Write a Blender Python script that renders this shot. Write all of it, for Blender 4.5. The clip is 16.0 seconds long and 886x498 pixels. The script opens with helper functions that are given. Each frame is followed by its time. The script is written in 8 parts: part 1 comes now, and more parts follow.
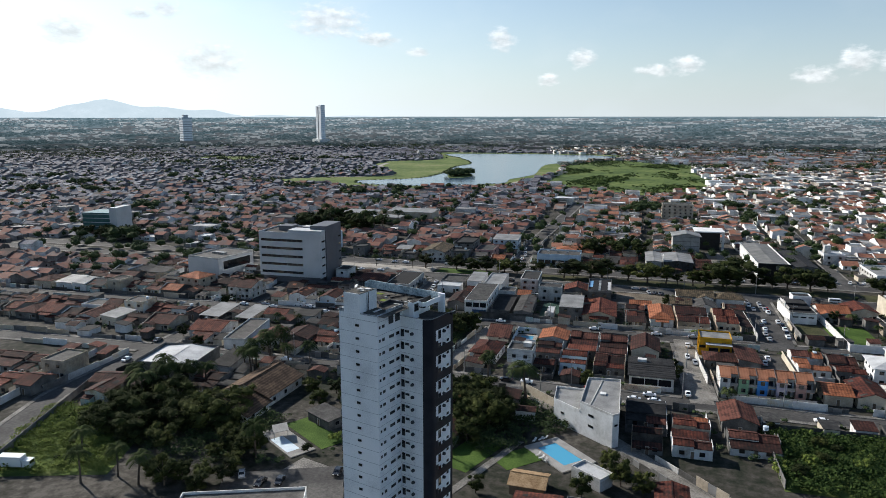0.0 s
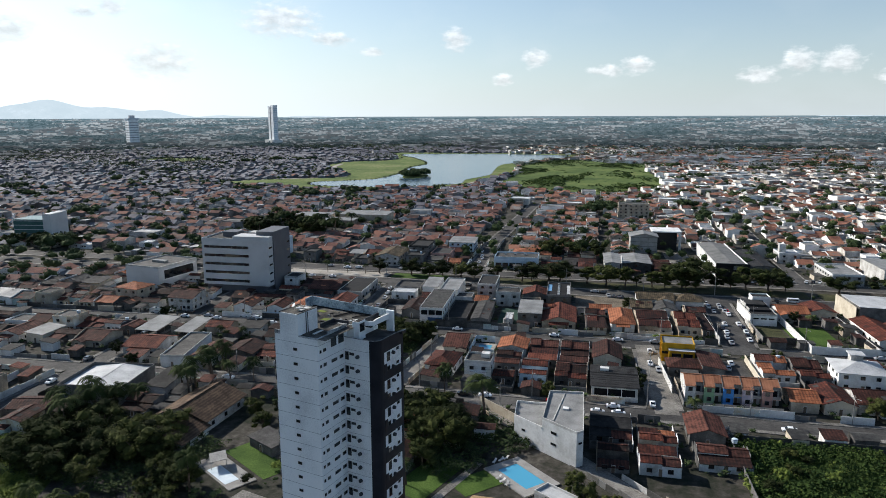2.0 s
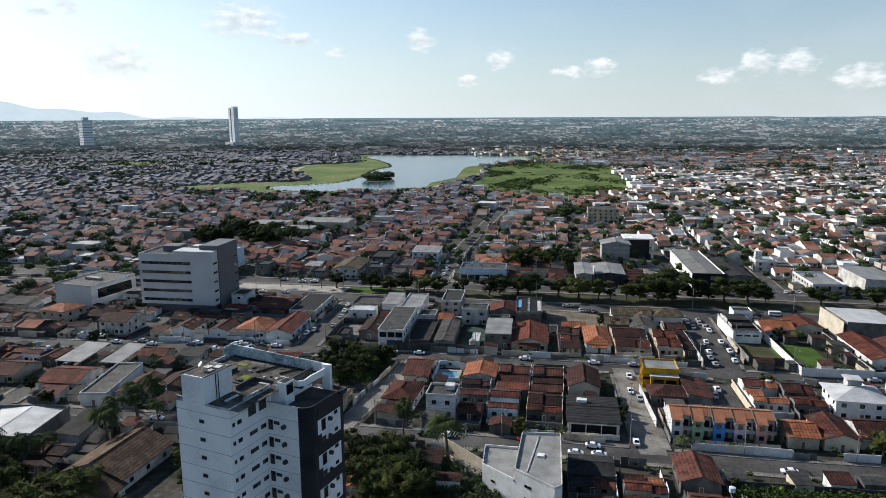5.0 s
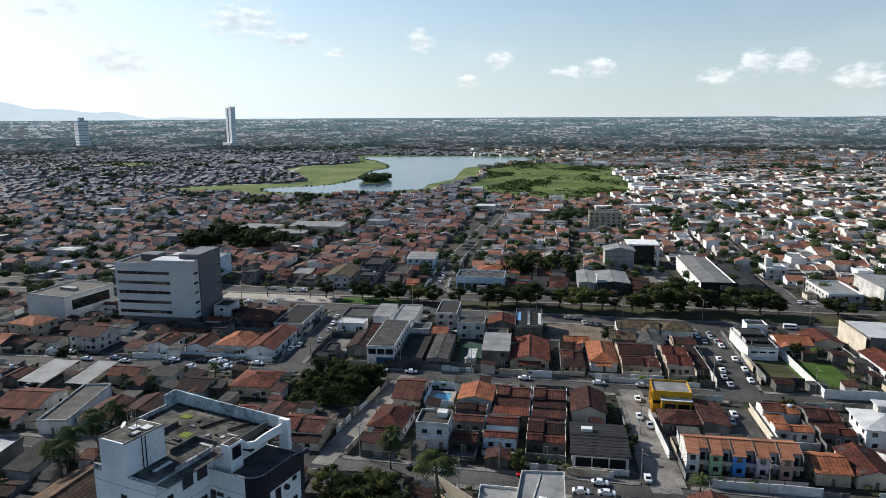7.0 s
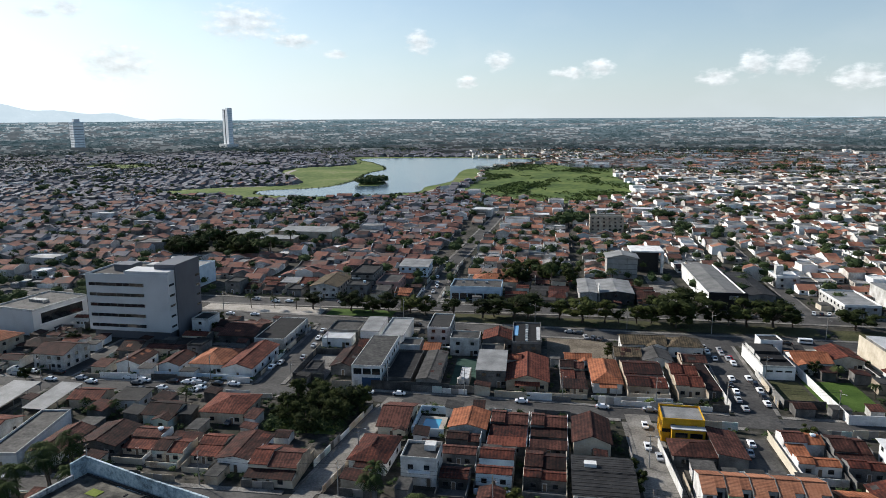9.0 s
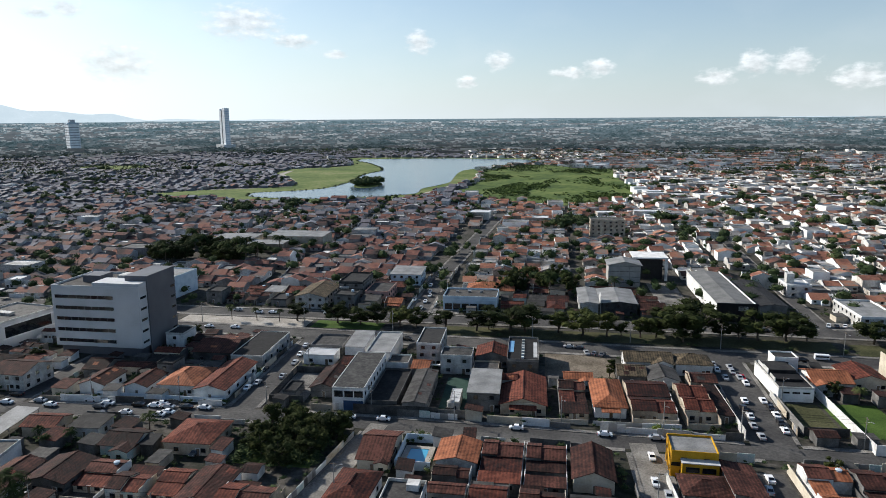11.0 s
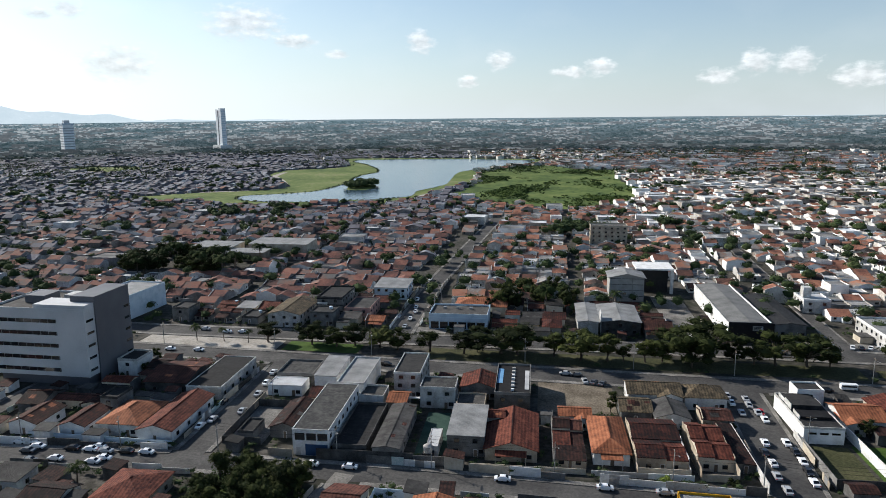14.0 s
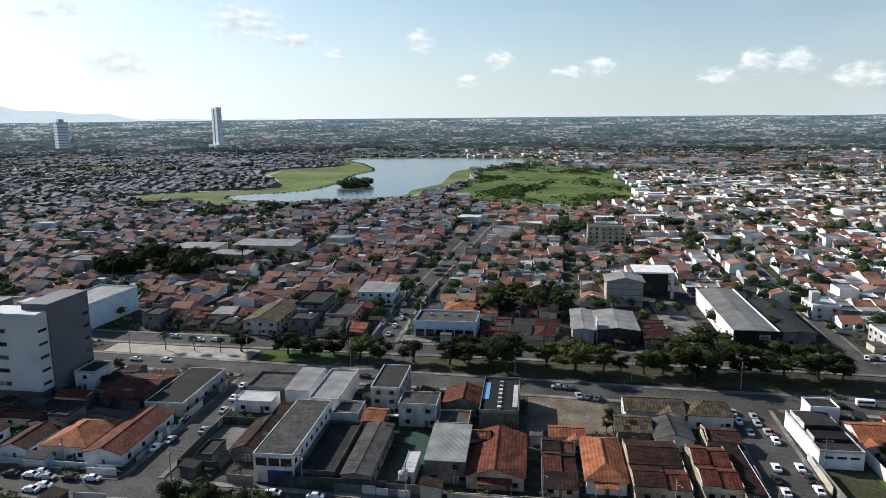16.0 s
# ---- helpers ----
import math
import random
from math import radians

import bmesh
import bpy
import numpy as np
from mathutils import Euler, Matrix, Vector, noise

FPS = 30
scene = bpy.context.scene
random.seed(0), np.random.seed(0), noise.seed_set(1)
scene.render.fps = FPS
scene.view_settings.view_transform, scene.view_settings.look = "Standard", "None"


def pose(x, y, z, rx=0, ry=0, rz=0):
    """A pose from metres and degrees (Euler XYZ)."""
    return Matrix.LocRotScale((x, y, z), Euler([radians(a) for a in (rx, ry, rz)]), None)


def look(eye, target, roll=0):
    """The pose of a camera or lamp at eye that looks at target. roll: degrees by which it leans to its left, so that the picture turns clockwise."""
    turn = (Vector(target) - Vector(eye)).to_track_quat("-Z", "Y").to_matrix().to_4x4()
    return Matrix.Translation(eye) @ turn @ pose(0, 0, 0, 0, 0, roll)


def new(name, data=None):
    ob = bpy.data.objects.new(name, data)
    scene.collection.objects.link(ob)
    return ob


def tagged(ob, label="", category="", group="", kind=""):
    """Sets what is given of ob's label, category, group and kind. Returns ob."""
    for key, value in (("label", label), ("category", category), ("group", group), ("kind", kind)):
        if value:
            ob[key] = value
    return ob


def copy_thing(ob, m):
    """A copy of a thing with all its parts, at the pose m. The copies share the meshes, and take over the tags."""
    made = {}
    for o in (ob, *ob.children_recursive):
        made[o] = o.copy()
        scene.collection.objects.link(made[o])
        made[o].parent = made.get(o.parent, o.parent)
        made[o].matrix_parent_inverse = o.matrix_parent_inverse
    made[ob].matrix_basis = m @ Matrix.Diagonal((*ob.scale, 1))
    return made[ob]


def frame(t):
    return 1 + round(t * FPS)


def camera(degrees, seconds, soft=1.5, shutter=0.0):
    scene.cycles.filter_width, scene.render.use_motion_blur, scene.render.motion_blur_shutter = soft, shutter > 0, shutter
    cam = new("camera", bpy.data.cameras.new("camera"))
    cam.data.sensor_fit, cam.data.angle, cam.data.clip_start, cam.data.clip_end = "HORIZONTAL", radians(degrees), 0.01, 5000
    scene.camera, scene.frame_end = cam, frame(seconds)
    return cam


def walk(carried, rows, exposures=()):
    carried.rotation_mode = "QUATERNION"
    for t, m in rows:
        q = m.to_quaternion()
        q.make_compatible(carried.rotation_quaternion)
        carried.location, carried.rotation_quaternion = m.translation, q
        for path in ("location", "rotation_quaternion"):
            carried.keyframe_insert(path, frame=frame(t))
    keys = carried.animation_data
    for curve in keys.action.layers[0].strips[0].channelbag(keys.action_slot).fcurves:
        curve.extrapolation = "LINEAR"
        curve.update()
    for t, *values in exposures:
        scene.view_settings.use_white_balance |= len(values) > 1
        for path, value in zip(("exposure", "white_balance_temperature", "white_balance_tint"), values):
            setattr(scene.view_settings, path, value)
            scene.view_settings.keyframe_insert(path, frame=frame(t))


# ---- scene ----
cam = camera(65.2, 16.0, soft=0.85)
METRES, EYE, TILT, LEAN, TURN = 150.0, 90.5, -8.2, -0.5, 22.8
PATH = [
    (0, (0.534, 0.068, 90.192), (-0.227, 1.880, 89.817), 0.00),
    (0.5, (-0.328, 2.987, 89.964), (-1.072, 4.806, 89.589), -0.05),
    (1, (-1.169, 6.262, 89.888), (-1.879, 8.094, 89.513), -0.10),
    (1.5, (-2.088, 9.773, 89.873), (-2.764, 11.618, 89.498), -0.13),
    (2, (-3.144, 13.624, 89.936), (-3.790, 15.479, 89.561), -0.16),
    (2.5, (-4.075, 17.565, 90.117), (-4.693, 19.430, 89.743), -0.18),
    (3, (-5.165, 21.796, 90.290), (-5.763, 23.667, 89.915), -0.20),
    (3.5, (-6.220, 26.094, 90.481), (-6.800, 27.971, 90.107), -0.21),
    (4, (-7.238, 30.517, 90.563), (-7.801, 32.400, 90.190), -0.22),
    (6.5, (-11.487, 53.971, 91.053), (-12.041, 55.857, 90.681), -0.25),
    (7, (-12.295, 58.871, 91.100), (-12.850, 60.756, 90.728), -0.26),
    (7.5, (-12.935, 63.682, 91.191), (-13.490, 65.567, 90.818), -0.27),
    (8, (-13.642, 68.530, 91.099), (-14.195, 70.416, 90.728), -0.28),
    (8.5, (-14.250, 73.435, 91.123), (-14.804, 75.320, 90.752), -0.30),
    (9, (-14.822, 78.299, 91.105), (-15.376, 80.185, 90.736), -0.32),
    (11.5, (-16.996, 102.912, 91.487), (-17.551, 104.797, 91.118), -0.43),
    (12, (-17.285, 107.869, 91.690), (-17.842, 109.754, 91.321), -0.45),
    (12.5, (-17.565, 112.851, 91.780), (-18.122, 114.736, 91.411), -0.48),
    (13, (-17.797, 117.860, 91.920), (-18.354, 119.745, 91.551), -0.50),
    (13.5, (-17.884, 122.729, 91.978), (-18.442, 124.614, 91.609), -0.52),
    (14, (-17.997, 127.679, 91.944), (-18.555, 129.563, 91.574), -0.53),
    (14.5, (-18.027, 132.610, 91.688), (-18.587, 134.495, 91.319), -0.54),
    (15, (-18.080, 137.532, 91.257), (-18.637, 139.417, 90.887), -0.54),
    (15.5, (-18.004, 142.391, 90.575), (-18.560, 144.277, 90.205), -0.54),
    (16, (-17.880, 147.178, 89.697), (-18.437, 149.063, 89.326), -0.52),
]
walk(cam, [(t, look(eye, target, roll)) for t, eye, target, roll in PATH])

# ---- world, sun, exposure ----
SUN_AZ, SUN_EL = 69.0, 29.0          # degrees left of +y, above the horizon
scene.view_settings.exposure = 0.44

sun = new("sun", bpy.data.lights.new("sun", "SUN"))
sun.data.energy, sun.data.angle, sun.data.color = 5.2, radians(0.6), (1.0, 0.95, 0.88)
_a, _e = radians(SUN_AZ), radians(SUN_EL)
sun.matrix_world = look((-math.sin(_a) * math.cos(_e) * 400, math.cos(_a) * math.cos(_e) * 400, math.sin(_e) * 400), (0, 0, 0))

world = bpy.data.worlds.new("world")
scene.world = world
world.use_nodes = True
WN, WL = world.node_tree.nodes, world.node_tree.links
WN.clear()


def wmath(op, a, b=None, c=None, clamp=False):
    n = WN.new("ShaderNodeMath")
    n.operation, n.use_clamp = op, clamp
    for i, v in enumerate((a, b, c)):
        if v is None:
            continue
        if isinstance(v, (int, float)):
            n.inputs[i].default_value = v
        else:
            WL.new(v, n.inputs[i])
    return n.outputs[0]


def build_sky():
    sky = WN.new("ShaderNodeTexSky")
    sky.sky_type, sky.sun_disc = "NISHITA", False
    sky.sun_elevation, sky.sun_rotation = radians(SUN_EL), radians(-SUN_AZ)
    sky.altitude, sky.air_density, sky.dust_density, sky.ozone_density = 80, 1.0, 0.9, 2.0
    co = WN.new("ShaderNodeTexCoord")
    sep = WN.new("ShaderNodeSeparateXYZ")
    WL.new(co.outputs["Generated"], sep.inputs[0])
    az = wmath("MULTIPLY", wmath("ARCTAN2", wmath("MULTIPLY", sep.outputs[0], -1.0), sep.outputs[1]), 57.2958)
    el = wmath("MULTIPLY", wmath("ARCSINE", sep.outputs[2]), 57.2958)
    flat = WN.new("ShaderNodeCombineXYZ")
    WL.new(az, flat.inputs[0])
    WL.new(wmath("MULTIPLY", el, 1.9), flat.inputs[1])
    puff = WN.new("ShaderNodeTexNoise")
    puff.inputs["Scale"].default_value, puff.inputs["Detail"].default_value, puff.inputs["Roughness"].default_value = 0.95, 7.0, 0.56
    WL.new(flat.outputs[0], puff.inputs["Vector"])
    wisp = WN.new("ShaderNodeTexNoise")
    wisp.inputs["Scale"].default_value, wisp.inputs["Detail"].default_value = 0.16, 6.0
    WL.new(flat.outputs[0], wisp.inputs["Vector"])
    # cumulus: azimuth, height, half width, half height
    total, weigh, lean = None, None, None
    for a0, e0, sa, se in ((31.8, 7.3, 4.6, 1.9), (28.0, 6.0, 2.6, 0.8), (18.1, 5.95, 1.7, 1.4), (24.8, 5.06, 1.5, 0.5), (11.8, 4.5, 1.7, 1.1), (4.0, 3.9, 1.8, 1.1), (6.3, 3.5, 2.0, 0.7), (-7.3, 3.9, 1.9, 1.4), (-10.1, 3.85, 2.1, 1.4),
                           (-14.2, 2.7, 3.2, 1.2), (14.3, 2.9, 1.2, 0.8), (40.7, 4.2, 3.8, 2.0), (43.7, 7.8, 1.8, 0.9), (45.6, 7.4, 1.5, 0.6), (-4.7, 2.9, 2.2, 0.9), (50.5, 6.0, 2.8, 1.5), (57.0, 5.0, 3.0, 1.6),
                           (75.0, 8.0, 5.0, 2.0), (-30.0, 9.0, 6.0, 2.0), (110.0, 10.0, 7.0, 2.5), (-70.0, 8.0, 6.0, 2.0), (-130.0, 9.0, 7.0, 2.0), (170.0, 9.0, 6.0, 2.0)):
        up = wmath("DIVIDE", wmath("SUBTRACT", el, e0), se)
        dx = wmath("POWER", wmath("DIVIDE", wmath("SUBTRACT", az, a0), sa), 2.0)
        m = wmath("SUBTRACT", 1.0, wmath("SQRT", wmath("ADD", dx, wmath("MULTIPLY", up, up))), clamp=True)
        total = m if total is None else wmath("MAXIMUM", total, m)
        weigh = m if weigh is None else wmath("ADD", weigh, m)
        lean = wmath("MULTIPLY", m, up) if lean is None else wmath("MULTIPLY_ADD", m, up, lean)
    height = wmath("DIVIDE", lean, wmath("ADD", weigh, 0.01))
    shape = wmath("MULTIPLY_ADD", total, 1.25, wmath("MULTIPLY_ADD", wmath("SUBTRACT", puff.outputs[0], 0.5), 1.9, -0.3))
    shape = wmath("MULTIPLY", wmath("MULTIPLY", shape, 1.7, clamp=True), wmath("MULTIPLY", total, 2.6, clamp=True))
    thin = wmath("MULTIPLY", wmath("SUBTRACT", wisp.outputs[0], 0.5), 1.2, clamp=True)
    # pale veil towards the horizon
    veil = wmath("POWER", 2.718, wmath("MULTIPLY", wmath("MAXIMUM", el, 0.0), -0.12))
    near_sun = wmath("SUBTRACT", 1.0, wmath("DIVIDE", wmath("ABSOLUTE", wmath("SUBTRACT", az, SUN_AZ)), 75.0), clamp=True)
    amount = wmath("ADD", wmath("MULTIPLY", veil, 0.85), wmath("MULTIPLY", thin, 0.3))
    amount = wmath("ADD", amount, wmath("MULTIPLY", wmath("MULTIPLY", wmath("POWER", near_sun, 2.0), wmath("POWER", 2.718, wmath("MULTIPLY", wmath("MAXIMUM", el, 0.0), -0.04))), 0.62), clamp=True)
    tint = WN.new("ShaderNodeMix")
    tint.data_type = "RGBA"
    WL.new(amount, tint.inputs["Factor"])
    scaled = WN.new("ShaderNodeVectorMath")
    scaled.operation = "SCALE"
    clear = WN.new("ShaderNodeVectorMath")
    clear.operation = "MULTIPLY"
    clear.inputs[1].default_value = (0.84, 1.02, 1.13)
    WL.new(sky.outputs[0], clear.inputs[0])
    WL.new(clear.outputs[0], scaled.inputs[0])
    scaled.inputs["Scale"].default_value = 1.1
    WL.new(scaled.outputs[0], tint.inputs["A"])
    pale = WN.new("ShaderNodeVectorMath")
    pale.operation = "SCALE"
    pale.inputs[0].default_value = (7.5, 8.4, 8.9)
    WL.new(wmath("ADD", 1.0, wmath("MULTIPLY", wmath("POWER", near_sun, 1.6), 0.85)), pale.inputs["Scale"])
    WL.new(pale.outputs[0], tint.inputs["B"])
    cloud = WN.new("ShaderNodeMix")
    cloud.data_type = "RGBA"
    WL.new(wmath("MULTIPLY", shape, 0.64), cloud.inputs["Factor"])
    WL.new(tint.outputs["Result"], cloud.inputs["A"])
    lit = WN.new("ShaderNodeVectorMath")
    lit.operation = "SCALE"
    lit.inputs[0].default_value = (10.4, 10.8, 11.2)
    # lit edges towards the sun, greyer undersides
    step = WN.new("ShaderNodeVectorMath")
    step.operation = "ADD"
    step.inputs[1].default_value = (0.45, 0.8, 0.0)
    WL.new(flat.outputs[0], step.inputs[0])
    over = WN.new("ShaderNodeTexNoise")
    over.inputs["Scale"].default_value, over.inputs["Detail"].default_value = 0.95, 3.0
    WL.new(step.outputs[0], over.inputs["Vector"])
    face = wmath("ADD", wmath("MULTIPLY_ADD", wmath("MULTIPLY_ADD", height, 0.7, 0.55, clamp=True), 0.26, 0.8), wmath("MULTIPLY", wmath("SUBTRACT", puff.outputs[0], over.outputs[0]), 0.9))
    WL.new(wmath("MULTIPLY", face, wmath("SUBTRACT", 1.05, wmath("MULTIPLY", wmath("POWER", near_sun, 2.0), 0.5))), lit.inputs["Scale"])
    WL.new(lit.outputs[0], cloud.inputs["B"])
    bg, out = WN.new("ShaderNodeBackground"), WN.new("ShaderNodeOutputWorld")
    bg.inputs["Strength"].default_value = 0.07
    WL.new(cloud.outputs["Result"], bg.inputs["Color"])
    WL.new(bg.outputs[0], out.inputs[0])


build_sky()


# ---- materials ----
def surface(name, colors, scale=1.0, fine=12.0, rough=0.85, bump=0.15, spread="object", metal=0.0, grain=0.5, wave=None, spec=0.12):
    """A procedural surface: colors run along a ramp driven by a random value per piece and by stains at two scales."""
    m = bpy.data.materials.new(name)
    m.use_nodes = True
    nt = m.node_tree
    n, l = nt.nodes, nt.links
    b = n["Principled BSDF"]
    b.inputs["Roughness"].default_value, b.inputs["Metallic"].default_value = rough, metal
    b.inputs["Specular IOR Level"].default_value = spec
    co = n.new("ShaderNodeTexCoord")
    big = n.new("ShaderNodeTexNoise")
    big.inputs["Scale"].default_value, big.inputs["Detail"].default_value = scale, 4.0
    small = n.new("ShaderNodeTexNoise")
    small.inputs["Scale"].default_value, small.inputs["Detail"].default_value, small.inputs["Roughness"].default_value = fine, 5.0, 0.65
    for t in (big, small):
        l.new(co.outputs["Object"], t.inputs["Vector"])
    mix = n.new("ShaderNodeMath")
    mix.operation = "MULTIPLY_ADD"
    l.new(small.outputs[0], mix.inputs[0])
    mix.inputs[1].default_value = 2.1 * grain
    stretch = n.new("ShaderNodeMath")
    stretch.operation = "MULTIPLY"
    l.new(big.outputs[0], stretch.inputs[0])
    stretch.inputs[1].default_value = 1.7
    l.new(stretch.outputs[0], mix.inputs[2])
    courses = wave and "tile" in name
    if courses:
        rows = n.new("ShaderNodeTexWave")
        rows.bands_direction, rows.inputs["Scale"].default_value, rows.inputs["Distortion"].default_value, rows.inputs["Detail Scale"].default_value = wave[0], 0.34, 2.5, 3.0
        l.new(co.outputs["Object"], rows.inputs["Vector"])
        tint = n.new("ShaderNodeMath")
        tint.operation = "MULTIPLY_ADD"
        l.new(rows.outputs["Fac"], tint.inputs[0])
        tint.inputs[1].default_value = 0.34
        l.new(mix.outputs[0], tint.inputs[2])
        mix = tint
    val = n.new("ShaderNodeMath")
    val.operation = "MULTIPLY_ADD"
    if spread == "island":
        rnd = n.new("ShaderNodeNewGeometry").outputs["Random Per Island"]
    else:
        rnd = n.new("ShaderNodeObjectInfo").outputs["Random"]
    l.new(rnd, val.inputs[0])
    val.inputs[1].default_value = 0.9 if spread != "none" else 0.0
    l.new(mix.outputs[0], val.inputs[2])
    sub = n.new("ShaderNodeMapRange")
    l.new(val.outputs[0], sub.inputs["Value"])
    middle = 0.85 + 1.05 * grain + (0.45 if spread != "none" else 0.0) + (0.17 if courses else 0.0)
    half = 0.3 + 0.17 * grain + (0.2 if spread != "none" else 0.0)
    sub.inputs["From Min"].default_value, sub.inputs["From Max"].default_value = middle - half, middle + half
    ramp = n.new("ShaderNodeValToRGB")
    cr = ramp.color_ramp
    while len(cr.elements) < len(colors):
        cr.elements.new(0.5)
    for i, c in enumerate(colors):
        cr.elements[i].position = i / max(1, len(colors) - 1)
        cr.elements[i].color = (*c, 1)
    l.new(sub.outputs[0], ramp.inputs[0])
    l.new(ramp.outputs[0], b.inputs["Base Color"])
    height = small.outputs[0]
    if wave:
        axis, size = wave
        w = n.new("ShaderNodeTexWave")
        w.bands_direction, w.inputs["Scale"].default_value, w.inputs["Distortion"].default_value = axis, size, 0.6
        l.new(co.outputs["Object"], w.inputs["Vector"])
        add = n.new("ShaderNodeMath")
        l.new(w.outputs["Fac"], add.inputs[0])
        l.new(small.outputs[0], add.inputs[1])
        height = add.outputs[0]
    if bump:
        bp = n.new("ShaderNodeBump")
        bp.inputs["Strength"].default_value, bp.inputs["Distance"].default_value = bump, 0.06
        l.new(height, bp.inputs["Height"])
        l.new(bp.outputs[0], b.inputs["Normal"])
    return m


WHITE = surface("white_paint", [(0.28, 0.27, 0.25), (0.52, 0.515, 0.5), (0.7, 0.7, 0.69)], 0.3, 1.6, 0.8, 0.05)
CREAM = surface("cream_paint", [(0.22, 0.18, 0.135), (0.38, 0.33, 0.26), (0.52, 0.47, 0.38)], 0.3, 1.6, 0.8, 0.05)
GREYW = surface("grey_render", [(0.034, 0.0331, 0.0314), (0.0935, 0.0909, 0.0867), (0.187, 0.1836, 0.1768)], 0.35, 4, 0.9, 0.1)
TINTED = surface("tinted_paint", [(0.3, 0.2, 0.16), (0.5, 0.42, 0.3), (0.56, 0.56, 0.54), (0.3, 0.42, 0.4), (0.62, 0.5, 0.42)], 0.3, 5, 0.8, 0.05)
TOWERW = surface("tower_white", [(0.6, 0.61, 0.62), (0.8, 0.81, 0.81), (0.85, 0.85, 0.85)], 0.12, 3, 0.6, 0.03, spread="none")
TOWERD = surface("tower_dark_tile", [(0.015, 0.017, 0.022), (0.03, 0.032, 0.04)], 0.3, 6, 0.35, 0.05, spread="none")
CLAY = surface("clay_tile", [(0.014, 0.009, 0.009), (0.042, 0.015, 0.012), (0.084, 0.026, 0.018), (0.16, 0.052, 0.033)], 0.3, 1.1, 0.9, 0.6, wave=("X", 1.3), grain=0.8)
CLAYD = surface("aged_clay_tile", [(0.01, 0.008, 0.008), (0.028, 0.013, 0.011), (0.055, 0.023, 0.018), (0.115, 0.046, 0.034)], 0.3, 1.1, 0.9, 0.6, wave=("X", 1.3), grain=0.8)
CLAYO = surface("orange_clay_tile", [(0.12, 0.046, 0.025), (0.24, 0.085, 0.042), (0.33, 0.13, 0.068)], 0.3, 1.1, 0.85, 0.5, wave=("X", 1.3), spread="none")
MOSSY = surface("mossy_clay_tile", [(0.03, 0.027, 0.02), (0.08, 0.062, 0.04), (0.15, 0.112, 0.072)], 0.4, 1.2, 0.95, 0.6, wave=("X", 1.3), spread="none", grain=0.9)
FIBRE = surface("fibre_cement", [(0.0176, 0.0168, 0.0168), (0.04, 0.0384, 0.0368), (0.08, 0.0768, 0.0736)], 0.25, 0.9, 0.9, 0.5, wave=("X", 1.6))
FIBRED = surface("dark_fibre_cement", [(0.018, 0.018, 0.019), (0.035, 0.035, 0.036)], 0.25, 2, 0.8, 0.6, wave=("Y", 0.7), spread="none")
METALW = surface("white_sheet_metal", [(0.3, 0.305, 0.31), (0.42, 0.425, 0.43), (0.5, 0.505, 0.51)], 0.2, 2, 0.6, 0.3, wave=("X", 1.0), metal=0.0, spread="none")
METALG = surface("grey_sheet_metal", [(0.135, 0.135, 0.1332), (0.207, 0.207, 0.2025), (0.27, 0.27, 0.2655)], 0.2, 2, 0.6, 0.3, wave=("X", 1.0), metal=0.0, spread="none")
TAR = surface("dark_flat_roof", [(0.015, 0.015, 0.016), (0.032, 0.032, 0.032), (0.075, 0.073, 0.069)], 0.25, 0.9, 0.9, 0.2, grain=0.9)
SLABR = surface("concrete_roof", [(0.0263, 0.0255, 0.0248), (0.0638, 0.0607, 0.0577), (0.12, 0.1162, 0.1087)], 0.25, 0.9, 0.9, 0.2, grain=0.9)
CONC = surface("concrete", [(0.17, 0.1658, 0.1573), (0.2635, 0.255, 0.2422), (0.34, 0.3315, 0.3145)], 0.3, 3, 0.9, 0.2)
STAINED = surface("stained_render", [(0.1, 0.13, 0.15), (0.3, 0.38, 0.42), (0.5, 0.56, 0.58)], 0.35, 2.2, 0.9, 0.2, spread="none", grain=0.9)
ASPHALT = surface("asphalt", [(0.034, 0.033, 0.033), (0.06, 0.058, 0.056), (0.1, 0.096, 0.09)], 0.08, 1.0, 0.9, 0.2, spread="none", grain=0.6)
PAVING = surface("pavement_concrete", [(0.0648, 0.0616, 0.0572), (0.1404, 0.1328, 0.122), (0.27, 0.2538, 0.2322)], 0.15, 2.0, 0.9, 0.2, spread="none", grain=0.8)
SAND = surface("bare_earth", [(0.06, 0.05, 0.036), (0.13, 0.108, 0.082), (0.22, 0.185, 0.145)], 0.12, 1.5, 1.0, 0.4, spread="none", grain=0.8)
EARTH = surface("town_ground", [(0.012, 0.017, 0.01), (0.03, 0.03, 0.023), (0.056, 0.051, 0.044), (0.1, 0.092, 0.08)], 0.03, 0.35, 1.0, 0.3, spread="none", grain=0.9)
LAWN = surface("lawn_grass", [(0.025, 0.05, 0.01), (0.045, 0.082, 0.016), (0.075, 0.12, 0.026)], 0.12, 2.5, 1.0, 0.5, spread="none", grain=0.8)
MEADOW = surface("meadow_grass", [(0.04, 0.07, 0.018), (0.075, 0.112, 0.028), (0.118, 0.15, 0.044), (0.17, 0.175, 0.08)], 0.012, 0.12, 1.0, 0.4, spread="none", grain=0.8)
SCRUB = surface("wetland_grass", [(0.03, 0.055, 0.014), (0.058, 0.092, 0.022), (0.095, 0.13, 0.034), (0.135, 0.16, 0.05)], 0.016, 0.09, 1.0, 0.4, spread="none", grain=0.9)
LEAF = surface("leaves", [(0.01, 0.014, 0.006), (0.024, 0.031, 0.01), (0.07, 0.076, 0.022)], 0.4, 2.0, 0.95, 0.0, grain=0.8, spec=0.05)
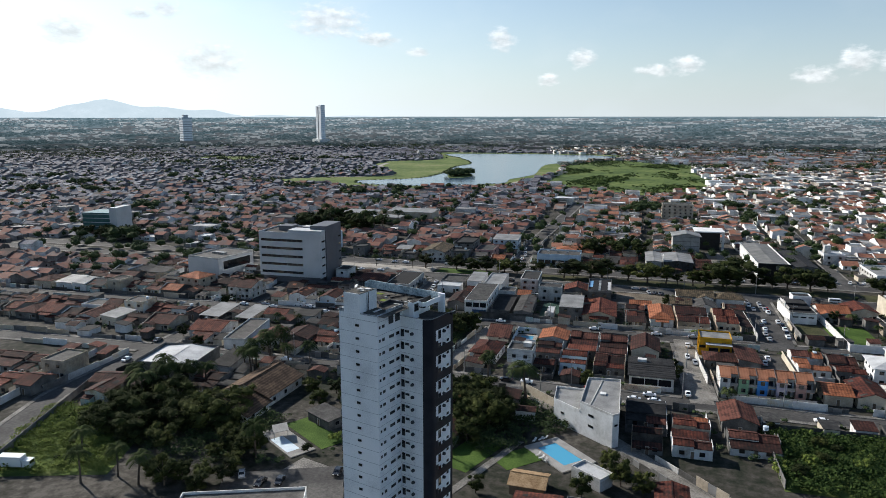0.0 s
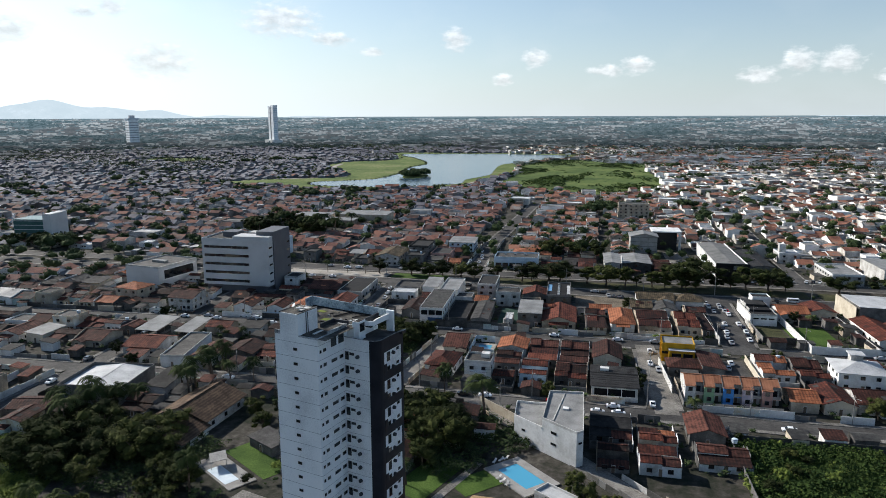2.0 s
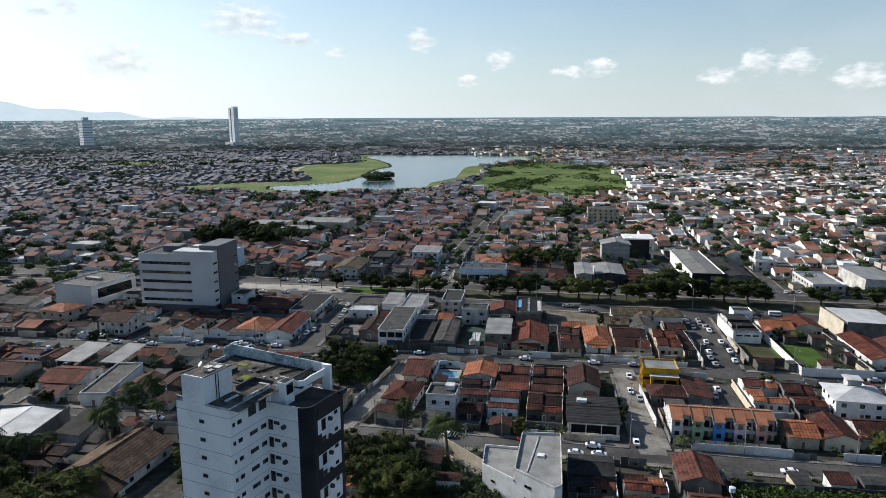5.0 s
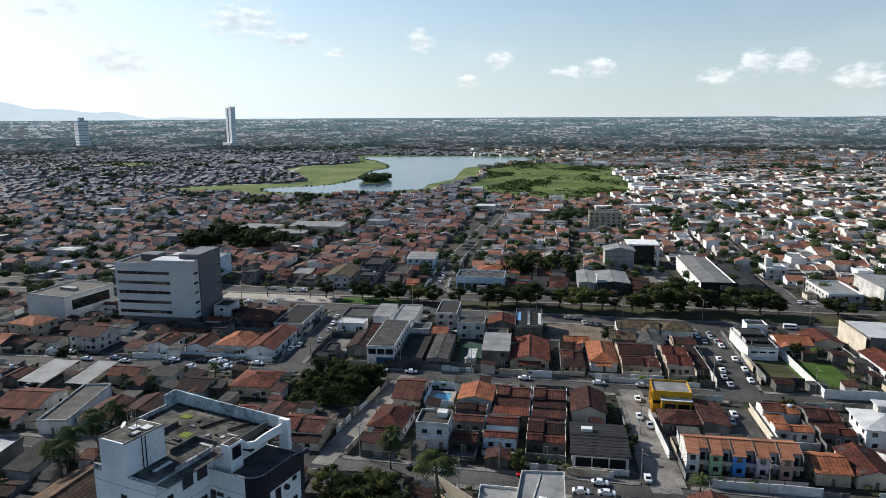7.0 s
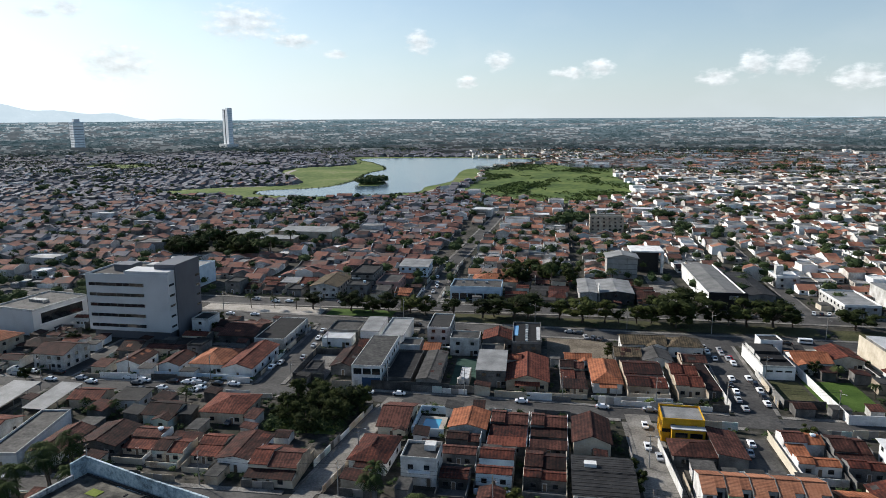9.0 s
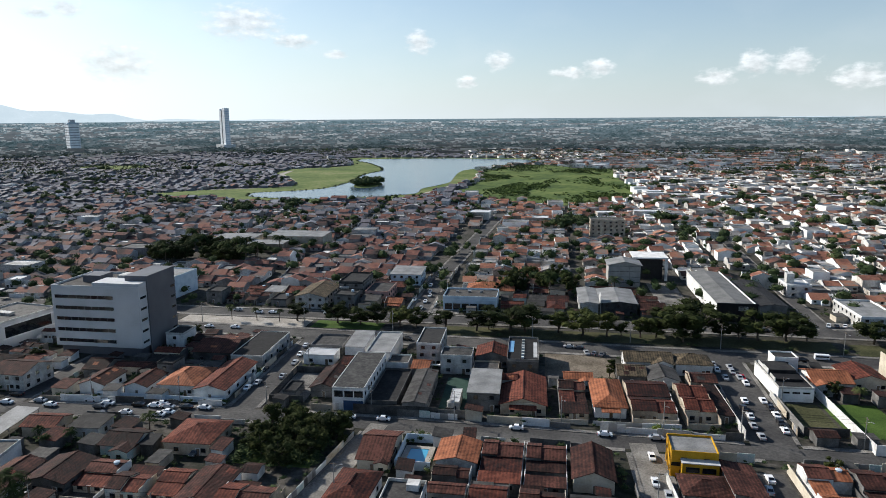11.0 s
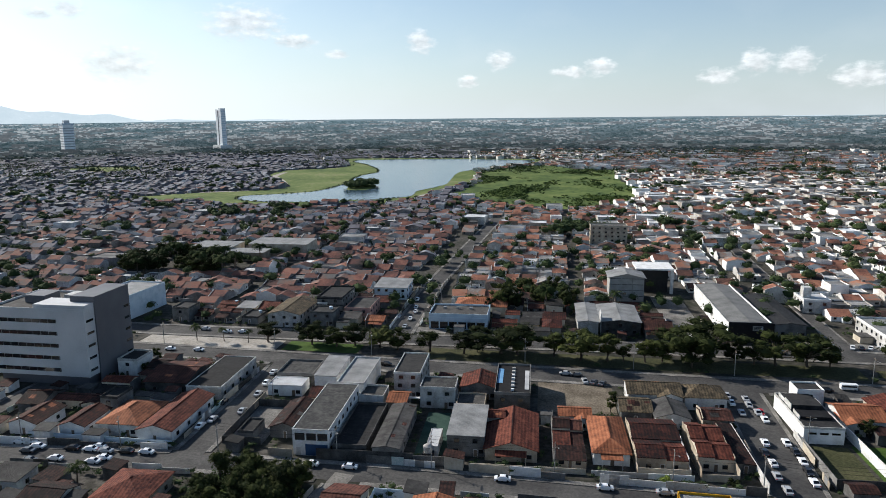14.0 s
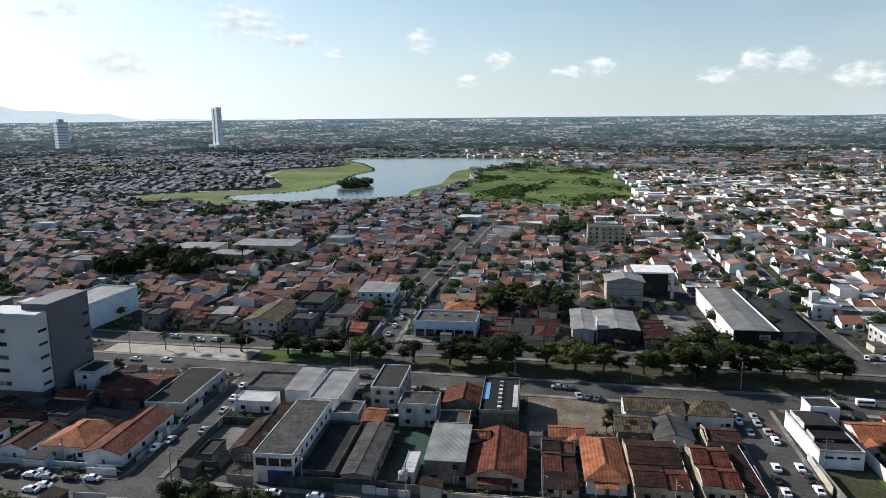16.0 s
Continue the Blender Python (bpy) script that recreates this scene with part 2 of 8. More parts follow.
LEAFL = surface("light_leaves", [(0.08, 0.105, 0.024), (0.125, 0.16, 0.036), (0.17, 0.2, 0.055)], 0.4, 2.0, 0.95, 0.0, grain=0.8, spec=0.05)
PALML = surface("palm_leaves", [(0.018, 0.03, 0.01), (0.04, 0.055, 0.018), (0.075, 0.09, 0.034)], 0.4, 2.0, 0.9, 0.0, grain=0.8, spec=0.05)
BARK = surface("bark", [(0.06, 0.045, 0.035), (0.13, 0.105, 0.085)], 1.0, 8, 0.95, 0.4)
# leaf greens lightened to put distance haze into the colour
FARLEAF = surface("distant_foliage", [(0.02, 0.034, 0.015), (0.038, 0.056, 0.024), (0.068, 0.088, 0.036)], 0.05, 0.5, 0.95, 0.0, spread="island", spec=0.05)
FARCLAY = surface("distant_clay_roofs", [(0.037, 0.027, 0.026), (0.085, 0.044, 0.038), (0.146, 0.063, 0.05), (0.22, 0.1, 0.071), (0.134, 0.09, 0.076), (0.104, 0.098, 0.095)], 0.1, 1.0, 0.9, 0.0, spread="island", grain=0.4)
# weathered far roofs, greyed blue so that haze is painted into the colour
FARGREY = surface("far_weathered_haze_grey", [(0.1, 0.102, 0.118), (0.122, 0.116, 0.13), (0.142, 0.132, 0.145), (0.17, 0.172, 0.19), (0.235, 0.245, 0.27)], 0.1, 1.0, 0.9, 0.0, spread="island", grain=0.4)
FARFLAT = surface("distant_flat_roofs", [(0.049, 0.049, 0.049), (0.134, 0.132, 0.128), (0.256, 0.25, 0.244), (0.561, 0.561, 0.549)], 0.1, 1.0, 0.8, 0.0, spread="island", grain=0.4)
FARWALL = surface("distant_walls", [(0.073, 0.067, 0.065), (0.171, 0.159, 0.149), (0.329, 0.317, 0.305), (0.671, 0.671, 0.671)], 0.1, 1.0, 0.9, 0.0, spread="island", grain=0.4)
GREYD = surface("dark_grey_metal", [(0.03, 0.032, 0.036), (0.06, 0.064, 0.07)], 0.5, 5, 0.6, 0.05)
ROOFDIRT = surface("dirty_roof_felt", [(0.012, 0.012, 0.012), (0.04, 0.038, 0.035), (0.085, 0.08, 0.07), (0.15, 0.14, 0.12)], 0.22, 0.8, 0.95, 0.2, spread="none", grain=0.95)
BLACK = surface("black_paint", [(0.012, 0.012, 0.013), (0.03, 0.03, 0.031)], 0.5, 5, 0.5, 0.0)
STEEL = surface("galvanised_steel", [(0.22, 0.22, 0.22), (0.36, 0.36, 0.36)], 0.6, 5, 0.5, 0.05, metal=0.6)
RUBBER = surface("rubber", [(0.012, 0.012, 0.012), (0.022, 0.022, 0.022)], 1, 8, 0.9, 0.0)
WOODP = surface("weathered_wood", [(0.1, 0.075, 0.055), (0.2, 0.155, 0.115)], 0.8, 6, 0.9, 0.2)
YELLOW = surface("yellow_paint", [(0.36, 0.18, 0.012), (0.48, 0.26, 0.016), (0.56, 0.32, 0.03)], 0.3, 4, 0.6, 0.05, spread="none")
PINK = surface("pink_paint", [(0.34, 0.2, 0.17), (0.45, 0.28, 0.24)], 0.3, 4, 0.8, 0.05, spread="none")
BLUEP = surface("blue_paint", [(0.05, 0.2, 0.5), (0.07, 0.26, 0.6)], 0.3, 4, 0.7, 0.05, spread="none")
DEEPBLUE = surface("deep_blue_paint", [(0.02, 0.05, 0.11), (0.035, 0.075, 0.15)], 0.3, 4, 0.5, 0.05, spread="none")
GREENP = surface("green_paint", [(0.2, 0.33, 0.2), (0.26, 0.4, 0.25)], 0.3, 4, 0.7, 0.05, spread="none")
LILAC = surface("lilac_paint", [(0.4, 0.34, 0.4), (0.5, 0.43, 0.48)], 0.3, 4, 0.7, 0.05, spread="none")
PALEBLUE = surface("pale_blue_paint", [(0.36, 0.45, 0.52), (0.5, 0.58, 0.64), (0.56, 0.63, 0.68)], 0.3, 4, 0.7, 0.05, spread="none")
OFFICE = surface("office_panels", [(0.42, 0.42, 0.42), (0.5, 0.5, 0.5), (0.54, 0.54, 0.54)], 0.1, 2, 0.5, 0.03, spread="none")
OFFICED = surface("dark_office_panels", [(0.1, 0.1, 0.11), (0.14, 0.14, 0.15)], 0.1, 2, 0.5, 0.03, spread="none")
RED = surface("red_paint", [(0.35, 0.02, 0.02), (0.45, 0.03, 0.03)], 0.4, 4, 0.4, 0.0)
POOLT = surface("pool_tiles", [(0.05, 0.26, 0.42), (0.09, 0.36, 0.52)], 0.4, 3, 0.3, 0.05, spread="none")


def glass(name, color, rough=0.08, spec=0.6):
    m = bpy.data.materials.new(name)
    m.use_nodes = True
    b = m.node_tree.nodes["Principled BSDF"]
    b.inputs["Base Color"].default_value, b.inputs["Roughness"].default_value = (*color, 1), rough
    b.inputs["Specular IOR Level"].default_value = spec
    return m


GLASS = glass("window_glass", (0.012, 0.015, 0.018))
CARGLASS = glass("car_glass", (0.01, 0.011, 0.013), 0.05)
WATER = glass("lake_water", (0.03, 0.06, 0.085), 0.16, 0.5)
POOLW = glass("pool_water", (0.07, 0.31, 0.47), 0.06, 0.5)
_wn = WATER.node_tree
_wb, _wt, _wc = _wn.nodes.new("ShaderNodeBump"), _wn.nodes.new("ShaderNodeTexNoise"), _wn.nodes.new("ShaderNodeTexCoord")
_wt.inputs["Scale"].default_value, _wt.inputs["Detail"].default_value = 0.15, 6
_wn.links.new(_wc.outputs["Object"], _wt.inputs["Vector"])
_wn.links.new(_wt.outputs[0], _wb.inputs["Height"])
_wb.inputs["Strength"].default_value, _wb.inputs["Distance"].default_value = 0.35, 0.5
_wn.links.new(_wb.outputs[0], _wn.nodes["Principled BSDF"].inputs["Normal"])


def paint(name, c, rough=0.25):
    m = glass(name, c, rough, 0.5)
    m.node_tree.nodes["Principled BSDF"].inputs["Coat Weight"].default_value = 0.5
    return m


CARPAINT = {"white": paint("white_car_paint", (0.75, 0.75, 0.75)), "silver": paint("silver_car_paint", (0.34, 0.35, 0.36)), "black": paint("black_car_paint", (0.015, 0.015, 0.017)),
            "red": paint("red_car_paint", (0.42, 0.02, 0.02)), "grey": paint("grey_car_paint", (0.1, 0.105, 0.11)), "blue": paint("blue_car_paint", (0.04, 0.08, 0.16))}


def haze_glow_material(name, low, high, near_r, far_r, glow):
    """Land seen through many kilometres of air: haze painted as emission, the only surface that glows, more so the
    farther it lies.
    """
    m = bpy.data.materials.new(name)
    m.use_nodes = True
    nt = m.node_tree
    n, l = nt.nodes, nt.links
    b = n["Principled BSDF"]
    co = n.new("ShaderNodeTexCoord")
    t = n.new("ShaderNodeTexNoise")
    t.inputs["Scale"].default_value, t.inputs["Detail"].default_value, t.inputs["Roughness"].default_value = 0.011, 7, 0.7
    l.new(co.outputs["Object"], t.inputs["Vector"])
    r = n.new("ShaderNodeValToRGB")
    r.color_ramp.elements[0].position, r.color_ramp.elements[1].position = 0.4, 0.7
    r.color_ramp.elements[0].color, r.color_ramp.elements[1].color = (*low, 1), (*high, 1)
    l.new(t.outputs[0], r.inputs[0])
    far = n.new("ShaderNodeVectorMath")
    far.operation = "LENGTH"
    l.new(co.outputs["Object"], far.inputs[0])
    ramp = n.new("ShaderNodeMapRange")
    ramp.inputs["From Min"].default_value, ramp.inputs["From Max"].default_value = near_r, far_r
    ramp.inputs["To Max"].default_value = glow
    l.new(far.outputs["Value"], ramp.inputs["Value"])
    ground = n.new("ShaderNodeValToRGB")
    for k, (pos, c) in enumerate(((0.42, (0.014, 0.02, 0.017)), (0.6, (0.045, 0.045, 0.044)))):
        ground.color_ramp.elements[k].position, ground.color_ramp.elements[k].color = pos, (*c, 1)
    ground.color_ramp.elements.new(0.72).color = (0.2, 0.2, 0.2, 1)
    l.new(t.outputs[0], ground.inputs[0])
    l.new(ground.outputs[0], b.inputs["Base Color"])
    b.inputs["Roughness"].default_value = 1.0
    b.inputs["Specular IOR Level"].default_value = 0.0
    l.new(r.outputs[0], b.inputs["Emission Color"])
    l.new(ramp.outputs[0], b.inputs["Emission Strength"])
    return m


# bluish emission colours that paint the haze over the far land
FARLAND = haze_glow_material("far_land", (0.092, 0.138, 0.17), (0.115, 0.162, 0.192), 1700, 4700, 1.2)
FARPALE = haze_glow_material("hazy_suburbs", (0.26, 0.3, 0.33), (0.42, 0.46, 0.49), 1200, 4700, 1.1)
FARDULL = haze_glow_material("hazy_roofs", (0.1, 0.12, 0.14), (0.16, 0.175, 0.19), 1400, 4700, 1.1)
FARWOOD = haze_glow_material("hazy_woods", (0.05, 0.088, 0.105), (0.068, 0.108, 0.128), 1700, 4700, 1.15)
FARHILL = haze_glow_material("far_hills", (0.455, 0.55, 0.62), (0.5, 0.59, 0.655), 100, 200, 1.0)
TOWERJ = surface("tower_joint", [(0.26, 0.27, 0.28), (0.36, 0.37, 0.38)], 0.3, 3, 0.8, 0.0, spread="none")
TARB = surface("black_flat_roof", [(0.008, 0.008, 0.009), (0.016, 0.016, 0.017), (0.035, 0.034, 0.033)], 0.25, 0.9, 0.9, 0.2, grain=0.9, spec=0.15)
PLAZA = surface("pale_plaza_paving", [(0.2, 0.18, 0.155), (0.3, 0.275, 0.24), (0.38, 0.355, 0.32)], 0.15, 1.0, 0.9, 0.2, spread="none", grain=0.8)
# whiter right-hand town walls, their sunlight also put into the colour
FARWHITE = surface("sunlit_tone_walls", [(0.122, 0.107, 0.091), (0.244, 0.217, 0.189), (0.439, 0.409, 0.366), (0.732, 0.708, 0.671), (0.8, 0.8, 0.8)], 0.1, 1.0, 0.9, 0.0, spread="island", grain=0.4)
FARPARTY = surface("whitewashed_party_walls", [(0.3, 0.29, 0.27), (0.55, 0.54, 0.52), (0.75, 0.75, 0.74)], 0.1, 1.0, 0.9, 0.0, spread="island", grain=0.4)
# clay roofs of the right-hand town, brightened in colour as if sunlit
FARBRIGHT = surface("sunlit_tone_clay_roofs", [(0.037, 0.026, 0.023), (0.079, 0.043, 0.034), (0.14, 0.065, 0.048), (0.232, 0.102, 0.068), (0.317, 0.146, 0.091), (0.183, 0.146, 0.122), (0.244, 0.232, 0.22)], 0.1, 1.0, 0.9, 0.0, spread="island", grain=0.4)
DRYGRASS = surface("dry_grass", [(0.025, 0.03, 0.014), (0.05, 0.052, 0.024), (0.085, 0.08, 0.042)], 0.1, 1.2, 1.0, 0.4, spread="none", grain=0.9)
WEATHERED = surface("weathered_white", [(0.07, 0.075, 0.08), (0.26, 0.275, 0.285), (0.5, 0.51, 0.515)], 0.5, 2.5, 0.9, 0.1, spread="none", grain=0.9)
# brighter copy of the leaves: sun on the crowns put into the colour
LEAFM = surface("sunlit_tone_leaves", [(0.013, 0.018, 0.007), (0.03, 0.038, 0.012), (0.075, 0.082, 0.024)], 0.4, 2.0, 0.95, 0.0, grain=0.8, spec=0.05)
SETTS = surface("pale_setts", [(0.0938, 0.0875, 0.0788), (0.1625, 0.1525, 0.1375), (0.25, 0.2375, 0.215)], 0.15, 1.6, 0.95, 0.4, spread="none", grain=0.8)
THATCH = surface("straw_thatch", [(0.16, 0.1, 0.055), (0.27, 0.18, 0.1), (0.36, 0.26, 0.16)], 0.5, 3.0, 0.95, 0.5, spread="none", grain=0.8)
FARSHED = surface("pale_shed_roofs", [(0.16, 0.16, 0.158), (0.3, 0.3, 0.298), (0.48, 0.485, 0.49), (0.6, 0.61, 0.62)], 0.1, 1.0, 0.7, 0.0, spread="island", grain=0.4)


# ---- building blocks ----
def mesh_from(name, geo, mats, index=None):
    verts, faces = geo
    me = bpy.data.meshes.new(name)
    me.from_pydata(verts, [], faces)
    for m in (mats if isinstance(mats, (list, tuple)) else [mats]):
        me.materials.append(m)
    if index is not None:
        me.polygons.foreach_set("material_index", index)
    me.update()
    return me


def part(name, geo, material, parent, label="", at=None, turn=0.0):
    """Links verts and faces, or a ready mesh, as one object under a thing or a part."""
    me = geo if isinstance(geo, bpy.types.Mesh) else mesh_from(name, geo, material)
    ob = new(name, me)
    ob.parent = parent
    if at is not None:
        ob.location = at
    if turn:
        ob.rotation_euler[2] = radians(turn)
    return tagged(ob, label)


def thing(name, x, y, rot, label, category, group="", z=0.0, kind=""):
    ob = new(name)
    ob.empty_display_size = 0.5
    ob.matrix_world = pose(x, y, z, 0, 0, rot)
    return tagged(ob, label, category, group, kind)


def box(x0, x1, y0, y1, z0, z1, geo=None):
    v, f = geo or ([], [])
    b = len(v)
    v += [(x0, y0, z0), (x1, y0, z0), (x1, y1, z0), (x0, y1, z0), (x0, y0, z1), (x1, y0, z1), (x1, y1, z1), (x0, y1, z1)]
    f += [(b + 3, b + 2, b + 1, b), (b + 4, b + 5, b + 6, b + 7), (b, b + 1, b + 5, b + 4), (b + 1, b + 2, b + 6, b + 5), (b + 2, b + 3, b + 7, b + 6), (b + 3, b, b + 4, b + 7)]
    return v, f


def slab(poly, t, geo=None):
    """A plate: the polygon is its upper face, counter-clockwise from above."""
    v, f = geo or ([], [])
    b, n = len(v), len(poly)
    v += [tuple(p) for p in poly] + [(p[0], p[1], p[2] - t) for p in poly]
    f.append(tuple(b + i for i in range(n)))
    f.append(tuple(b + n + i for i in reversed(range(n))))
    f += [(b + i, b + n + i, b + n + (i + 1) % n, b + (i + 1) % n) for i in range(n)]
    return v, f


def tube(points, radii, sides=8, geo=None):
    """A round tapered bar along points."""
    v, f = geo or ([], [])
    base = len(v)
    for i, p in enumerate(points):
        a = Vector(points[max(i - 1, 0)])
        c = Vector(points[min(i + 1, len(points) - 1)])
        q = (c - a).to_track_quat("Z", "Y")
        for k in range(sides):
            w = 2 * math.pi * k / sides
            v.append(tuple(Vector(p) + q @ Vector((math.cos(w) * radii[i], math.sin(w) * radii[i], 0))))
    for i in range(len(points) - 1):
        for k in range(sides):
            a, c = base + i * sides + k, base + i * sides + (k + 1) % sides
            f.append((a, c, c + sides, a + sides))
    f.append(tuple(base + k for k in reversed(range(sides))))
    f.append(tuple(base + (len(points) - 1) * sides + k for k in range(sides)))
    return v, f


CACHE = {}


def framed_mesh(name, w, h, frame, mats, depth=0.05):
    """One piece: a raised frame round a set-back panel."""
    W, a, b = w / 2, -0.08, -0.08 + depth
    v = [(-W - frame, a, -frame), (W + frame, a, -frame), (W + frame, a, h + frame), (-W - frame, a, h + frame), (-W, a, 0), (W, a, 0), (W, a, h), (-W, a, h),
         (-W, b, 0), (W, b, 0), (W, b, h), (-W, b, h), (-W - frame, 0.04, -frame), (W + frame, 0.04, -frame), (W + frame, 0.04, h + frame), (-W - frame, 0.04, h + frame)]
    f = [(8, 9, 10, 11)]
    for i in range(4):
        j = (i + 1) % 4
        f += [(i, j, 4 + j, 4 + i), (4 + i, 4 + j, 8 + j, 8 + i), (12 + i, 12 + j, j, i)]
    return mesh_from(name, (v, f), mats, [0] + [1] * 12)


def window_mesh(w, h):
    key = ("window", round(w, 2), round(h, 2))
    if key not in CACHE:
        CACHE[key] = framed_mesh("window", w, h, 0.06, [GLASS, GREYW])
    return CACHE[key]


def door_mesh(w, h, mat):
    key = ("door", round(w, 2), round(h, 2), mat.name)
    if key not in CACHE:
        CACHE[key] = framed_mesh("door", w, h, 0.1, [mat, WHITE], 0.03)
    return CACHE[key]


SIDE = {"f": 0, "r": 90, "b": 180, "l": 270}


def on_wall(parent, me, name, face, s, z, w, d, label=""):
    """Puts a window or door on a wall of a w x d body; s runs along the wall from its middle."""
    x, y = {"f": (s, -d / 2), "b": (-s, d / 2), "r": (w / 2, s), "l": (-w / 2, -s)}[face]
    return part(name, me, None, parent, label, (x, y, z), SIDE[face])


RNG = random.Random(4)
OCC = []          # taken ground: x, y, half width, half depth, cos, sin


def take(x, y, w, d, rot, grow=0.6):
    OCC.append((x, y, w / 2 + grow, d / 2 + grow, math.cos(radians(rot)), math.sin(radians(rot))))


def is_free(x, y, w, d, rot):
    c, s = math.cos(radians(rot)), math.sin(radians(rot))
    pts = [(x + c * a * w - s * b * d, y + s * a * w + c * b * d) for a in (-0.5, -0.17, 0.17, 0.5) for b in (-0.5, -0.17, 0.17, 0.5)]
    for ox, oy, hw, hd, oc, os_ in OCC:
        if abs(ox - x) > hw + hd + w + d or abs(oy - y) > hw + hd + w + d:
            continue
        for px, py in pts:
            dx, dy = px - ox, py - oy
            if abs(dx * oc + dy * os_) < hw and abs(-dx * os_ + dy * oc) < hd:
                return False
    for _, line, width, walkway in ROADS:
        for (ax, ay), (bx, by) in zip(line, line[1:]):
            lx, ly = bx - ax, by - ay
            q = lx * lx + ly * ly
            for px, py in pts:
                k = min(1.0, max(0.0, ((px - ax) * lx + (py - ay) * ly) / q))
                if math.hypot(px - ax - k * lx, py - ay - k * ly) < width / 2 + walkway + 0.2:
                    return False
    return True


# ---- streets ----
# name, centre line, carriageway width, pavement width
ROADS = [
    ("street_upper", [(-470, 219), (-206, 263), (-131, 277.5), (-77, 284), (14, 292.5), (60, 298), (260, 322)], 8.0, 1.9),
    ("street_lower", [(-470, 158), (-161, 205), (-91, 214.5), (-28, 220.5), (33, 226.3), (55, 229.5), (260, 255)], 7.6, 1.9),
    ("avenue_near", [(-480, 330), (-212, 354), (-110, 362.5), (-16, 371), (60, 379), (300, 404)], 11.5, 2.2),
    ("avenue_far", [(-480, 350), (-218, 380), (-110, 394), (-16, 407), (60, 416), (300, 444)], 11.0, 2.2),
    ("cross_street_west", [(-138, 279), (-149.5, 357)], 8.4, 1.5),
    ("cross_lane", [(-92.5, 214), (-91.3, 282)], 5.6, 0.9),
    ("cross_street_middle", [(-14.4, 290), (-6.5, 242), (-3.6, 224)], 7.4, 1.6),
    ("cross_street_east", [(21.6, 294), (20, 318), (14.2, 374)], 12.6, 1.2),
    ("lane_diagonal", [(-64, 216), (-27, 187), (-5, 168), (28, 140)], 4.6, 0.8),
    ("street_north", [(-117.5, 394), (-131, 491), (-151, 752)], 8.5, 1.6),
    ("street_west", [(-176, 92), (-201, 150), (-207, 200), (-214, 250), (-222, 330)], 7.5, 1.6),
    ("street_north_east", [(62, 416), (52, 520), (38, 700)], 5.5, 1.0),
]


def road_gap(x, y, skip, extra):
    for nm, line, width, _ in ROADS:
        if nm == skip:
            continue
        for (ax, ay), (bx, by) in zip(line, line[1:]):
            lx, ly = bx - ax, by - ay
            k = min(1.0, max(0.0, ((x - ax) * lx + (y - ay) * ly) / (lx * lx + ly * ly)))
            if math.hypot(x - ax - k * lx, y - ay - k * ly) < width / 2 + extra:
                return True
    return False


def along(line, step):
    out = []
    for (ax, ay), (bx, by) in zip(line, line[1:]):
        n = max(1, int(math.hypot(bx - ax, by - ay) / step))
        out += [(ax + (bx - ax) * i / n, ay + (by - ay) * i / n, bx - ax, by - ay) for i in range(n)]
    out.append((*line[-1], line[-1][0] - line[-2][0], line[-1][1] - line[-2][1]))
    return out


def build_streets():
    for n, (name, line, width, walkway) in enumerate(ROADS):
        pts = along(line, 3.0)
        v, f = [], []
        z = 0.06 + 0.006 * n
        for i, (x, y, dx, dy) in enumerate(pts):
            q = math.hypot(dx, dy)
            nx, ny = -dy / q, dx / q
            for s in (-0.5, 0.5):
                v.append((x + nx * s * width, y + ny * s * width, z))
            if i:
                b = 2 * i
                f.append((b - 2, b - 1 + 0, b + 1, b)[::-1])
        pale = name in ("cross_street_middle", "lane_diagonal", "cross_lane")
        me = mesh_from("road", (v, f), SETTS if pale else ASPHALT)
        ob = tagged(new("road", me), "pale worn sett-paved side street" if pale else "worn grey asphalt street between rows of houses", "road", kind="structure")
        # pavements with real kerbs, left out where another street crosses
        for s in (-1, 1):
            run, runs = [], []
            for x, y, dx, dy in pts:
                q = math.hypot(dx, dy)
                nx, ny = -dy / q * s, dx / q * s
                a, b = width / 2, width / 2 + walkway
                if road_gap(x + nx * (a + b) / 2, y + ny * (a + b) / 2, name, 0.6):
                    if len(run) > 1:
                        runs.append(run)
                    run = []
                else:
                    run.append(((x + nx * a, y + ny * a), (x + nx * b, y + ny * b)))
            if len(run) > 1:
                runs.append(run)
            for run in runs:
                v, f = [], []
                for i, (p, r) in enumerate(run):
                    v += [(*p, 0.02), (*p, 0.22), (*r, 0.22), (*r, 0.02)]
                    if i:
                        c = 4 * i
                        for k in range(3):
                            f.append((c - 4 + k, c - 3 + k, c + 1 + k, c + k) if s < 0 else (c + k, c + 1 + k, c - 3 + k, c - 4 + k))
                f += [(0, 1, 2, 3), (4 * len(run) - 1, 4 * len(run) - 2, 4 * len(run) - 3, 4 * len(run) - 4)]
                tagged(new("pavement", mesh_from("pavement", (v, f), PAVING)), "grey concrete pavement with a raised kerb", "pavement", kind="structure")


# ---- ground, lake, distance ----
def ring_sheet(rings, heights, segments, mat, name, lift=0.0, noise_amp=0.0):
    v, f = [(0, 100, lift)] if rings[0] == 0 else [], []
    first = len(v)
    rr = [(r, h) for r, h in zip(rings, heights) if r > 0]
    for r, h in rr:
        for k in range(segments):
            a = 2 * math.pi * k / segments
            v.append((r * math.sin(a), 100 + r * math.cos(a), h + lift))
    if first:
        f += [(0, first + (k + 1) % segments, first + k) for k in range(segments)]
    for i in range(len(rr) - 1):
        for k in range(segments):
            a, b = first + i * segments + k, first + i * segments + (k + 1) % segments
            f.append((a, b, b + segments, a + segments))
    return mesh_from(name, (v, f), mat)


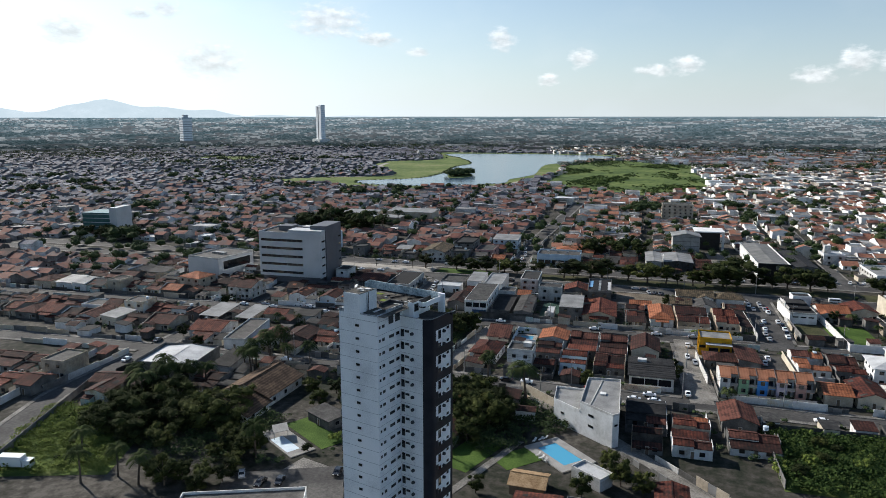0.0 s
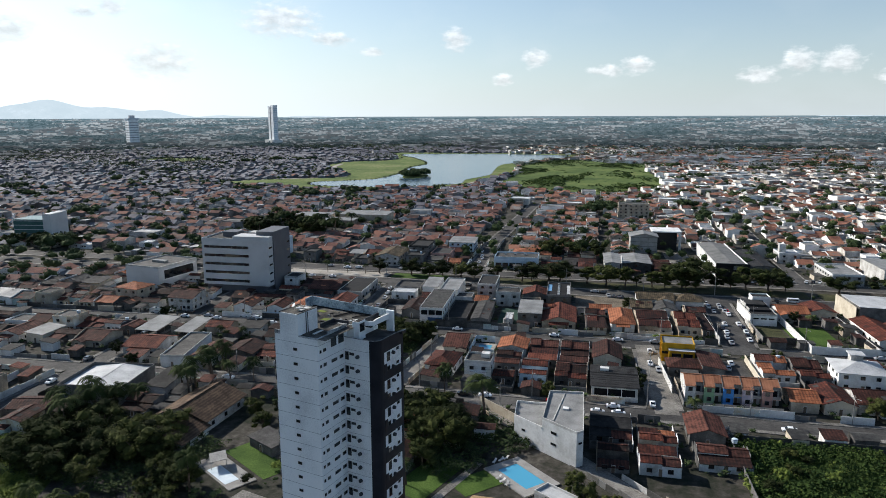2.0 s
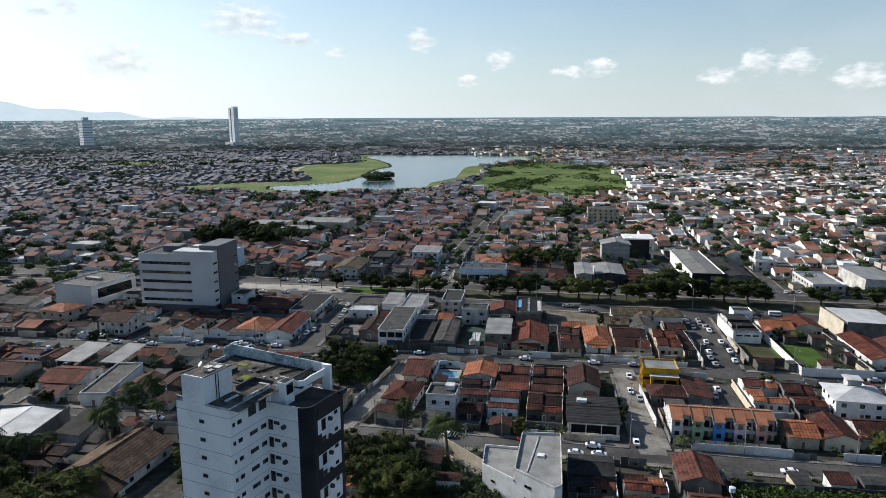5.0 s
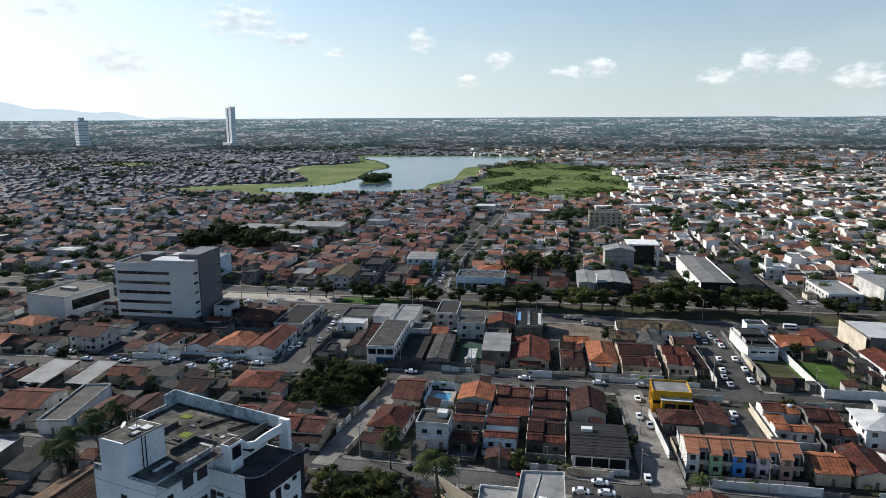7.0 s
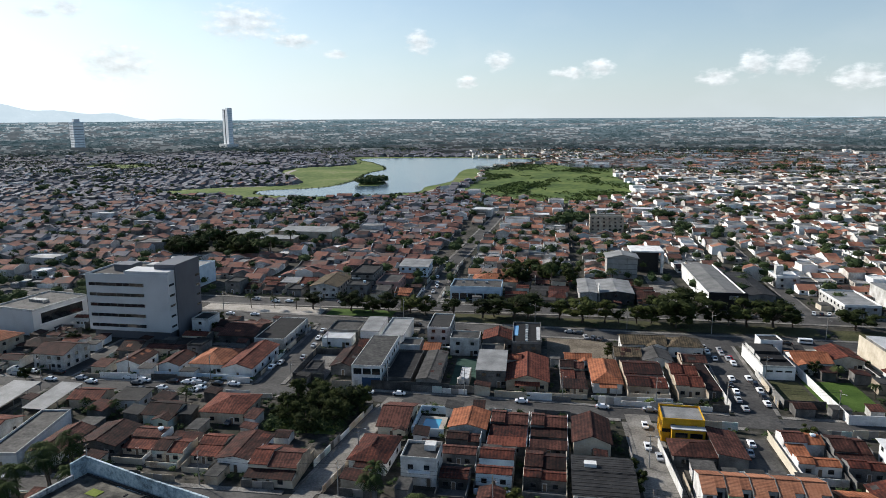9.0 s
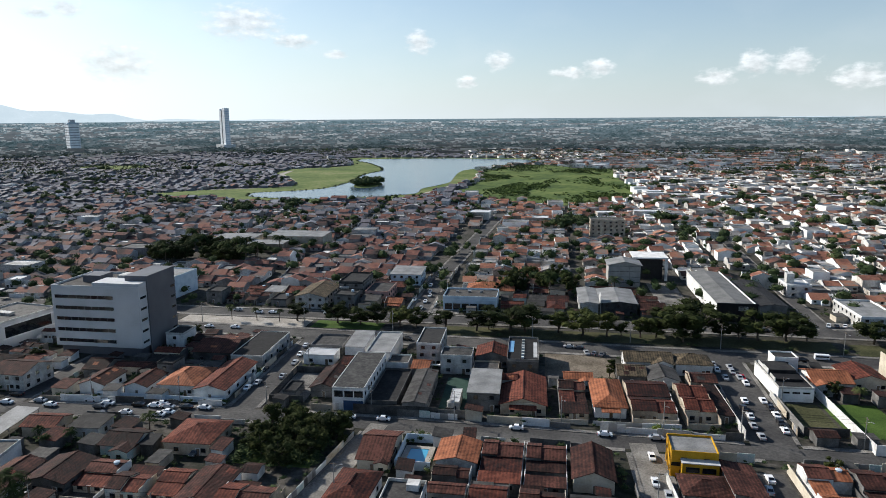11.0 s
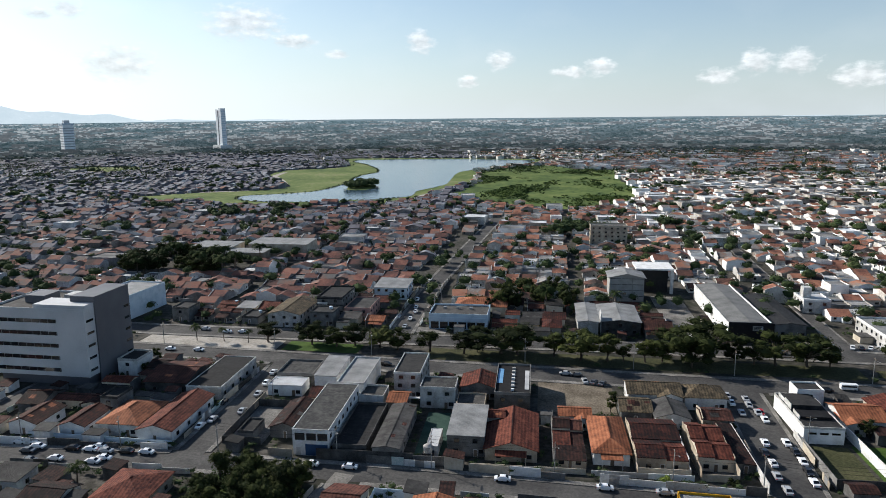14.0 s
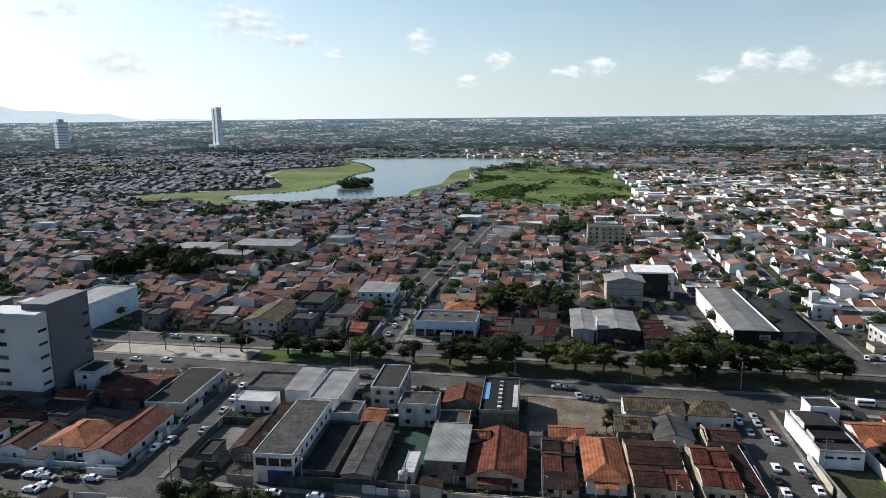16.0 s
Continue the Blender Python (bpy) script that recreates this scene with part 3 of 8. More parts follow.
def rise(r):
    return 0.0 if r < 2600 else 91.0 * ((r - 2600) / 2280) ** 1.25


RINGS = [0, 150, 400, 900, 1600, 2600, 3000, 3500, 4000, 4450, 4880]
tagged(new("ground", ring_sheet(RINGS, [rise(r) for r in RINGS], 144, EARTH, "ground")), "dusty town ground of earth, concrete and weeds", "ground", kind="structure")
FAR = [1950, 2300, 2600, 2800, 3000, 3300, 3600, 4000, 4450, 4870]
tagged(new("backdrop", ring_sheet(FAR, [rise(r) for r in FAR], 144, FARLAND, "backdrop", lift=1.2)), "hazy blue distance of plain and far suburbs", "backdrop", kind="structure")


def build_hills():
    v, f = [], []
    bumps = [(48.8, 27, 2.0), (45.0, 18, 2.3), (41.4, 13, 1.8), (37.0, 5, 2.5), (29.5, 5, 3.0), (51.5, 14, 1.6), (55.5, 13, 2.5), (61.0, 20, 4.0), (34.0, 3, 4.0), (-12.0, 5, 6.0), (70.0, 14, 5.0)]
    steps = 260
    for i in range(steps + 1):
        az = 85 - 115 * i / steps
        h = -4 + sum(a * math.exp(-((az - c) / s) ** 2) for c, a, s in bumps) + 1.6 * noise.noise((az * 0.6, 3, 0)) + 0.7 * noise.noise((az * 2.3, 7, 0))
        for r, k in ((4700, 0.0), (4860, 1.0), (4890, 0.0)):
            z = 60 + (30 + h * 4.3) * k
            v.append((-math.sin(radians(az)) * r, 60 + math.cos(radians(az)) * r, z))
        if i:
            b = 3 * i
            f += [(b - 3, b - 2, b + 1, b), (b - 2, b - 1, b + 2, b + 1)]
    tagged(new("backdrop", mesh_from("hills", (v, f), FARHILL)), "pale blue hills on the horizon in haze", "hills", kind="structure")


build_hills()


def smooth_loop(pts, per=6, wobble=0.0):
    out, n = [], len(pts)
    for i in range(n):
        p0, p1, p2, p3 = (Vector((*pts[(i + k - 1) % n], 0)) for k in range(4))
        for k in range(per):
            t = k / per
            q = 0.5 * (2 * p1 + (p2 - p0) * t + (2 * p0 - 5 * p1 + 4 * p2 - p3) * t * t + (3 * p1 - p0 - 3 * p2 + p3) * t ** 3)
            j = wobble * noise.noise(q * 0.02)
            out.append((q.x + j, q.y + j))
    return out


def flat_sheet(name, loop, z, mat, label, category, t=0.05):
    b = bmesh.new()
    face = b.faces.new([b.verts.new((x, y, z)) for x, y in loop])
    b.normal_update()
    if face.normal.z < 0:
        bmesh.ops.reverse_faces(b, faces=b.faces[:])
    bmesh.ops.triangulate(b, faces=b.faces[:])
    me = bpy.data.meshes.new(name)
    b.to_mesh(me)
    b.free()
    me.materials.append(mat)
    return tagged(new(name, me), label, category, kind="structure")


LAKE = smooth_loop([(-651, 1588), (-563, 1441), (-508, 1348), (-474, 1273), (-473, 1210), (-462, 1139), (-439, 1047), (-432, 975), (-434, 939), (-459, 907), (-494, 875), (-479, 840), (-440, 826), (-404, 830), (-368, 838), (-345, 862), (-315, 876), (-295, 905),
                    (-293, 925), (-301, 974), (-295, 1022), (-293, 1075), (-313, 1181), (-331, 1289), (-318, 1351), (-296, 1430), (-272, 1485), (-252, 1579), (-276, 1652), (-469, 1664)], 4, 2)
BANK = smooth_loop([(-640, 812), (-598, 806), (-500, 792), (-400, 790), (-320, 836), (-278, 868), (-272, 920), (-266, 1003), (-260, 1114), (-300, 1330), (-238, 1523), (-235, 1590), (-262, 1690), (-469, 1700), (-690, 1660),
                    (-659, 1547), (-590, 1380), (-657, 1277), (-628, 1160), (-535, 1040), (-495, 974), (-538, 926), (-579, 900)], 4, 3)
WETLAND = smooth_loop([(-294, 1303), (-266, 1387), (-209, 1484), (-137, 1391), (-69, 1375), (-55, 1166), (-24, 1066), (-30, 924), (-50, 872), (-114, 829), (-168, 862), (-201, 899), (-249, 934), (-254, 1098)], 5, 6)
FIELD = smooth_loop([(-1112, 1224), (-1117, 1289), (-983, 1294), (-934, 1195), (-1011, 1153)], 5, 5)


def inside(loop, x, y):
    hit, n = False, len(loop)
    j = n - 1
    for i in range(n):
        (xi, yi), (xj, yj) = loop[i], loop[j]
        if (yi > y) != (yj > y) and x < (xj - xi) * (y - yi) / (yj - yi) + xi:
            hit = not hit
        j = i
    return hit


flat_sheet("grass", BANK, 0.25, MEADOW, "sunlit mown grass round the lake", "grass")
flat_sheet("grass", WETLAND, 0.3, SCRUB, "green marsh meadow beside the lake", "grass")
flat_sheet("grass", FIELD, 0.3, MEADOW, "small green playing field among houses", "grass")
flat_sheet("water", LAKE, 0.55, WATER, "calm grey-blue lake reflecting the sky", "lake")
flat_sheet("path", [(-284, 905), (-277, 905), (-271, 1003), (-259, 1115), (-302, 1336), (-309, 1343), (-268, 1114), (-279, 1003)], 0.5, PLAZA, "pale paved causeway along the lake bank", "path")
flat_sheet("path", [(-640, 828), (-580, 893), (-536, 919), (-488, 966), (-484, 972), (-538, 926), (-583, 899), (-645, 834)], 0.5, PLAZA, "pale path along the lake meadow", "path")
flat_sheet("path", [(-528, 1030), (-560, 1075), (-618, 1150), (-640, 1230), (-632, 1234), (-608, 1155), (-552, 1080), (-521, 1034)], 0.5, PLAZA, "pale path through the lake meadow", "path")
build_streets()

# paved and planted plots
def plot(name, x, y, w, d, rot, mat, label, category, z=0.045, occupy=True):
    v, f = slab([(-w / 2, -d / 2, z), (w / 2, -d / 2, z), (w / 2, d / 2, z), (-w / 2, d / 2, z)], 0.04)
    ob = new(name, mesh_from(name, (v, f), mat))
    ob.matrix_world = pose(x, y, 0, 0, 0, rot)
    if occupy:
        take(x, y, w, d, rot, 0.2)
    return tagged(ob, label, category, kind="structure")


plot("grass", -20, 388, 160, 13, 6.5, DRYGRASS, "worn grass strip in the avenue's median", "grass")
plot("pavement", -192, 369, 62, 12, 6.6, PLAZA, "pale paved plaza strip in the avenue's median", "pavement", 0.07)
plot("grass", -143, 375, 32, 11, 6.0, LAWN, "green grass of the avenue's median", "grass")
plot("grass", 150, 405, 170, 14, 6.4, DRYGRASS, "worn grass strip in the avenue's median", "grass")
take(-113, 378, 36, 16, 6.5)
take(-60, 388, 340, 10, 6.8)
plot("ground", -38, 350, 25, 27, 8, SAND, "empty lot of bare trodden earth", "ground", 0.08)
plot("grass", 50.5, 323, 17, 25, 9, LAWN, "bright green lawn inside white walls", "grass", 0.08)
plot("ground", 35, 320, 12, 24, 9, DRYGRASS, "dry grass yard behind a concrete wall", "ground", 0.08)
plot("pavement", 17, 269, 12, 24, 8, ASPHALT, "asphalt car park between sheds", "pavement", 0.08)
plot("grass", -60, 166, 10, 22, -14, LAWN, "shaded lawn beside the tower", "grass", 0.08)
plot("grass", -47.5, 167, 8, 13, -38, LAWN, "green lawn beside the pool terrace", "grass", 0.08)
plot("pavement", -54, 160, 2.2, 34, -14, PAVING, "narrow paved path between lawns", "pavement", 0.09)
plot("grass", -106.6, 159.0, 21, 8, -27, LAWN, "small sunlit lawn behind the tower", "grass", 0.08)
plot("pavement", -92, 134, 44, 16, 30, ASPHALT, "dark asphalt car park by the tower", "pavement", 0.08)
plot("ground", -75, 120, 60, 40, -10, PAVING, "paved forecourt round the tower", "ground", 0.03, False)
plot("grass", -168, 130, 36, 44, 25, SCRUB, "overgrown green field with tall weeds", "grass", 0.06)
plot("grass", 38, 196, 46, 34, 8, SCRUB, "overgrown green plot behind a wall", "grass", 0.06)
plot("ground", -62, 408, 34, 12, 7, PAVING, "paved service lane and bays beside the avenue", "ground", 0.04, False)
plot("ground", 62, 428, 40, 12, 7, PAVING, "paved parking bays beside the avenue", "ground", 0.04)
plot("ground", -110, 408, 20, 8, 7, PAVING, "pale paved corner before the shop", "ground", 0.05)
plot("ground", -2.5, 462, 15, 66, 8, PAVING, "concrete yard beside the long warehouse", "ground", 0.05)
plot("ground", -75, 312, 9, 28, 9, surface("green_court", [(0.02, 0.045, 0.035), (0.04, 0.075, 0.06)], 0.3, 2, 0.9, 0.1, spread="none"), "dull green paved yard behind a wall", "ground", 0.06)
plot("ground", -129, 303, 11, 26, 9, PAVING, "bare walled corner yard", "ground", 0.06)
plot("grass", -112, 262, 22, 24, 8, SCRUB, "overgrown corner plot under trees", "grass", 0.06)
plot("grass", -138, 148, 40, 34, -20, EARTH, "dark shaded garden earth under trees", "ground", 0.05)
plot("grass", -300, 500, 80, 44, 10, EARTH, "dark ground of a palm grove", "ground", 0.05)


# ---- houses ----
def roof_geo(kind, w, d, h, pitch, over, ridge="x"):
    """Upper roof plates over a w x d body with eaves at height h. Returns geometry, ridge bar and the rise."""
    W, D, t = w / 2 + over, d / 2 + over, 0.16
    if kind == "gable":
        if ridge == "x":
            r, e = pitch * d / 2, pitch * over
            g = slab([(-W, -D, h - e + t), (W, -D, h - e + t), (W, 0, h + r + t), (-W, 0, h + r + t)], t)
            slab([(-W, 0, h + r + t), (W, 0, h + r + t), (W, D, h - e + t), (-W, D, h - e + t)], t, g)
            bar = box(-W, W, -0.16, 0.16, h + r + t - 0.05, h + r + t + 0.09)
        else:
            r, e = pitch * w / 2, pitch * over
            g = slab([(-W, -D, h - e + t), (0, -D, h + r + t), (0, D, h + r + t), (-W, D, h - e + t)], t)
            slab([(0, -D, h + r + t), (W, -D, h - e + t), (W, D, h - e + t), (0, D, h + r + t)], t, g)
            bar = box(-0.16, 0.16, -D, D, h + r + t - 0.05, h + r + t + 0.09)
        return g, bar, r
    if kind == "hip":
        s = min(W, D)
        r = pitch * s
        a, b = (W - s, 0.0) if W > D else (0.0, D - s)
        a, b = max(a, 0.02), max(b, 0.02)
        A, B = (-a, -b, h + r), (a, b, h + r)
        if W > D:
            A, B = (-a, 0, h + r), (a, 0, h + r)
            g = slab([(-W, -D, h), (W, -D, h), B, A], t)
            slab([A, B, (W, D, h), (-W, D, h)], t, g)
            slab([(-W, D, h), (-W, -D, h), A], t, g)
            slab([(W, -D, h), (W, D, h), B], t, g)
        else:
            A, B = (0, -b, h + r), (0, b, h + r)
            g = slab([(-W, -D, h), (W, -D, h), A], t)
            slab([(W, D, h), (-W, D, h), B], t, g)
            slab([(W, -D, h), (W, D, h), B, A], t, g)
            slab([(-W, D, h), (-W, -D, h), A, B], t, g)
        bar = box(A[0] - 0.15, B[0] + 0.15, A[1] - 0.15, B[1] + 0.15, h + r - 0.05, h + r + 0.1)
        return g, bar, r
    # single slope, high side at the back or at one flank
    r = pitch * (d if ridge == "x" else w)
    if ridge == "x":
        g = slab([(-W, -D, h + t), (W, -D, h + t), (W, D, h + r + t), (-W, D, h + r + t)], t)
    else:
        g = slab([(-W, -D, h + r + t), (W, -D, h + t), (W, D, h + t), (-W, D, h + r + t)], t)
    return g, None, r


def body_geo(kind, w, d, h, r, ridge):
    W, D = w / 2, d / 2
    if kind == "gable" and ridge == "x":
        v = [(-W, -D, 0), (W, -D, 0), (W, D, 0), (-W, D, 0), (-W, -D, h), (W, -D, h), (W, D, h), (-W, D, h), (-W, 0, h + r), (W, 0, h + r)]
        return v, [(0, 1, 5, 4), (2, 3, 7, 6), (1, 2, 6, 9, 5), (3, 0, 4, 8, 7), (4, 5, 9, 8), (6, 7, 8, 9)]
    if kind == "gable":
        v = [(-W, -D, 0), (W, -D, 0), (W, D, 0), (-W, D, 0), (-W, -D, h), (W, -D, h), (W, D, h), (-W, D, h), (0, -D, h + r), (0, D, h + r)]
        return v, [(1, 2, 6, 5), (3, 0, 4, 7), (0, 1, 5, 8, 4), (2, 3, 7, 9, 6), (5, 6, 9, 8), (7, 4, 8, 9)]
    if kind == "shed" and ridge == "x":
        v = [(-W, -D, 0), (W, -D, 0), (W, D, 0), (-W, D, 0), (-W, -D, h), (W, -D, h), (W, D, h + r), (-W, D, h + r)]
    elif kind == "shed":
        v = [(-W, -D, 0), (W, -D, 0), (W, D, 0), (-W, D, 0), (-W, -D, h + r), (W, -D, h), (W, D, h), (-W, D, h + r)]
    else:
        return box(-W, W, -D, D, 0, h)
    return v, [(3, 2, 1, 0), (4, 5, 6, 7), (0, 1, 5, 4), (1, 2, 6, 5), (2, 3, 7, 6), (3, 0, 4, 7)]


def parapet_geo(w, d, h, up, t=0.2):
    W, D = w / 2 + 0.03, d / 2 + 0.03
    g = box(-W, W, -D, -D + t, h - 0.25, h + up)
    box(-W, W, D - t, D, h - 0.25, h + up, g)
    box(-W, -W + t, -D + t, D - t, h - 0.25, h + up, g)
    box(W - t, W, -D + t, D - t, h - 0.25, h + up, g)
    return g


def tank_mesh():
    if "tank" not in CACHE:
        CACHE["tank"] = mesh_from("water_tank", tube([(0, 0, 0), (0, 0, 0.9), (0, 0, 1.1), (0, 0, 1.25)], [0.72, 0.8, 0.8, 0.35], 12), PALEBLUE)
    return CACHE["tank"]


WALLNAME = {"white_paint": "white", "cream_paint": "cream", "grey_render": "grey rendered", "tinted_paint": "colour-washed"}
ROOFNAME = {"clay_tile": "brown-red clay tile", "aged_clay_tile": "dark aged clay tile", "orange_clay_tile": "bright orange clay tile", "mossy_clay_tile": "mossy brown tile", "fibre_cement": "grey fibre-cement",
            "dark_fibre_cement": "nearly black corrugated", "white_sheet_metal": "white sheet-metal", "grey_sheet_metal": "grey sheet-metal", "dark_flat_roof": "dark flat", "black_flat_roof": "nearly black flat", "concrete_roof": "grey concrete flat"}


def house(x, y, w, d, rot, h=3.2, roof="gable", ridge="x", pitch=0.34, wall=None, tile=None, over=0.55, floors=1, wins="flr", door=True, tank=False, up=0.6, name="house", category="house", label="", group="houses of the quarter", lean=False, seed=None, fire=False):
    wall, tile = wall or WHITE, tile or CLAY
    rng = random.Random(seed if seed is not None else int(x * 31 + y * 17))
    lab = label or "%s %s house with a %s roof" % ("two-storey" if floors > 1 else "low", WALLNAME.get(wall.name, "painted"), ROOFNAME.get(tile.name, "tiled"))
    ob = thing(name, x, y, rot, lab, category, group)
    take(x, y, w, d, rot)
    r = 0.0
    if roof == "flat":
        part("roof", slab([(-w / 2 + 0.2, -d / 2 + 0.2, h + 0.06), (w / 2 - 0.2, -d / 2 + 0.2, h + 0.06), (w / 2 - 0.2, d / 2 - 0.2, h + 0.06), (-w / 2 + 0.2, d / 2 - 0.2, h + 0.06)], 0.1), tile, ob)
        part("parapet", parapet_geo(w, d, h, up), wall, ob)
    else:
        g, bar, r = roof_geo(roof, w, d, h, pitch, over, ridge)
        part("roof", g, tile, ob, "%s roof" % ROOFNAME.get(tile.name, "tiled"))
        if bar:
            part("ridge_cap", bar, tile, ob)
        if roof == "gable" and tile in (CLAY, CLAYD, FIBRE, MOSSY) and rng.random() < 0.6:
            spots = [patch_geo(rng, w, d, h, pitch, ridge, 1) for _ in range(rng.randint(2, 5))]
            other = rng.choice([m for m in (CLAYD, CLAY, CLAYO, FIBRE, CLAYD) if m is not tile])
            for g3 in spots:
                if g3[0]:
                    part("roof_patch", g3, other, ob, "mended patch of other tiles")
    part("wall", body_geo(roof, w, d, h, r, ridge), wall, ob)
    fh = h / floors
    for level in range(floors):
        z = level * fh + 1.0
        for face in wins:
            span = w if face in "fb" else d
            n = max(1, int(span / (5.5 if floors == 1 else 4.2)))
            for i in range(n):
                s = (i + 0.5) / n * span - span / 2 + rng.uniform(-0.3, 0.3)
                if face == "f" and door and level == 0 and i == n // 2:
                    on_wall(ob, door_mesh(1.0 if n > 1 else 0.9, 2.1, WOODP), "door", "f", s, 0.0, w, d)
                    if n == 1:
                        continue
                    s += 1.6 if s + 2.3 < span / 2 else 0
                    if s == (i + 0.5) / n * span - span / 2:
                        continue
                on_wall(ob, window_mesh(1.3, 1.15), "window", face, s, z, w, d)
    if lean:
        lw, ld = w * 0.6, 2.6
        part("porch_roof", slab([(-lw / 2, -d / 2 - ld, h - 0.75), (lw / 2, -d / 2 - ld, h - 0.75), (lw / 2, -d / 2, h - 0.2), (-lw / 2, -d / 2, h - 0.2)], 0.12), tile, ob)
        for s in (-1, 1):
            part("post", box(s * (lw / 2 - 0.2) - 0.09, s * (lw / 2 - 0.2) + 0.09, -d / 2 - ld + 0.15, -d / 2 - ld + 0.33, 0, h - 0.84), wall, ob)
    if roof == "gable" and ridge == "x" and floors == 1 and w >= 8 and over > 0.4 and not lean and rng.random() < 0.5:
        ww, wd = w * rng.uniform(0.36, 0.5), rng.uniform(1.6, 3.0)
        cx = rng.choice((-1, 1)) * (w - ww) / 2
        g2, bar2, r2 = roof_geo("gable", ww, wd + d * 0.45, h - 0.25, pitch, 0.35, "y")
        my = -d / 2 - wd / 2 + d * 0.225
        part("wing_roof", ([(a + cx, b + my, c) for a, b, c in g2[0]], g2[1]), tile, ob)
        b2 = body_geo("gable", ww, wd + d * 0.45, h - 0.25, r2, "y")
        part("wing_wall", ([(a + cx, b + my, c) for a, b, c in b2[0]], b2[1]), wall, ob)
        part("window", window_mesh(1.2, 1.1), None, ob, "", (cx, -d / 2 - wd, 1.0), 0)
    if fire:
        W = -w / 2 - 0.02
        if roof == "gable" and ridge == "x":
            k = r + 0.75
            v = [(W, -d / 2 - over, 0), (W, d / 2 + over, 0), (W, d / 2 + over, h + 0.55), (W, 0, h + k), (W, -d / 2 - over, h + 0.55)]
            v += [(x - 0.18, y_, z_) for x, y_, z_ in v]
            part("party_wall", (v, [(0, 1, 2, 3, 4), (9, 8, 7, 6, 5), (0, 5, 6, 1), (1, 6, 7, 2), (2, 7, 8, 3), (3, 8, 9, 4), (4, 9, 5, 0)]), WHITE if wall is not CREAM else CREAM, ob, "white party wall rising above the roof")
        else:
            part("party_wall", box(W - 0.6 if roof != "flat" else W - 0.18, W - 0.42 if roof != "flat" else W, -d / 2 - over, d / 2 + over, 0, h + 0.9), WHITE if wall is not CREAM else CREAM, ob, "white party wall rising above the roof")
    if tank:
        top = h + 0.06 if roof == "flat" else h + r * 0.55
        part("water_tank", tank_mesh(), None, ob, "pale blue plastic water tank", (w * 0.22, d * 0.2, top))
    return ob


def patch_geo(rng, w, d, h, pitch, ridge, count):
    """Mended and replaced spots on a gable roof, a hand's breadth of sheet or new tiles proud of the old."""
    geo = ([], [])
    W, D = w / 2, d / 2
    for _ in range(count):
        pw, pd = rng.uniform(0.8, 2.6), rng.uniform(0.8, 2.2)
        s = rng.choice((-1, 1))
        along_, down = ((W, D) if ridge == "x" else (D, W))
        if along_ < 1.2 or down < 1.0:
            continue
        pw, pd = min(pw, along_), min(pd, down * 0.7)
        a = rng.uniform(-along_ + pw / 2, along_ - pw / 2)
        q = rng.uniform(0.1, max(0.12, down - pd - 0.1))
        k0, k1 = h + pitch * (down - q) + 0.19, h + pitch * (down - q - pd) + 0.19
        if ridge == "x":
            poly = [(a - pw / 2, s * q, k0), (a + pw / 2, s * q, k0), (a + pw / 2, s * (q + pd), k1), (a - pw / 2, s * (q + pd), k1)]
        else:
            poly = [(s * q, a - pw / 2, k0), (s * (q + pd), a - pw / 2, k1), (s * (q + pd), a + pw / 2, k1), (s * q, a + pw / 2, k0)]
        n = (Vector(poly[1]) - Vector(poly[0])).cross(Vector(poly[2]) - Vector(poly[0]))
        slab(poly if n.z > 0 else poly[::-1], 0.05, geo)
    return geo


def shifted(g, dx, dy):
    return [(a + dx, b + dy, c) for a, b, c in g[0]], g[1]


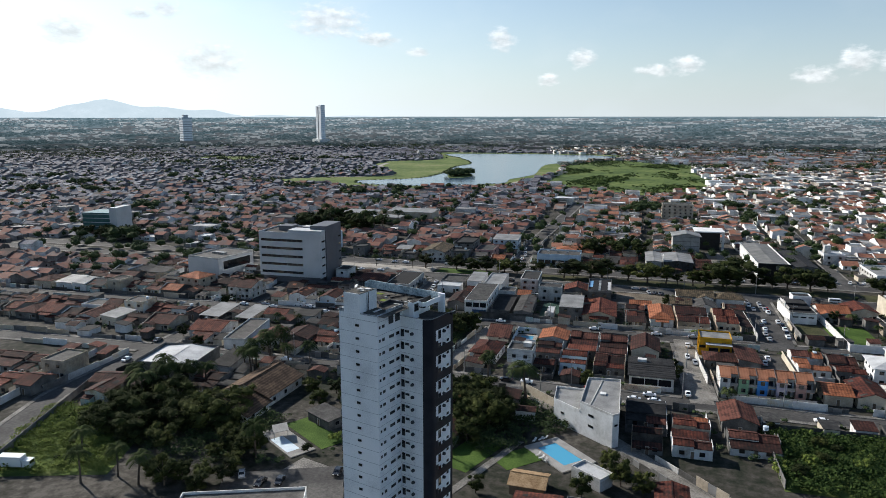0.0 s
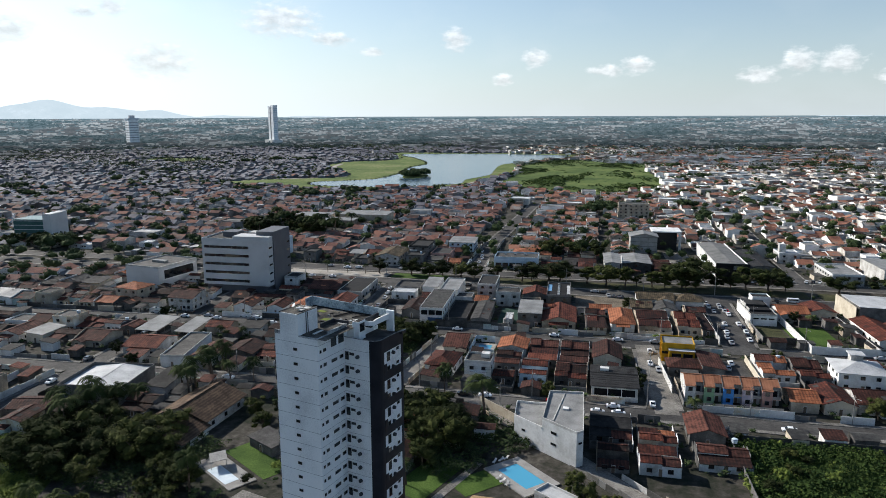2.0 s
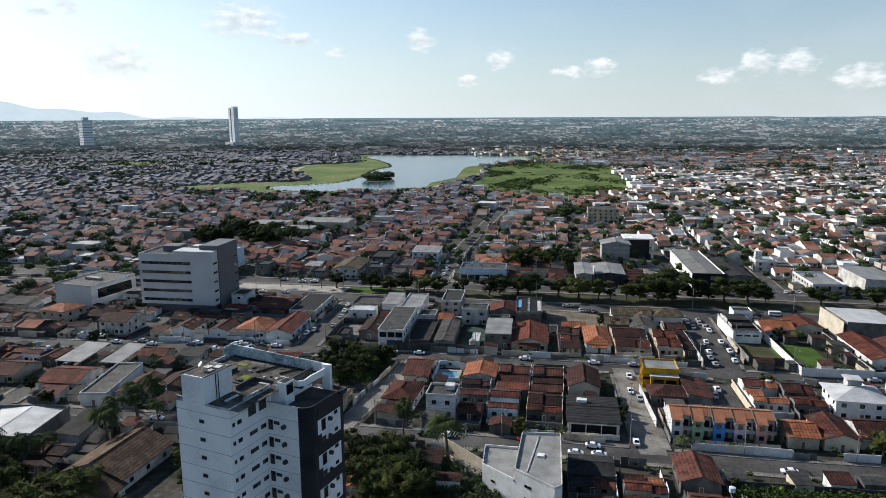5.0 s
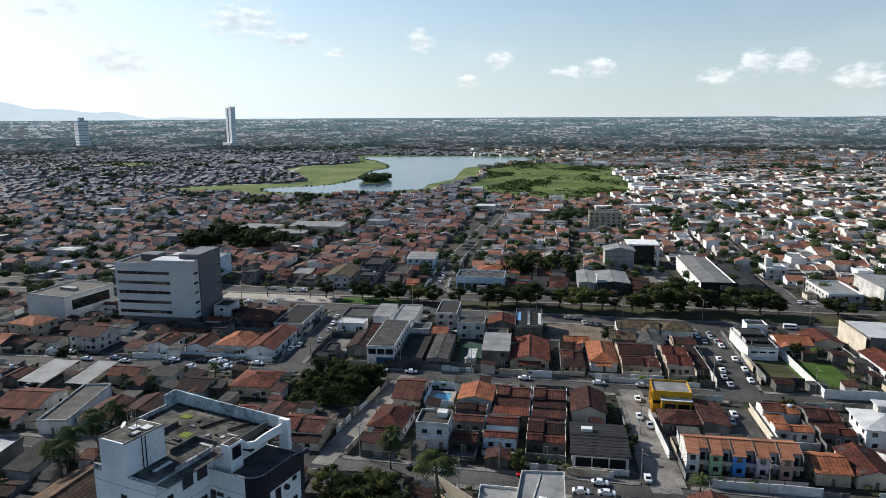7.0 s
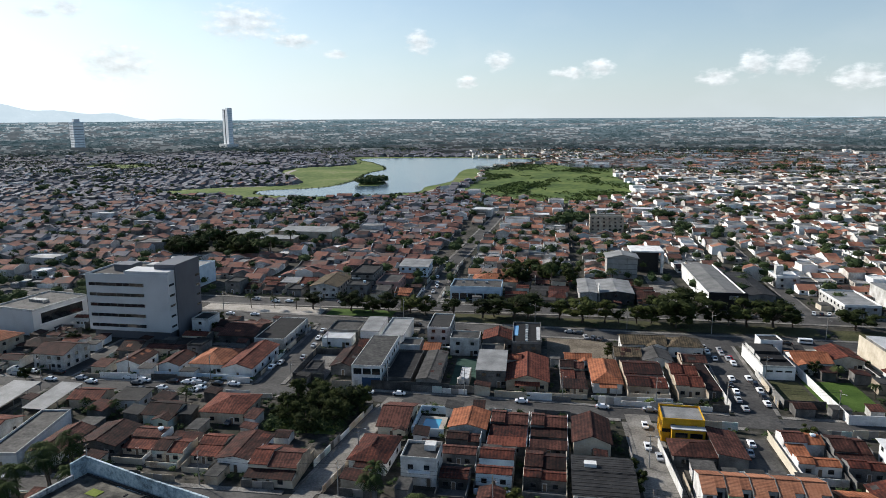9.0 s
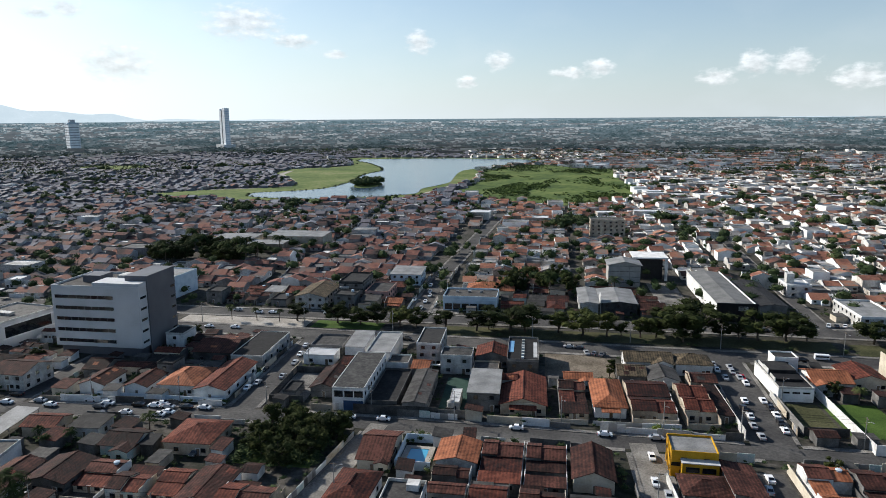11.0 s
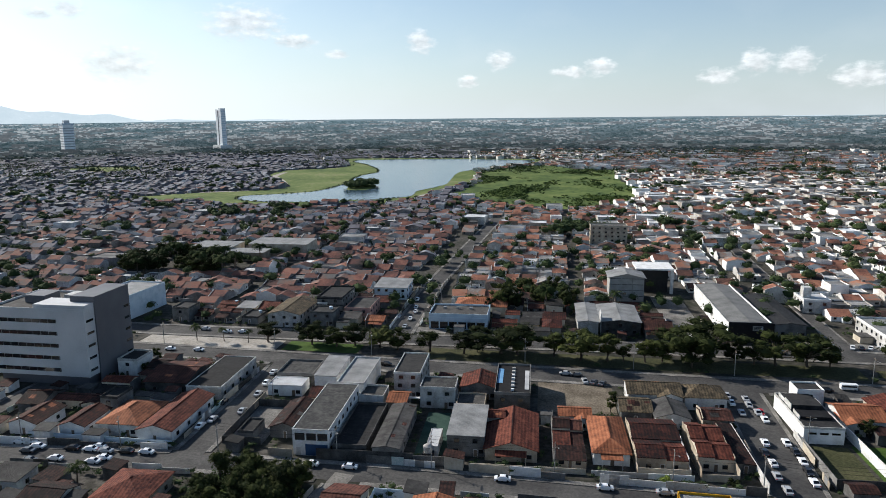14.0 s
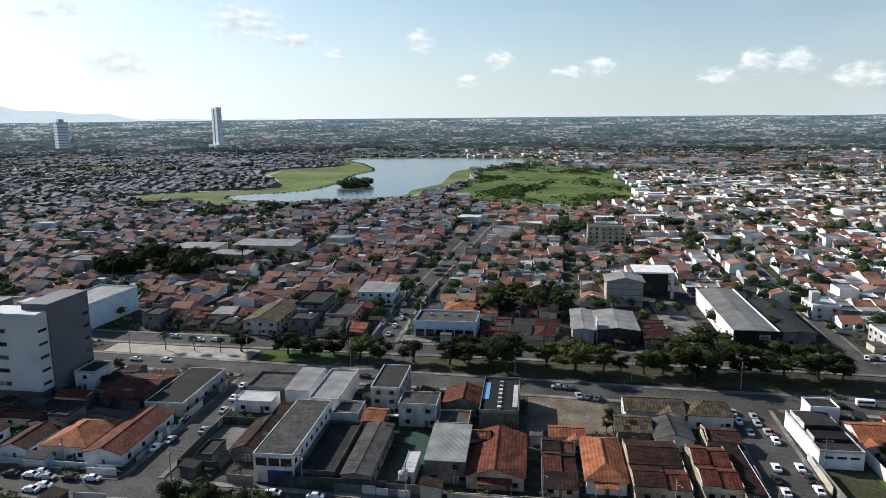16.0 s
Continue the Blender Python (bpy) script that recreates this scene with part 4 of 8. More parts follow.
def compound(x, y, w, d, rot, wall=None, tile=None, other=None, rows=None, h=3.5, pitch=0.28, label="", name="house"):
    """A deep town house under several low roofs, one behind another: g gable, s lean-to, p walled patio, f flat slab."""
    wall, tile = wall or WHITE, tile or CLAY
    other = other or CLAYD
    rng = random.Random(int(x * 13 + y * 29))
    ob = thing(name, x, y, rot, label or "deep %s house under stepped %s roofs" % (WALLNAME.get(wall.name, "painted"), ROOFNAME.get(tile.name, "tiled")), "house", "houses of the quarter")
    take(x, y, w, d, rot)
    rows = rows or rng.choice(("g5s3p2", "s3g4p3", "g4p2g4", "g5s5", "p2g4s4", "f3g4p3"))
    rows = [(rows[i], int(rows[i + 1]) / 10) for i in range(0, len(rows), 2)]
    y1, sides = d / 2, (([], []), ([], []))
    for k, part_of in rows:
        L = d * part_of
        y0 = y1 - L
        cy, hh = (y0 + y1) / 2, h - (0.0 if k == "g" else 0.3) + rng.uniform(-0.35, 0.35)
        cut = rng.uniform(-0.16, 0.16) * w if w > 7.5 and rng.random() < 0.45 else None
        for n, (x0, x1) in enumerate([(-w / 2, w / 2)] if cut is None else [(-w / 2, cut), (cut, w / 2)]):
            t, cw, cx = (tile if rng.random() < 0.65 else other), x1 - x0, (x0 + x1) / 2
            z = hh - 0.45 * n
            if k == "g":
                g, bar, r = roof_geo("gable", cw - 0.5, L, z, pitch, 0.25, "x")
                part("roof", shifted(g, cx, cy), t, ob)
                if bar:
                    part("ridge_cap", shifted(bar, cx, cy), t, ob)
                part("wall", shifted(body_geo("gable", cw - 0.04, L - 0.04, z, r, "x"), cx, cy), wall, ob)
            elif k == "s" and not (n and rng.random() < 0.5):
                part("lean_to_roof", slab([(x0 + 0.02, y0 - 0.3, z - 0.9), (x1 - 0.02, y0 - 0.3, z - 0.9), (x1 - 0.02, y1 - 0.1, z - 0.15), (x0 + 0.02, y1 - 0.1, z - 0.15)], 0.12), t, ob)
                part("wall", box(x0 + 0.05, x1 - 0.05, y0 + 0.1, y1 - 0.05, 0, z - 1.05), wall, ob)
            elif k == "f":
                part("flat_roof", box(x0 + 0.02, x1 - 0.02, y0 - 0.2, y1, z, z + 0.18), rng.choice((SLABR, TAR)), ob)
                part("wall", box(x0 + 0.05, x1 - 0.05, y0 + 0.1, y1 - 0.05, 0, z), wall, ob)
            else:
                part("patio", box(x0 + 0.1, x1 - 0.1, y0, y1, 0.05, 0.12), rng.choice((PAVING, EARTH, SLABR)), ob)
        top = hh + (0.3 if k in "gf" else -1.0)
        for s in (-1, 1):
            a = s * (w / 2 + 0.08)
            box(a - 0.08, a + 0.08, y0, y1, 0, top + rng.uniform(-0.3, 0.3), sides[(s + 1) // 2])
        y1 = y0
    for s in (0, 1):
        part("party_wall", sides[s], rng.choice((WHITE, GREYW, CREAM, GREYW)), ob, "stained party wall")
    if rows[-1][0] == "p":
        part("front_wall", box(-w / 2, w / 2, -d / 2 - 0.16, -d / 2 - 0.001, 0, rng.uniform(1.4, 2.4)), wall, ob)
        yf = -d / 2 + d * rows[-1][1]
    else:
        yf = -d / 2 + (0.1 if rows[-1][0] != "g" else 0.0)
    for q in (-0.27, 0.25):
        part("window", window_mesh(1.3, 1.1), None, ob, "", (q * w, yf - 0.01, 1.0), 0)
    part("door", door_mesh(0.9, 2.1, WOODP), None, ob, "", (0.0, yf - 0.01, 0), 0)
    if rng.random() < 0.1:
        part("water_tank", tank_mesh(), None, ob, "pale blue plastic water tank", (w * 0.3, d / 2 - d * rows[0][1] * 0.5, h + 0.1))
    return ob


def yard_wall(x, y, w, d, rot, h=2.2, t=0.16, mat=None, sides="flbr", label="", gate=0.0):
    """A walled enclosure; each run of wall is a part."""
    mat = mat or WHITE
    ob = thing("boundary_wall", x, y, rot, label or "%s rendered wall round a yard" % WALLNAME.get(mat.name, "plain"), "wall", "yard walls")
    W, D = w / 2, d / 2
    if "f" in sides:
        if gate:
            part("wall", box(-W, -gate / 2, -D - t / 2, -D + t / 2, 0, h), mat, ob)
            part("wall", box(gate / 2, W, -D - t / 2, -D + t / 2, 0, h), mat, ob)
            part("gate", box(-gate / 2 + 0.05, gate / 2 - 0.05, -D - 0.04, -D + 0.04, 0.06, h - 0.1), STEEL, ob, "grey steel gate")
        else:
            part("wall", box(-W, W, -D - t / 2, -D + t / 2, 0, h), mat, ob)
    if "b" in sides:
        part("wall", box(-W, W, D - t / 2, D + t / 2, 0, h), mat, ob)
    if "l" in sides:
        part("wall", box(-W - t / 2, -W + t / 2, -D - t / 2, D + t / 2, 0, h + 0.004), mat, ob)
    if "r" in sides:
        part("wall", box(W - t / 2, W + t / 2, -D - t / 2, D + t / 2, 0, h + 0.004), mat, ob)
    return ob


# ---- the white tower ----
def prism(poly, z0, z1):
    n = len(poly)
    v = [(x, y, z0) for x, y in poly] + [(x, y, z1) for x, y in poly]
    return v, [tuple(reversed(range(n))), tuple(range(n, 2 * n))] + [(i, (i + 1) % n, n + (i + 1) % n, n + i) for i in range(n)]


def tower():
    ob = thing("apartment_tower", -72.9, 119.3, -8.7, "slender white apartment tower with a dark tiled flank and small windows", "tower")
    take(-64, 128, 26, 26, -9)
    H, low, fl = 50.9, 48.5, 2.8               # main roof, wing terrace, storey
    b1, c1, d1, b2, fx = 9.86, 8.03, 17.4, 15.4, 17.2
    part("wall", box(0, b1, 0, d1, 0, H), TOWERW, ob, "plain white shaft")
    part("wall", box(-5.5, 0, 10.5, d1 + 0.6, 0, H), TOWERW, ob, "white rear wing")
    # wing with a rounded, dark tiled corner
    bend = [(b2 + (fx - 0.1 - b2) * math.sin(a), 9.8 - (9.8 - c1) * math.cos(a)) for a in [k * math.pi / 14 for k in range(8)]]
    part("wall", prism([(b1, c1)] + bend + [(fx - 0.1, d1 - 0.2), (b1, d1 - 0.2)], 0, low), TOWERW, ob, "white side shaft")
    skin = bend + [(fx - 0.1, 10.4)]
    v = [(x, y, z) for z in (0, low + 0.75) for x, y in skin] + [(x + 0.1, y - 0.07, z) for z in (0, low + 0.75) for x, y in skin]
    n = len(skin)
    f = []
    for k in range(n - 1):
        f += [(k, k + n, k + n + 1, k + 1), (k + 2 * n, k + 2 * n + 1, k + 3 * n + 1, k + 3 * n), (k + n, k + 3 * n, k + 3 * n + 1, k + n + 1)]
    f += [(0, 2 * n, 3 * n, n), (n - 1, 2 * n - 1, 4 * n - 1, 3 * n - 1)]
    part("cladding", (v, f), TOWERD, ob, "nearly black tiled rounded corner")
    part("cladding", box(fx - 0.098, fx, 16.5, d1 - 0.2, 0, low + 0.7), TOWERD, ob, "nearly black tiled corner")
    part("cladding", box(fx - 0.098, fx + 0.01, 10.4, 16.5, 46.5, low + 0.75), TOWERD, ob, "nearly black tiled band")
    k = 0
    while 42.6 - k * 5.6 > 3:
        z = 42.6 - k * 5.6
        part("cladding", box(fx - 0.098, fx + 0.01, 10.4, 16.5, z - 1.75, z), TOWERD, ob, "nearly black tiled band")
        part("cladding", box(fx - 0.098, fx + 0.012, 10.4, 11.3, z, z + 1.5), TOWERD, ob, "nearly black tiled step")
        k += 1
    for i in range(1, 18):
        z = 49.7 - (i - 1) * fl
        if z < 2:
            break
        part("joint", box(-0.012, b1 + 0.012, -0.02, 0.02, z - 0.035, z + 0.035), TOWERJ, ob)
        part("joint", box(b1 - 0.02, b1 + 0.02, 0.02, c1 - 0.02, z - 0.03, z + 0.03), TOWERJ, ob)
        if z < low:
            part("joint", box(b1 + 0.03, b2 - 0.1, c1 - 0.02, c1 + 0.02, z - 0.03, z + 0.03), TOWERJ, ob)
        zz = z - 1.5
        part("window", window_mesh(0.8, 0.42), None, ob, "", (4.7, 0, zz), 0)
        for s, ww, hh in ((0.7, 0.35, 0.45), (1.9, 0.7, 0.5), (4.7, 1.55, 0.5), (6.9, 1.0, 0.55)):
            if i > 1 or s < 4:
                part("window", window_mesh(ww, hh), None, ob, "", (b1, s, zz + 0.1), 90)
        part("balcony", tube([(0.0, 0.95, zz - 0.9), (0.0, 0.95, zz + 0.15)], [0.85, 0.85], 12), TOWERD, ob, "dark rounded balcony")
        if zz < low - 1:
            part("window", window_mesh(0.7, 1.5), None, ob, "", (b1 + 0.5, c1, zz - 0.5), 0)
            part("window", window_mesh(0.9, 0.4), None, ob, "", (b1 + 1.6, c1, zz + 0.5), 0)
            part("air_conditioner", tube([(b1 + 3.0, c1, zz + 0.35), (b1 + 3.0, c1 - 0.5, zz + 0.35)], [0.38, 0.33], 8), GREYD, ob, "dark round air-conditioner cage")
            part("window", window_mesh(0.9, 1.7), None, ob, "", (fx - 0.1, 11.9, zz - 0.9), 90)
            part("air_conditioner", tube([(fx - 0.1, 13.4, zz + 0.3), (fx + 0.4, 13.4, zz + 0.3)], [0.38, 0.33], 8), GREYD, ob, "dark round air-conditioner cage")
            part("window", window_mesh(0.7, 0.45), None, ob, "", (fx - 0.1, 15.2, zz + 0.4), 90)
    # large top-floor windows in the recess
    for s, hh in ((4.6, 1.6), (6.9, 1.8)):
        part("window", window_mesh(1.5, hh), None, ob, "", (b1, s, H - 2.4), 90)
    # roofs and parapets
    part("roof", box(0.2, b1 + 1.6, 0.2, d1 - 0.2, H + 0.01, H + 0.08), ROOFDIRT, ob, "dark stained flat roof")
    part("roof", box(-5.3, 0.19, 10.7, d1 + 0.3, H + 0.01, H + 0.08), ROOFDIRT, ob, "dark stained flat roof")
    part("roof", box(b1 + 0.01, b1 + 1.6, c1 + 0.9, d1 - 0.3, low + 0.1, H), TOWERW, ob, "white penthouse room")
    part("terrace", prism([(b1 + 0.02, c1 + 0.2)] + [(x - 0.2, y + 0.15) for x, y in bend] + [(fx - 0.3, d1 - 0.4), (b1 + 0.02, d1 - 0.4)], low + 0.01, low + 0.07), TAR, ob, "dark roof terrace")
    g = box(0, 1.3, 0.0, 0.25, H - 0.1, H + 0.7)
    box(5.5, b1, 0.0, 0.25, H - 0.1, H + 0.2, g)
    box(b1 - 0.25, b1, 0.25, 3.0, H - 0.1, H + 0.25, g)
    box(b1 - 0.25, b1, 3.0, c1 + 0.9, H - 0.1, H + 0.72, g)
    box(-5.5, -5.25, 10.5, d1 - 1.2, H - 0.1, H + 0.7, g)
    box(0, 0.25, 5.6, 10.5, H - 0.1, H + 0.7, g)
    part("parapet", g, WEATHERED, ob, "stained white parapet")
    part("parapet", box(b1, b2, c1 - 0.01, c1 + 0.2, low - 0.1, low + 0.7), TOWERW, ob, "white terrace parapet")
    rim = [(b1, c1 - 0.03)] + [(x + 0.1, y - 0.08) for x, y in bend] + [(fx + 0.02, 14.5), (fx + 0.5, 16.2), (fx + 0.5, d1)]
    part("coping", tube([(x, y, low + 0.78) for x, y in rim], [0.07] * len(rim), 6), WEATHERED, ob, "pale curved coping")
    part("ledge", box(fx - 0.05, fx + 0.6, 15.9, d1 + 0.1, low + 0.2, low + 0.72), TOWERD, ob, "dark rear ledge")
    # stair head
    st = part("stair_tower", box(1.3, 5.5, 0.02, 5.7, H, H + 4.1), TOWERW, ob, "white box of the stair head")
    part("roof", box(1.5, 5.3, 0.25, 5.5, H + 4.1, H + 4.16), ROOFDIRT, st, "dark roof of the stair head")
    for xx in (1.22, 5.36):
        part("coping", box(xx, xx + 0.2, 0.0, 5.75, H + 4.08, H + 4.26), GREYW, st)
    for kk in (2.3, 2.8):
        part("pipe", tube([(5.6, kk, H), (5.6, kk, H + 4.0)], [0.06, 0.06], 6), BLACK, st, "dark drain pipe")
    for xx, yy, ww in ((2.6, 3.0, 1.0), (3.9, 3.6, 1.1), (4.1, 1.9, 0.7)):
        part("roof_panel", box(xx, xx + ww, yy, yy + 1.1, H + 4.2, H + 4.32), WHITE, st, "white sheet on the stair head")
    part("antenna_dish", tube([(3.0, 2.4, H + 4.2), (3.0, 2.4, H + 4.9), (2.9, 2.2, H + 5.1)], [0.06, 0.06, 0.45], 10), WHITE, st, "small white dish antenna")
    for xx, hh in ((2.0, 1.9), (2.5, 1.5), (3.4, 2.3)):
        part("antenna", tube([(xx, 3.6, H + 4.16), (xx, 3.6, H + 4.16 + hh)], [0.05, 0.03], 6), STEEL, ob, "thin roof antenna")
    # stained rear screen and pier
    def slanted(x0, y0, x1, y1, z0, z1a, z1b, mat, label, t=0.24):
        q = math.hypot(x1 - x0, y1 - y0)
        nx, ny = -(y1 - y0) / q * t, (x1 - x0) / q * t
        v = [(x0, y0, z0), (x1, y1, z0), (x1 + nx, y1 + ny, z0), (x0 + nx, y0 + ny, z0), (x0, y0, z1a), (x1, y1, z1b), (x1 + nx, y1 + ny, z1b), (x0 + nx, y0 + ny, z1a)]
        return part("screen_wall", (v, [(3, 2, 1, 0), (4, 5, 6, 7), (0, 1, 5, 4), (1, 2, 6, 5), (2, 3, 7, 6), (3, 0, 4, 7)]), mat, ob, label)

    slanted(-5.5, 18.0, 4.8, 17.45, H - 0.3, H + 2.1, H + 1.95, STAINED, "stained blue-white rear screen")
    slanted(4.8, 17.45, 13.6, 17.35, H - 0.3, H + 1.95, H + 1.8, STAINED, "stained blue-white rear screen")
    slanted(-5.7, 16.3, -5.6, 18.2, H - 0.3, H + 1.9, H + 2.1, STAINED, "stained blue-white return of the screen")
    part("screen_wall", box(13.6, 15.1, d1 - 0.5, d1 + 0.1, low, H + 1.8), TOWERW, ob, "white rear pier")
    # raised roof edge: penthouse head, then a curved white band over the open terrace
    part("penthouse", box(b1 + 1.2, 12.5, c1 + 1.0, 11.2, low + 0.07, H + 1.2), TOWERW, ob, "white penthouse room")
    part("roof", box(b1 + 1.35, 12.35, c1 + 1.15, 11.1, H + 1.2, H + 1.25), ROOFDIRT, ob)
    part("window", window_mesh(1.4, 1.5), None, ob, "", (12.5, 10.1, H - 0.7), 90)
    part("canopy", box(b1 + 1.61, 13.8, 11.2, d1 - 0.55, H - 0.25, H + 0.02), TAR, ob, "dark roof slab over the terrace")
    arc = [(12.5, 11.15), (13.3, 11.25), (13.9, 11.9), (14.15, 13.2), (14.2, 15.0), (14.3, 16.9)]
    v, f = [], []
    for k, (x, y) in enumerate(arc):
        dip = 0.35 * math.sin(math.pi * min(1.0, k / 3.0))
        v += [(x, y, H + 0.1 - dip), (x, y, H + 1.2 - dip), (x - 0.22, y + 0.1, H + 1.2 - dip), (x - 0.22, y + 0.1, H + 0.1 - dip)]
        if k:
            b = 4 * k
            f += [(b - 4 + m, b - 4 + (m + 1) % 4, b + (m + 1) % 4, b + m) for m in range(4)]
    part("curved_band", (v, f), TOWERW, ob, "white curved band at the roof edge")
    part("inner_wall", box(11.46, 11.7, 11.2, d1 - 0.3, H, H + 1.0), GREYD, ob, "dark inner parapet")
    # roof furniture
    for xx, yy, ww, dd, hh in ((5.6, 6.2, 0.25, 4.2, 0.8), (1.4, 8.2, 4.2, 0.25, 0.3), (5.85, 10.2, 3.4, 0.25, 0.7), (-0.1, 10.5, 0.25, 2.4, 0.6)):
        part("roof_curb", box(xx, xx + ww, yy, yy + dd, H + 0.05, H + hh), GREYD, ob, "dark stained roof upstand")
    for x0, y0, x1, y1 in ((5.2, 16.9, 3.9, 13.4), (8.8, 16.9, 7.6, 14.0), (-4.9, 17.6, 13.0, 16.95)):
        part("pipe", tube([(x0, y0, H + 0.25), (x1, y1, H + 0.25)], [0.13, 0.13], 6), BLACK, ob, "dark roof pipe")
    for xx, yy, ww, dd in ((7.0, 2.2, 0.5, 2.6), (7.0, 9.6, 1.9, 0.7), (8.2, 13.2, 1.7, 0.2), (5.9, 10.4, 0.9, 0.2), (9.4, 9.9, 0.8, 0.3)):
        part("roof_panel", box(xx, xx + ww, yy, yy + dd, H + 0.09, H + 0.2), WHITE, ob, "loose white roof sheet")
    part("roof_panel", box(-1.6, 0.1, 14.6, 15.8, H + 0.09, H + 0.14), LEAFL, ob, "mossy green roof patch")
    part("roof_panel", box(2.6, 4.2, 10.2, 11.6, H + 0.09, H + 0.13), LEAFL, ob, "mossy green roof patch")
    rng = random.Random(8)
    for k in range(16):
        xx, yy, q = rng.uniform(1.0, 8.4), rng.uniform(6.0, 16.4), rng.uniform(0.2, 0.6)
        part("roof_box", box(xx, xx + q, yy, yy + rng.uniform(0.2, 0.7), H + 0.05, H + rng.uniform(0.12, 0.4)), rng.choice((SLABR, TAR, WEATHERED, CLAYD, FIBRE)), ob, "small roof clutter")
    # low podium beside the entrance
    pod = thing("podium", -96, 113, 28, "low flat-roofed annex with a pale parapet beside the tower", "annex")
    part("wall", box(-14, 14, -7, 5.5, 0, 5), WHITE, pod)
    part("parapet", parapet_geo(28, 12, 5, 0.7), WHITE, pod, "", (0, -0.75, 0))
    part("roof", box(-13.7, 13.7, -6.6, 5.1, 4.98, 5.06), SLABR, pod)
    take(-96, 113, 28, 13, 28)


tower()


# ---- office blocks by the avenue ----
def office():
    c, s = math.cos(radians(7)), math.sin(radians(7))
    ob = thing("office_building", -202.8, 313.9, 7, "six-storey pale grey office block with dark ribbon windows", "office")
    take(-202.8 - 19 * c - 12.5 * s, 313.9 - 19 * s + 12.5 * c, 39, 26, 7, 1.5)
    part("wall", box(-37.5, -0.02, 0, 25, 3.6, 27.4), OFFICE, ob, "pale grey panel facade")
    part("plinth", box(-36, -1.2, 1.2, 24, 0, 3.6), OFFICED, ob, "dark recessed ground floor")
    part("wall", box(-20, -0.02, 0.6, 10, 27.4, 29.4), OFFICE, ob, "raised parapet block")
    part("side_wall", box(-0.02, 0.5, 5.5, 25.2, 0, 31.5), OFFICED, ob, "dark grey flank")
    part("side_wall", box(-9.0, -0.02, 5.5, 25.2, 27.4, 31.5), OFFICED, ob, "dark grey stair block")
    for i in range(5):
        z = 5.2 + i * 4.45
        w = part("window", box(-36.2, -11.0, -0.06, 0.3, z, z + 1.35), GLASS, ob, "dark ribbon window")
        for k in range(9):
            part("mullion", box(-36.2 + k * 3.12, -36.1 + k * 3.12, -0.1, -0.05, z, z + 1.35), STEEL, w)
        part("window", box(0.0, 0.06, 0.9, 4.6, z + 0.2, z + 1.1), GLASS, ob, "dark ribbon window")
        part("window", box(0.5, 0.56, 21.5, 24.4, z + 0.2, z + 1.1), GLASS, ob, "dark ribbon window")
    part("roof", box(-37.1, -0.5, 0.4, 24.6, 27.38, 27.48), SLABR, ob, "pale roof deck")
    part("parapet", parapet_geo(37.4, 24.9, 27.4, 0.8, 0.3), OFFICE, ob, "", (-18.78, 12.5, 0))
    part("plant_room", box(-30, -22, 9, 17, 27.4, 30.2), OFFICED, ob, "dark rooftop plant room")
    part("plant_room", box(-18, -12, 14, 20, 27.4, 29.4), WHITE, ob, "white rooftop plant box")
    for k in range(5):
        part("roof_unit", box(-34 + k * 1.7, -32.8 + k * 1.7, 19, 20.4, 27.4, 28.6), STEEL, ob, "rooftop cooling unit")
    lo = thing("showroom", -264.6, 303.8, -3, "low grey showroom with a wide dark glass front", "office")
    take(-277, 318, 30, 34, -3)
    part("wall", box(-23, 0, 0, 29, 0, 11), OFFICE, lo)
    part("window", box(0.0, 0.07, 4, 26, 4.5, 9.2), GLASS, lo, "wide dark glass front")
    part("frame", box(0.0, 0.16, 2.6, 27.4, 9.2, 9.8), WHITE, lo)
    part("frame", box(0.0, 0.16, 2.6, 27.4, 3.9, 4.5), WHITE, lo)
    part("roof", box(-22.6, -0.4, 0.4, 28.6, 11, 11.08), SLABR, lo)
    part("parapet", parapet_geo(23, 29, 11, 0.7, 0.3), WHITE, lo, "", (-11.5, 14.5, 0))
    for k in range(6):
        part("roof_unit", box(-16 + k * 1.5, -14.9 + k * 1.5, 12, 15, 11.08, 12.3), STEEL, lo, "rooftop cooling unit")
    bl = thing("hall", -259, 399, 4, "pale blue-white hall with a red end panel beyond the avenue", "warehouse")
    take(-253, 399, 26, 34, 4)
    part("wall", box(-11, 9, -17, 17, 0, 11), PALEBLUE, bl)
    part("panel", box(-11.1, -4, -17.1, -17.0, 1, 10), RED, bl, "red end panel")
    part("roof", box(-10.6, 8.6, -16.6, 16.6, 11, 11.1), METALG, bl)
    part("parapet", parapet_geo(20, 34, 11, 0.7), PALEBLUE, bl, "", (-1, 0, 0))


office()

# ---- shops and sheds between the street and the avenue ----
R = 9


def shop():
    ob = house(-107.2, 305.6, 10.4, 34, R, h=7.6, roof="flat", tile=TAR, wins="r", door=False, floors=2, up=0.22, name="shop_building", category="shop", label="long white two-storey shop with a flat grey roof")
    for s in (-3.1, 0.2, 3.4):
        part("window", window_mesh(2.7, 2.0), None, ob, "", (s, -17, 4.6), 0)
    part("shutter", box(-1.6, 4.8, -17.08, -17, 0.1, 3.4), DEEPBLUE, ob, "dark blue roller shutter")
    part("door", door_mesh(1.1, 2.3, WHITE), None, ob, "", (-3.6, -17, 0), 0)


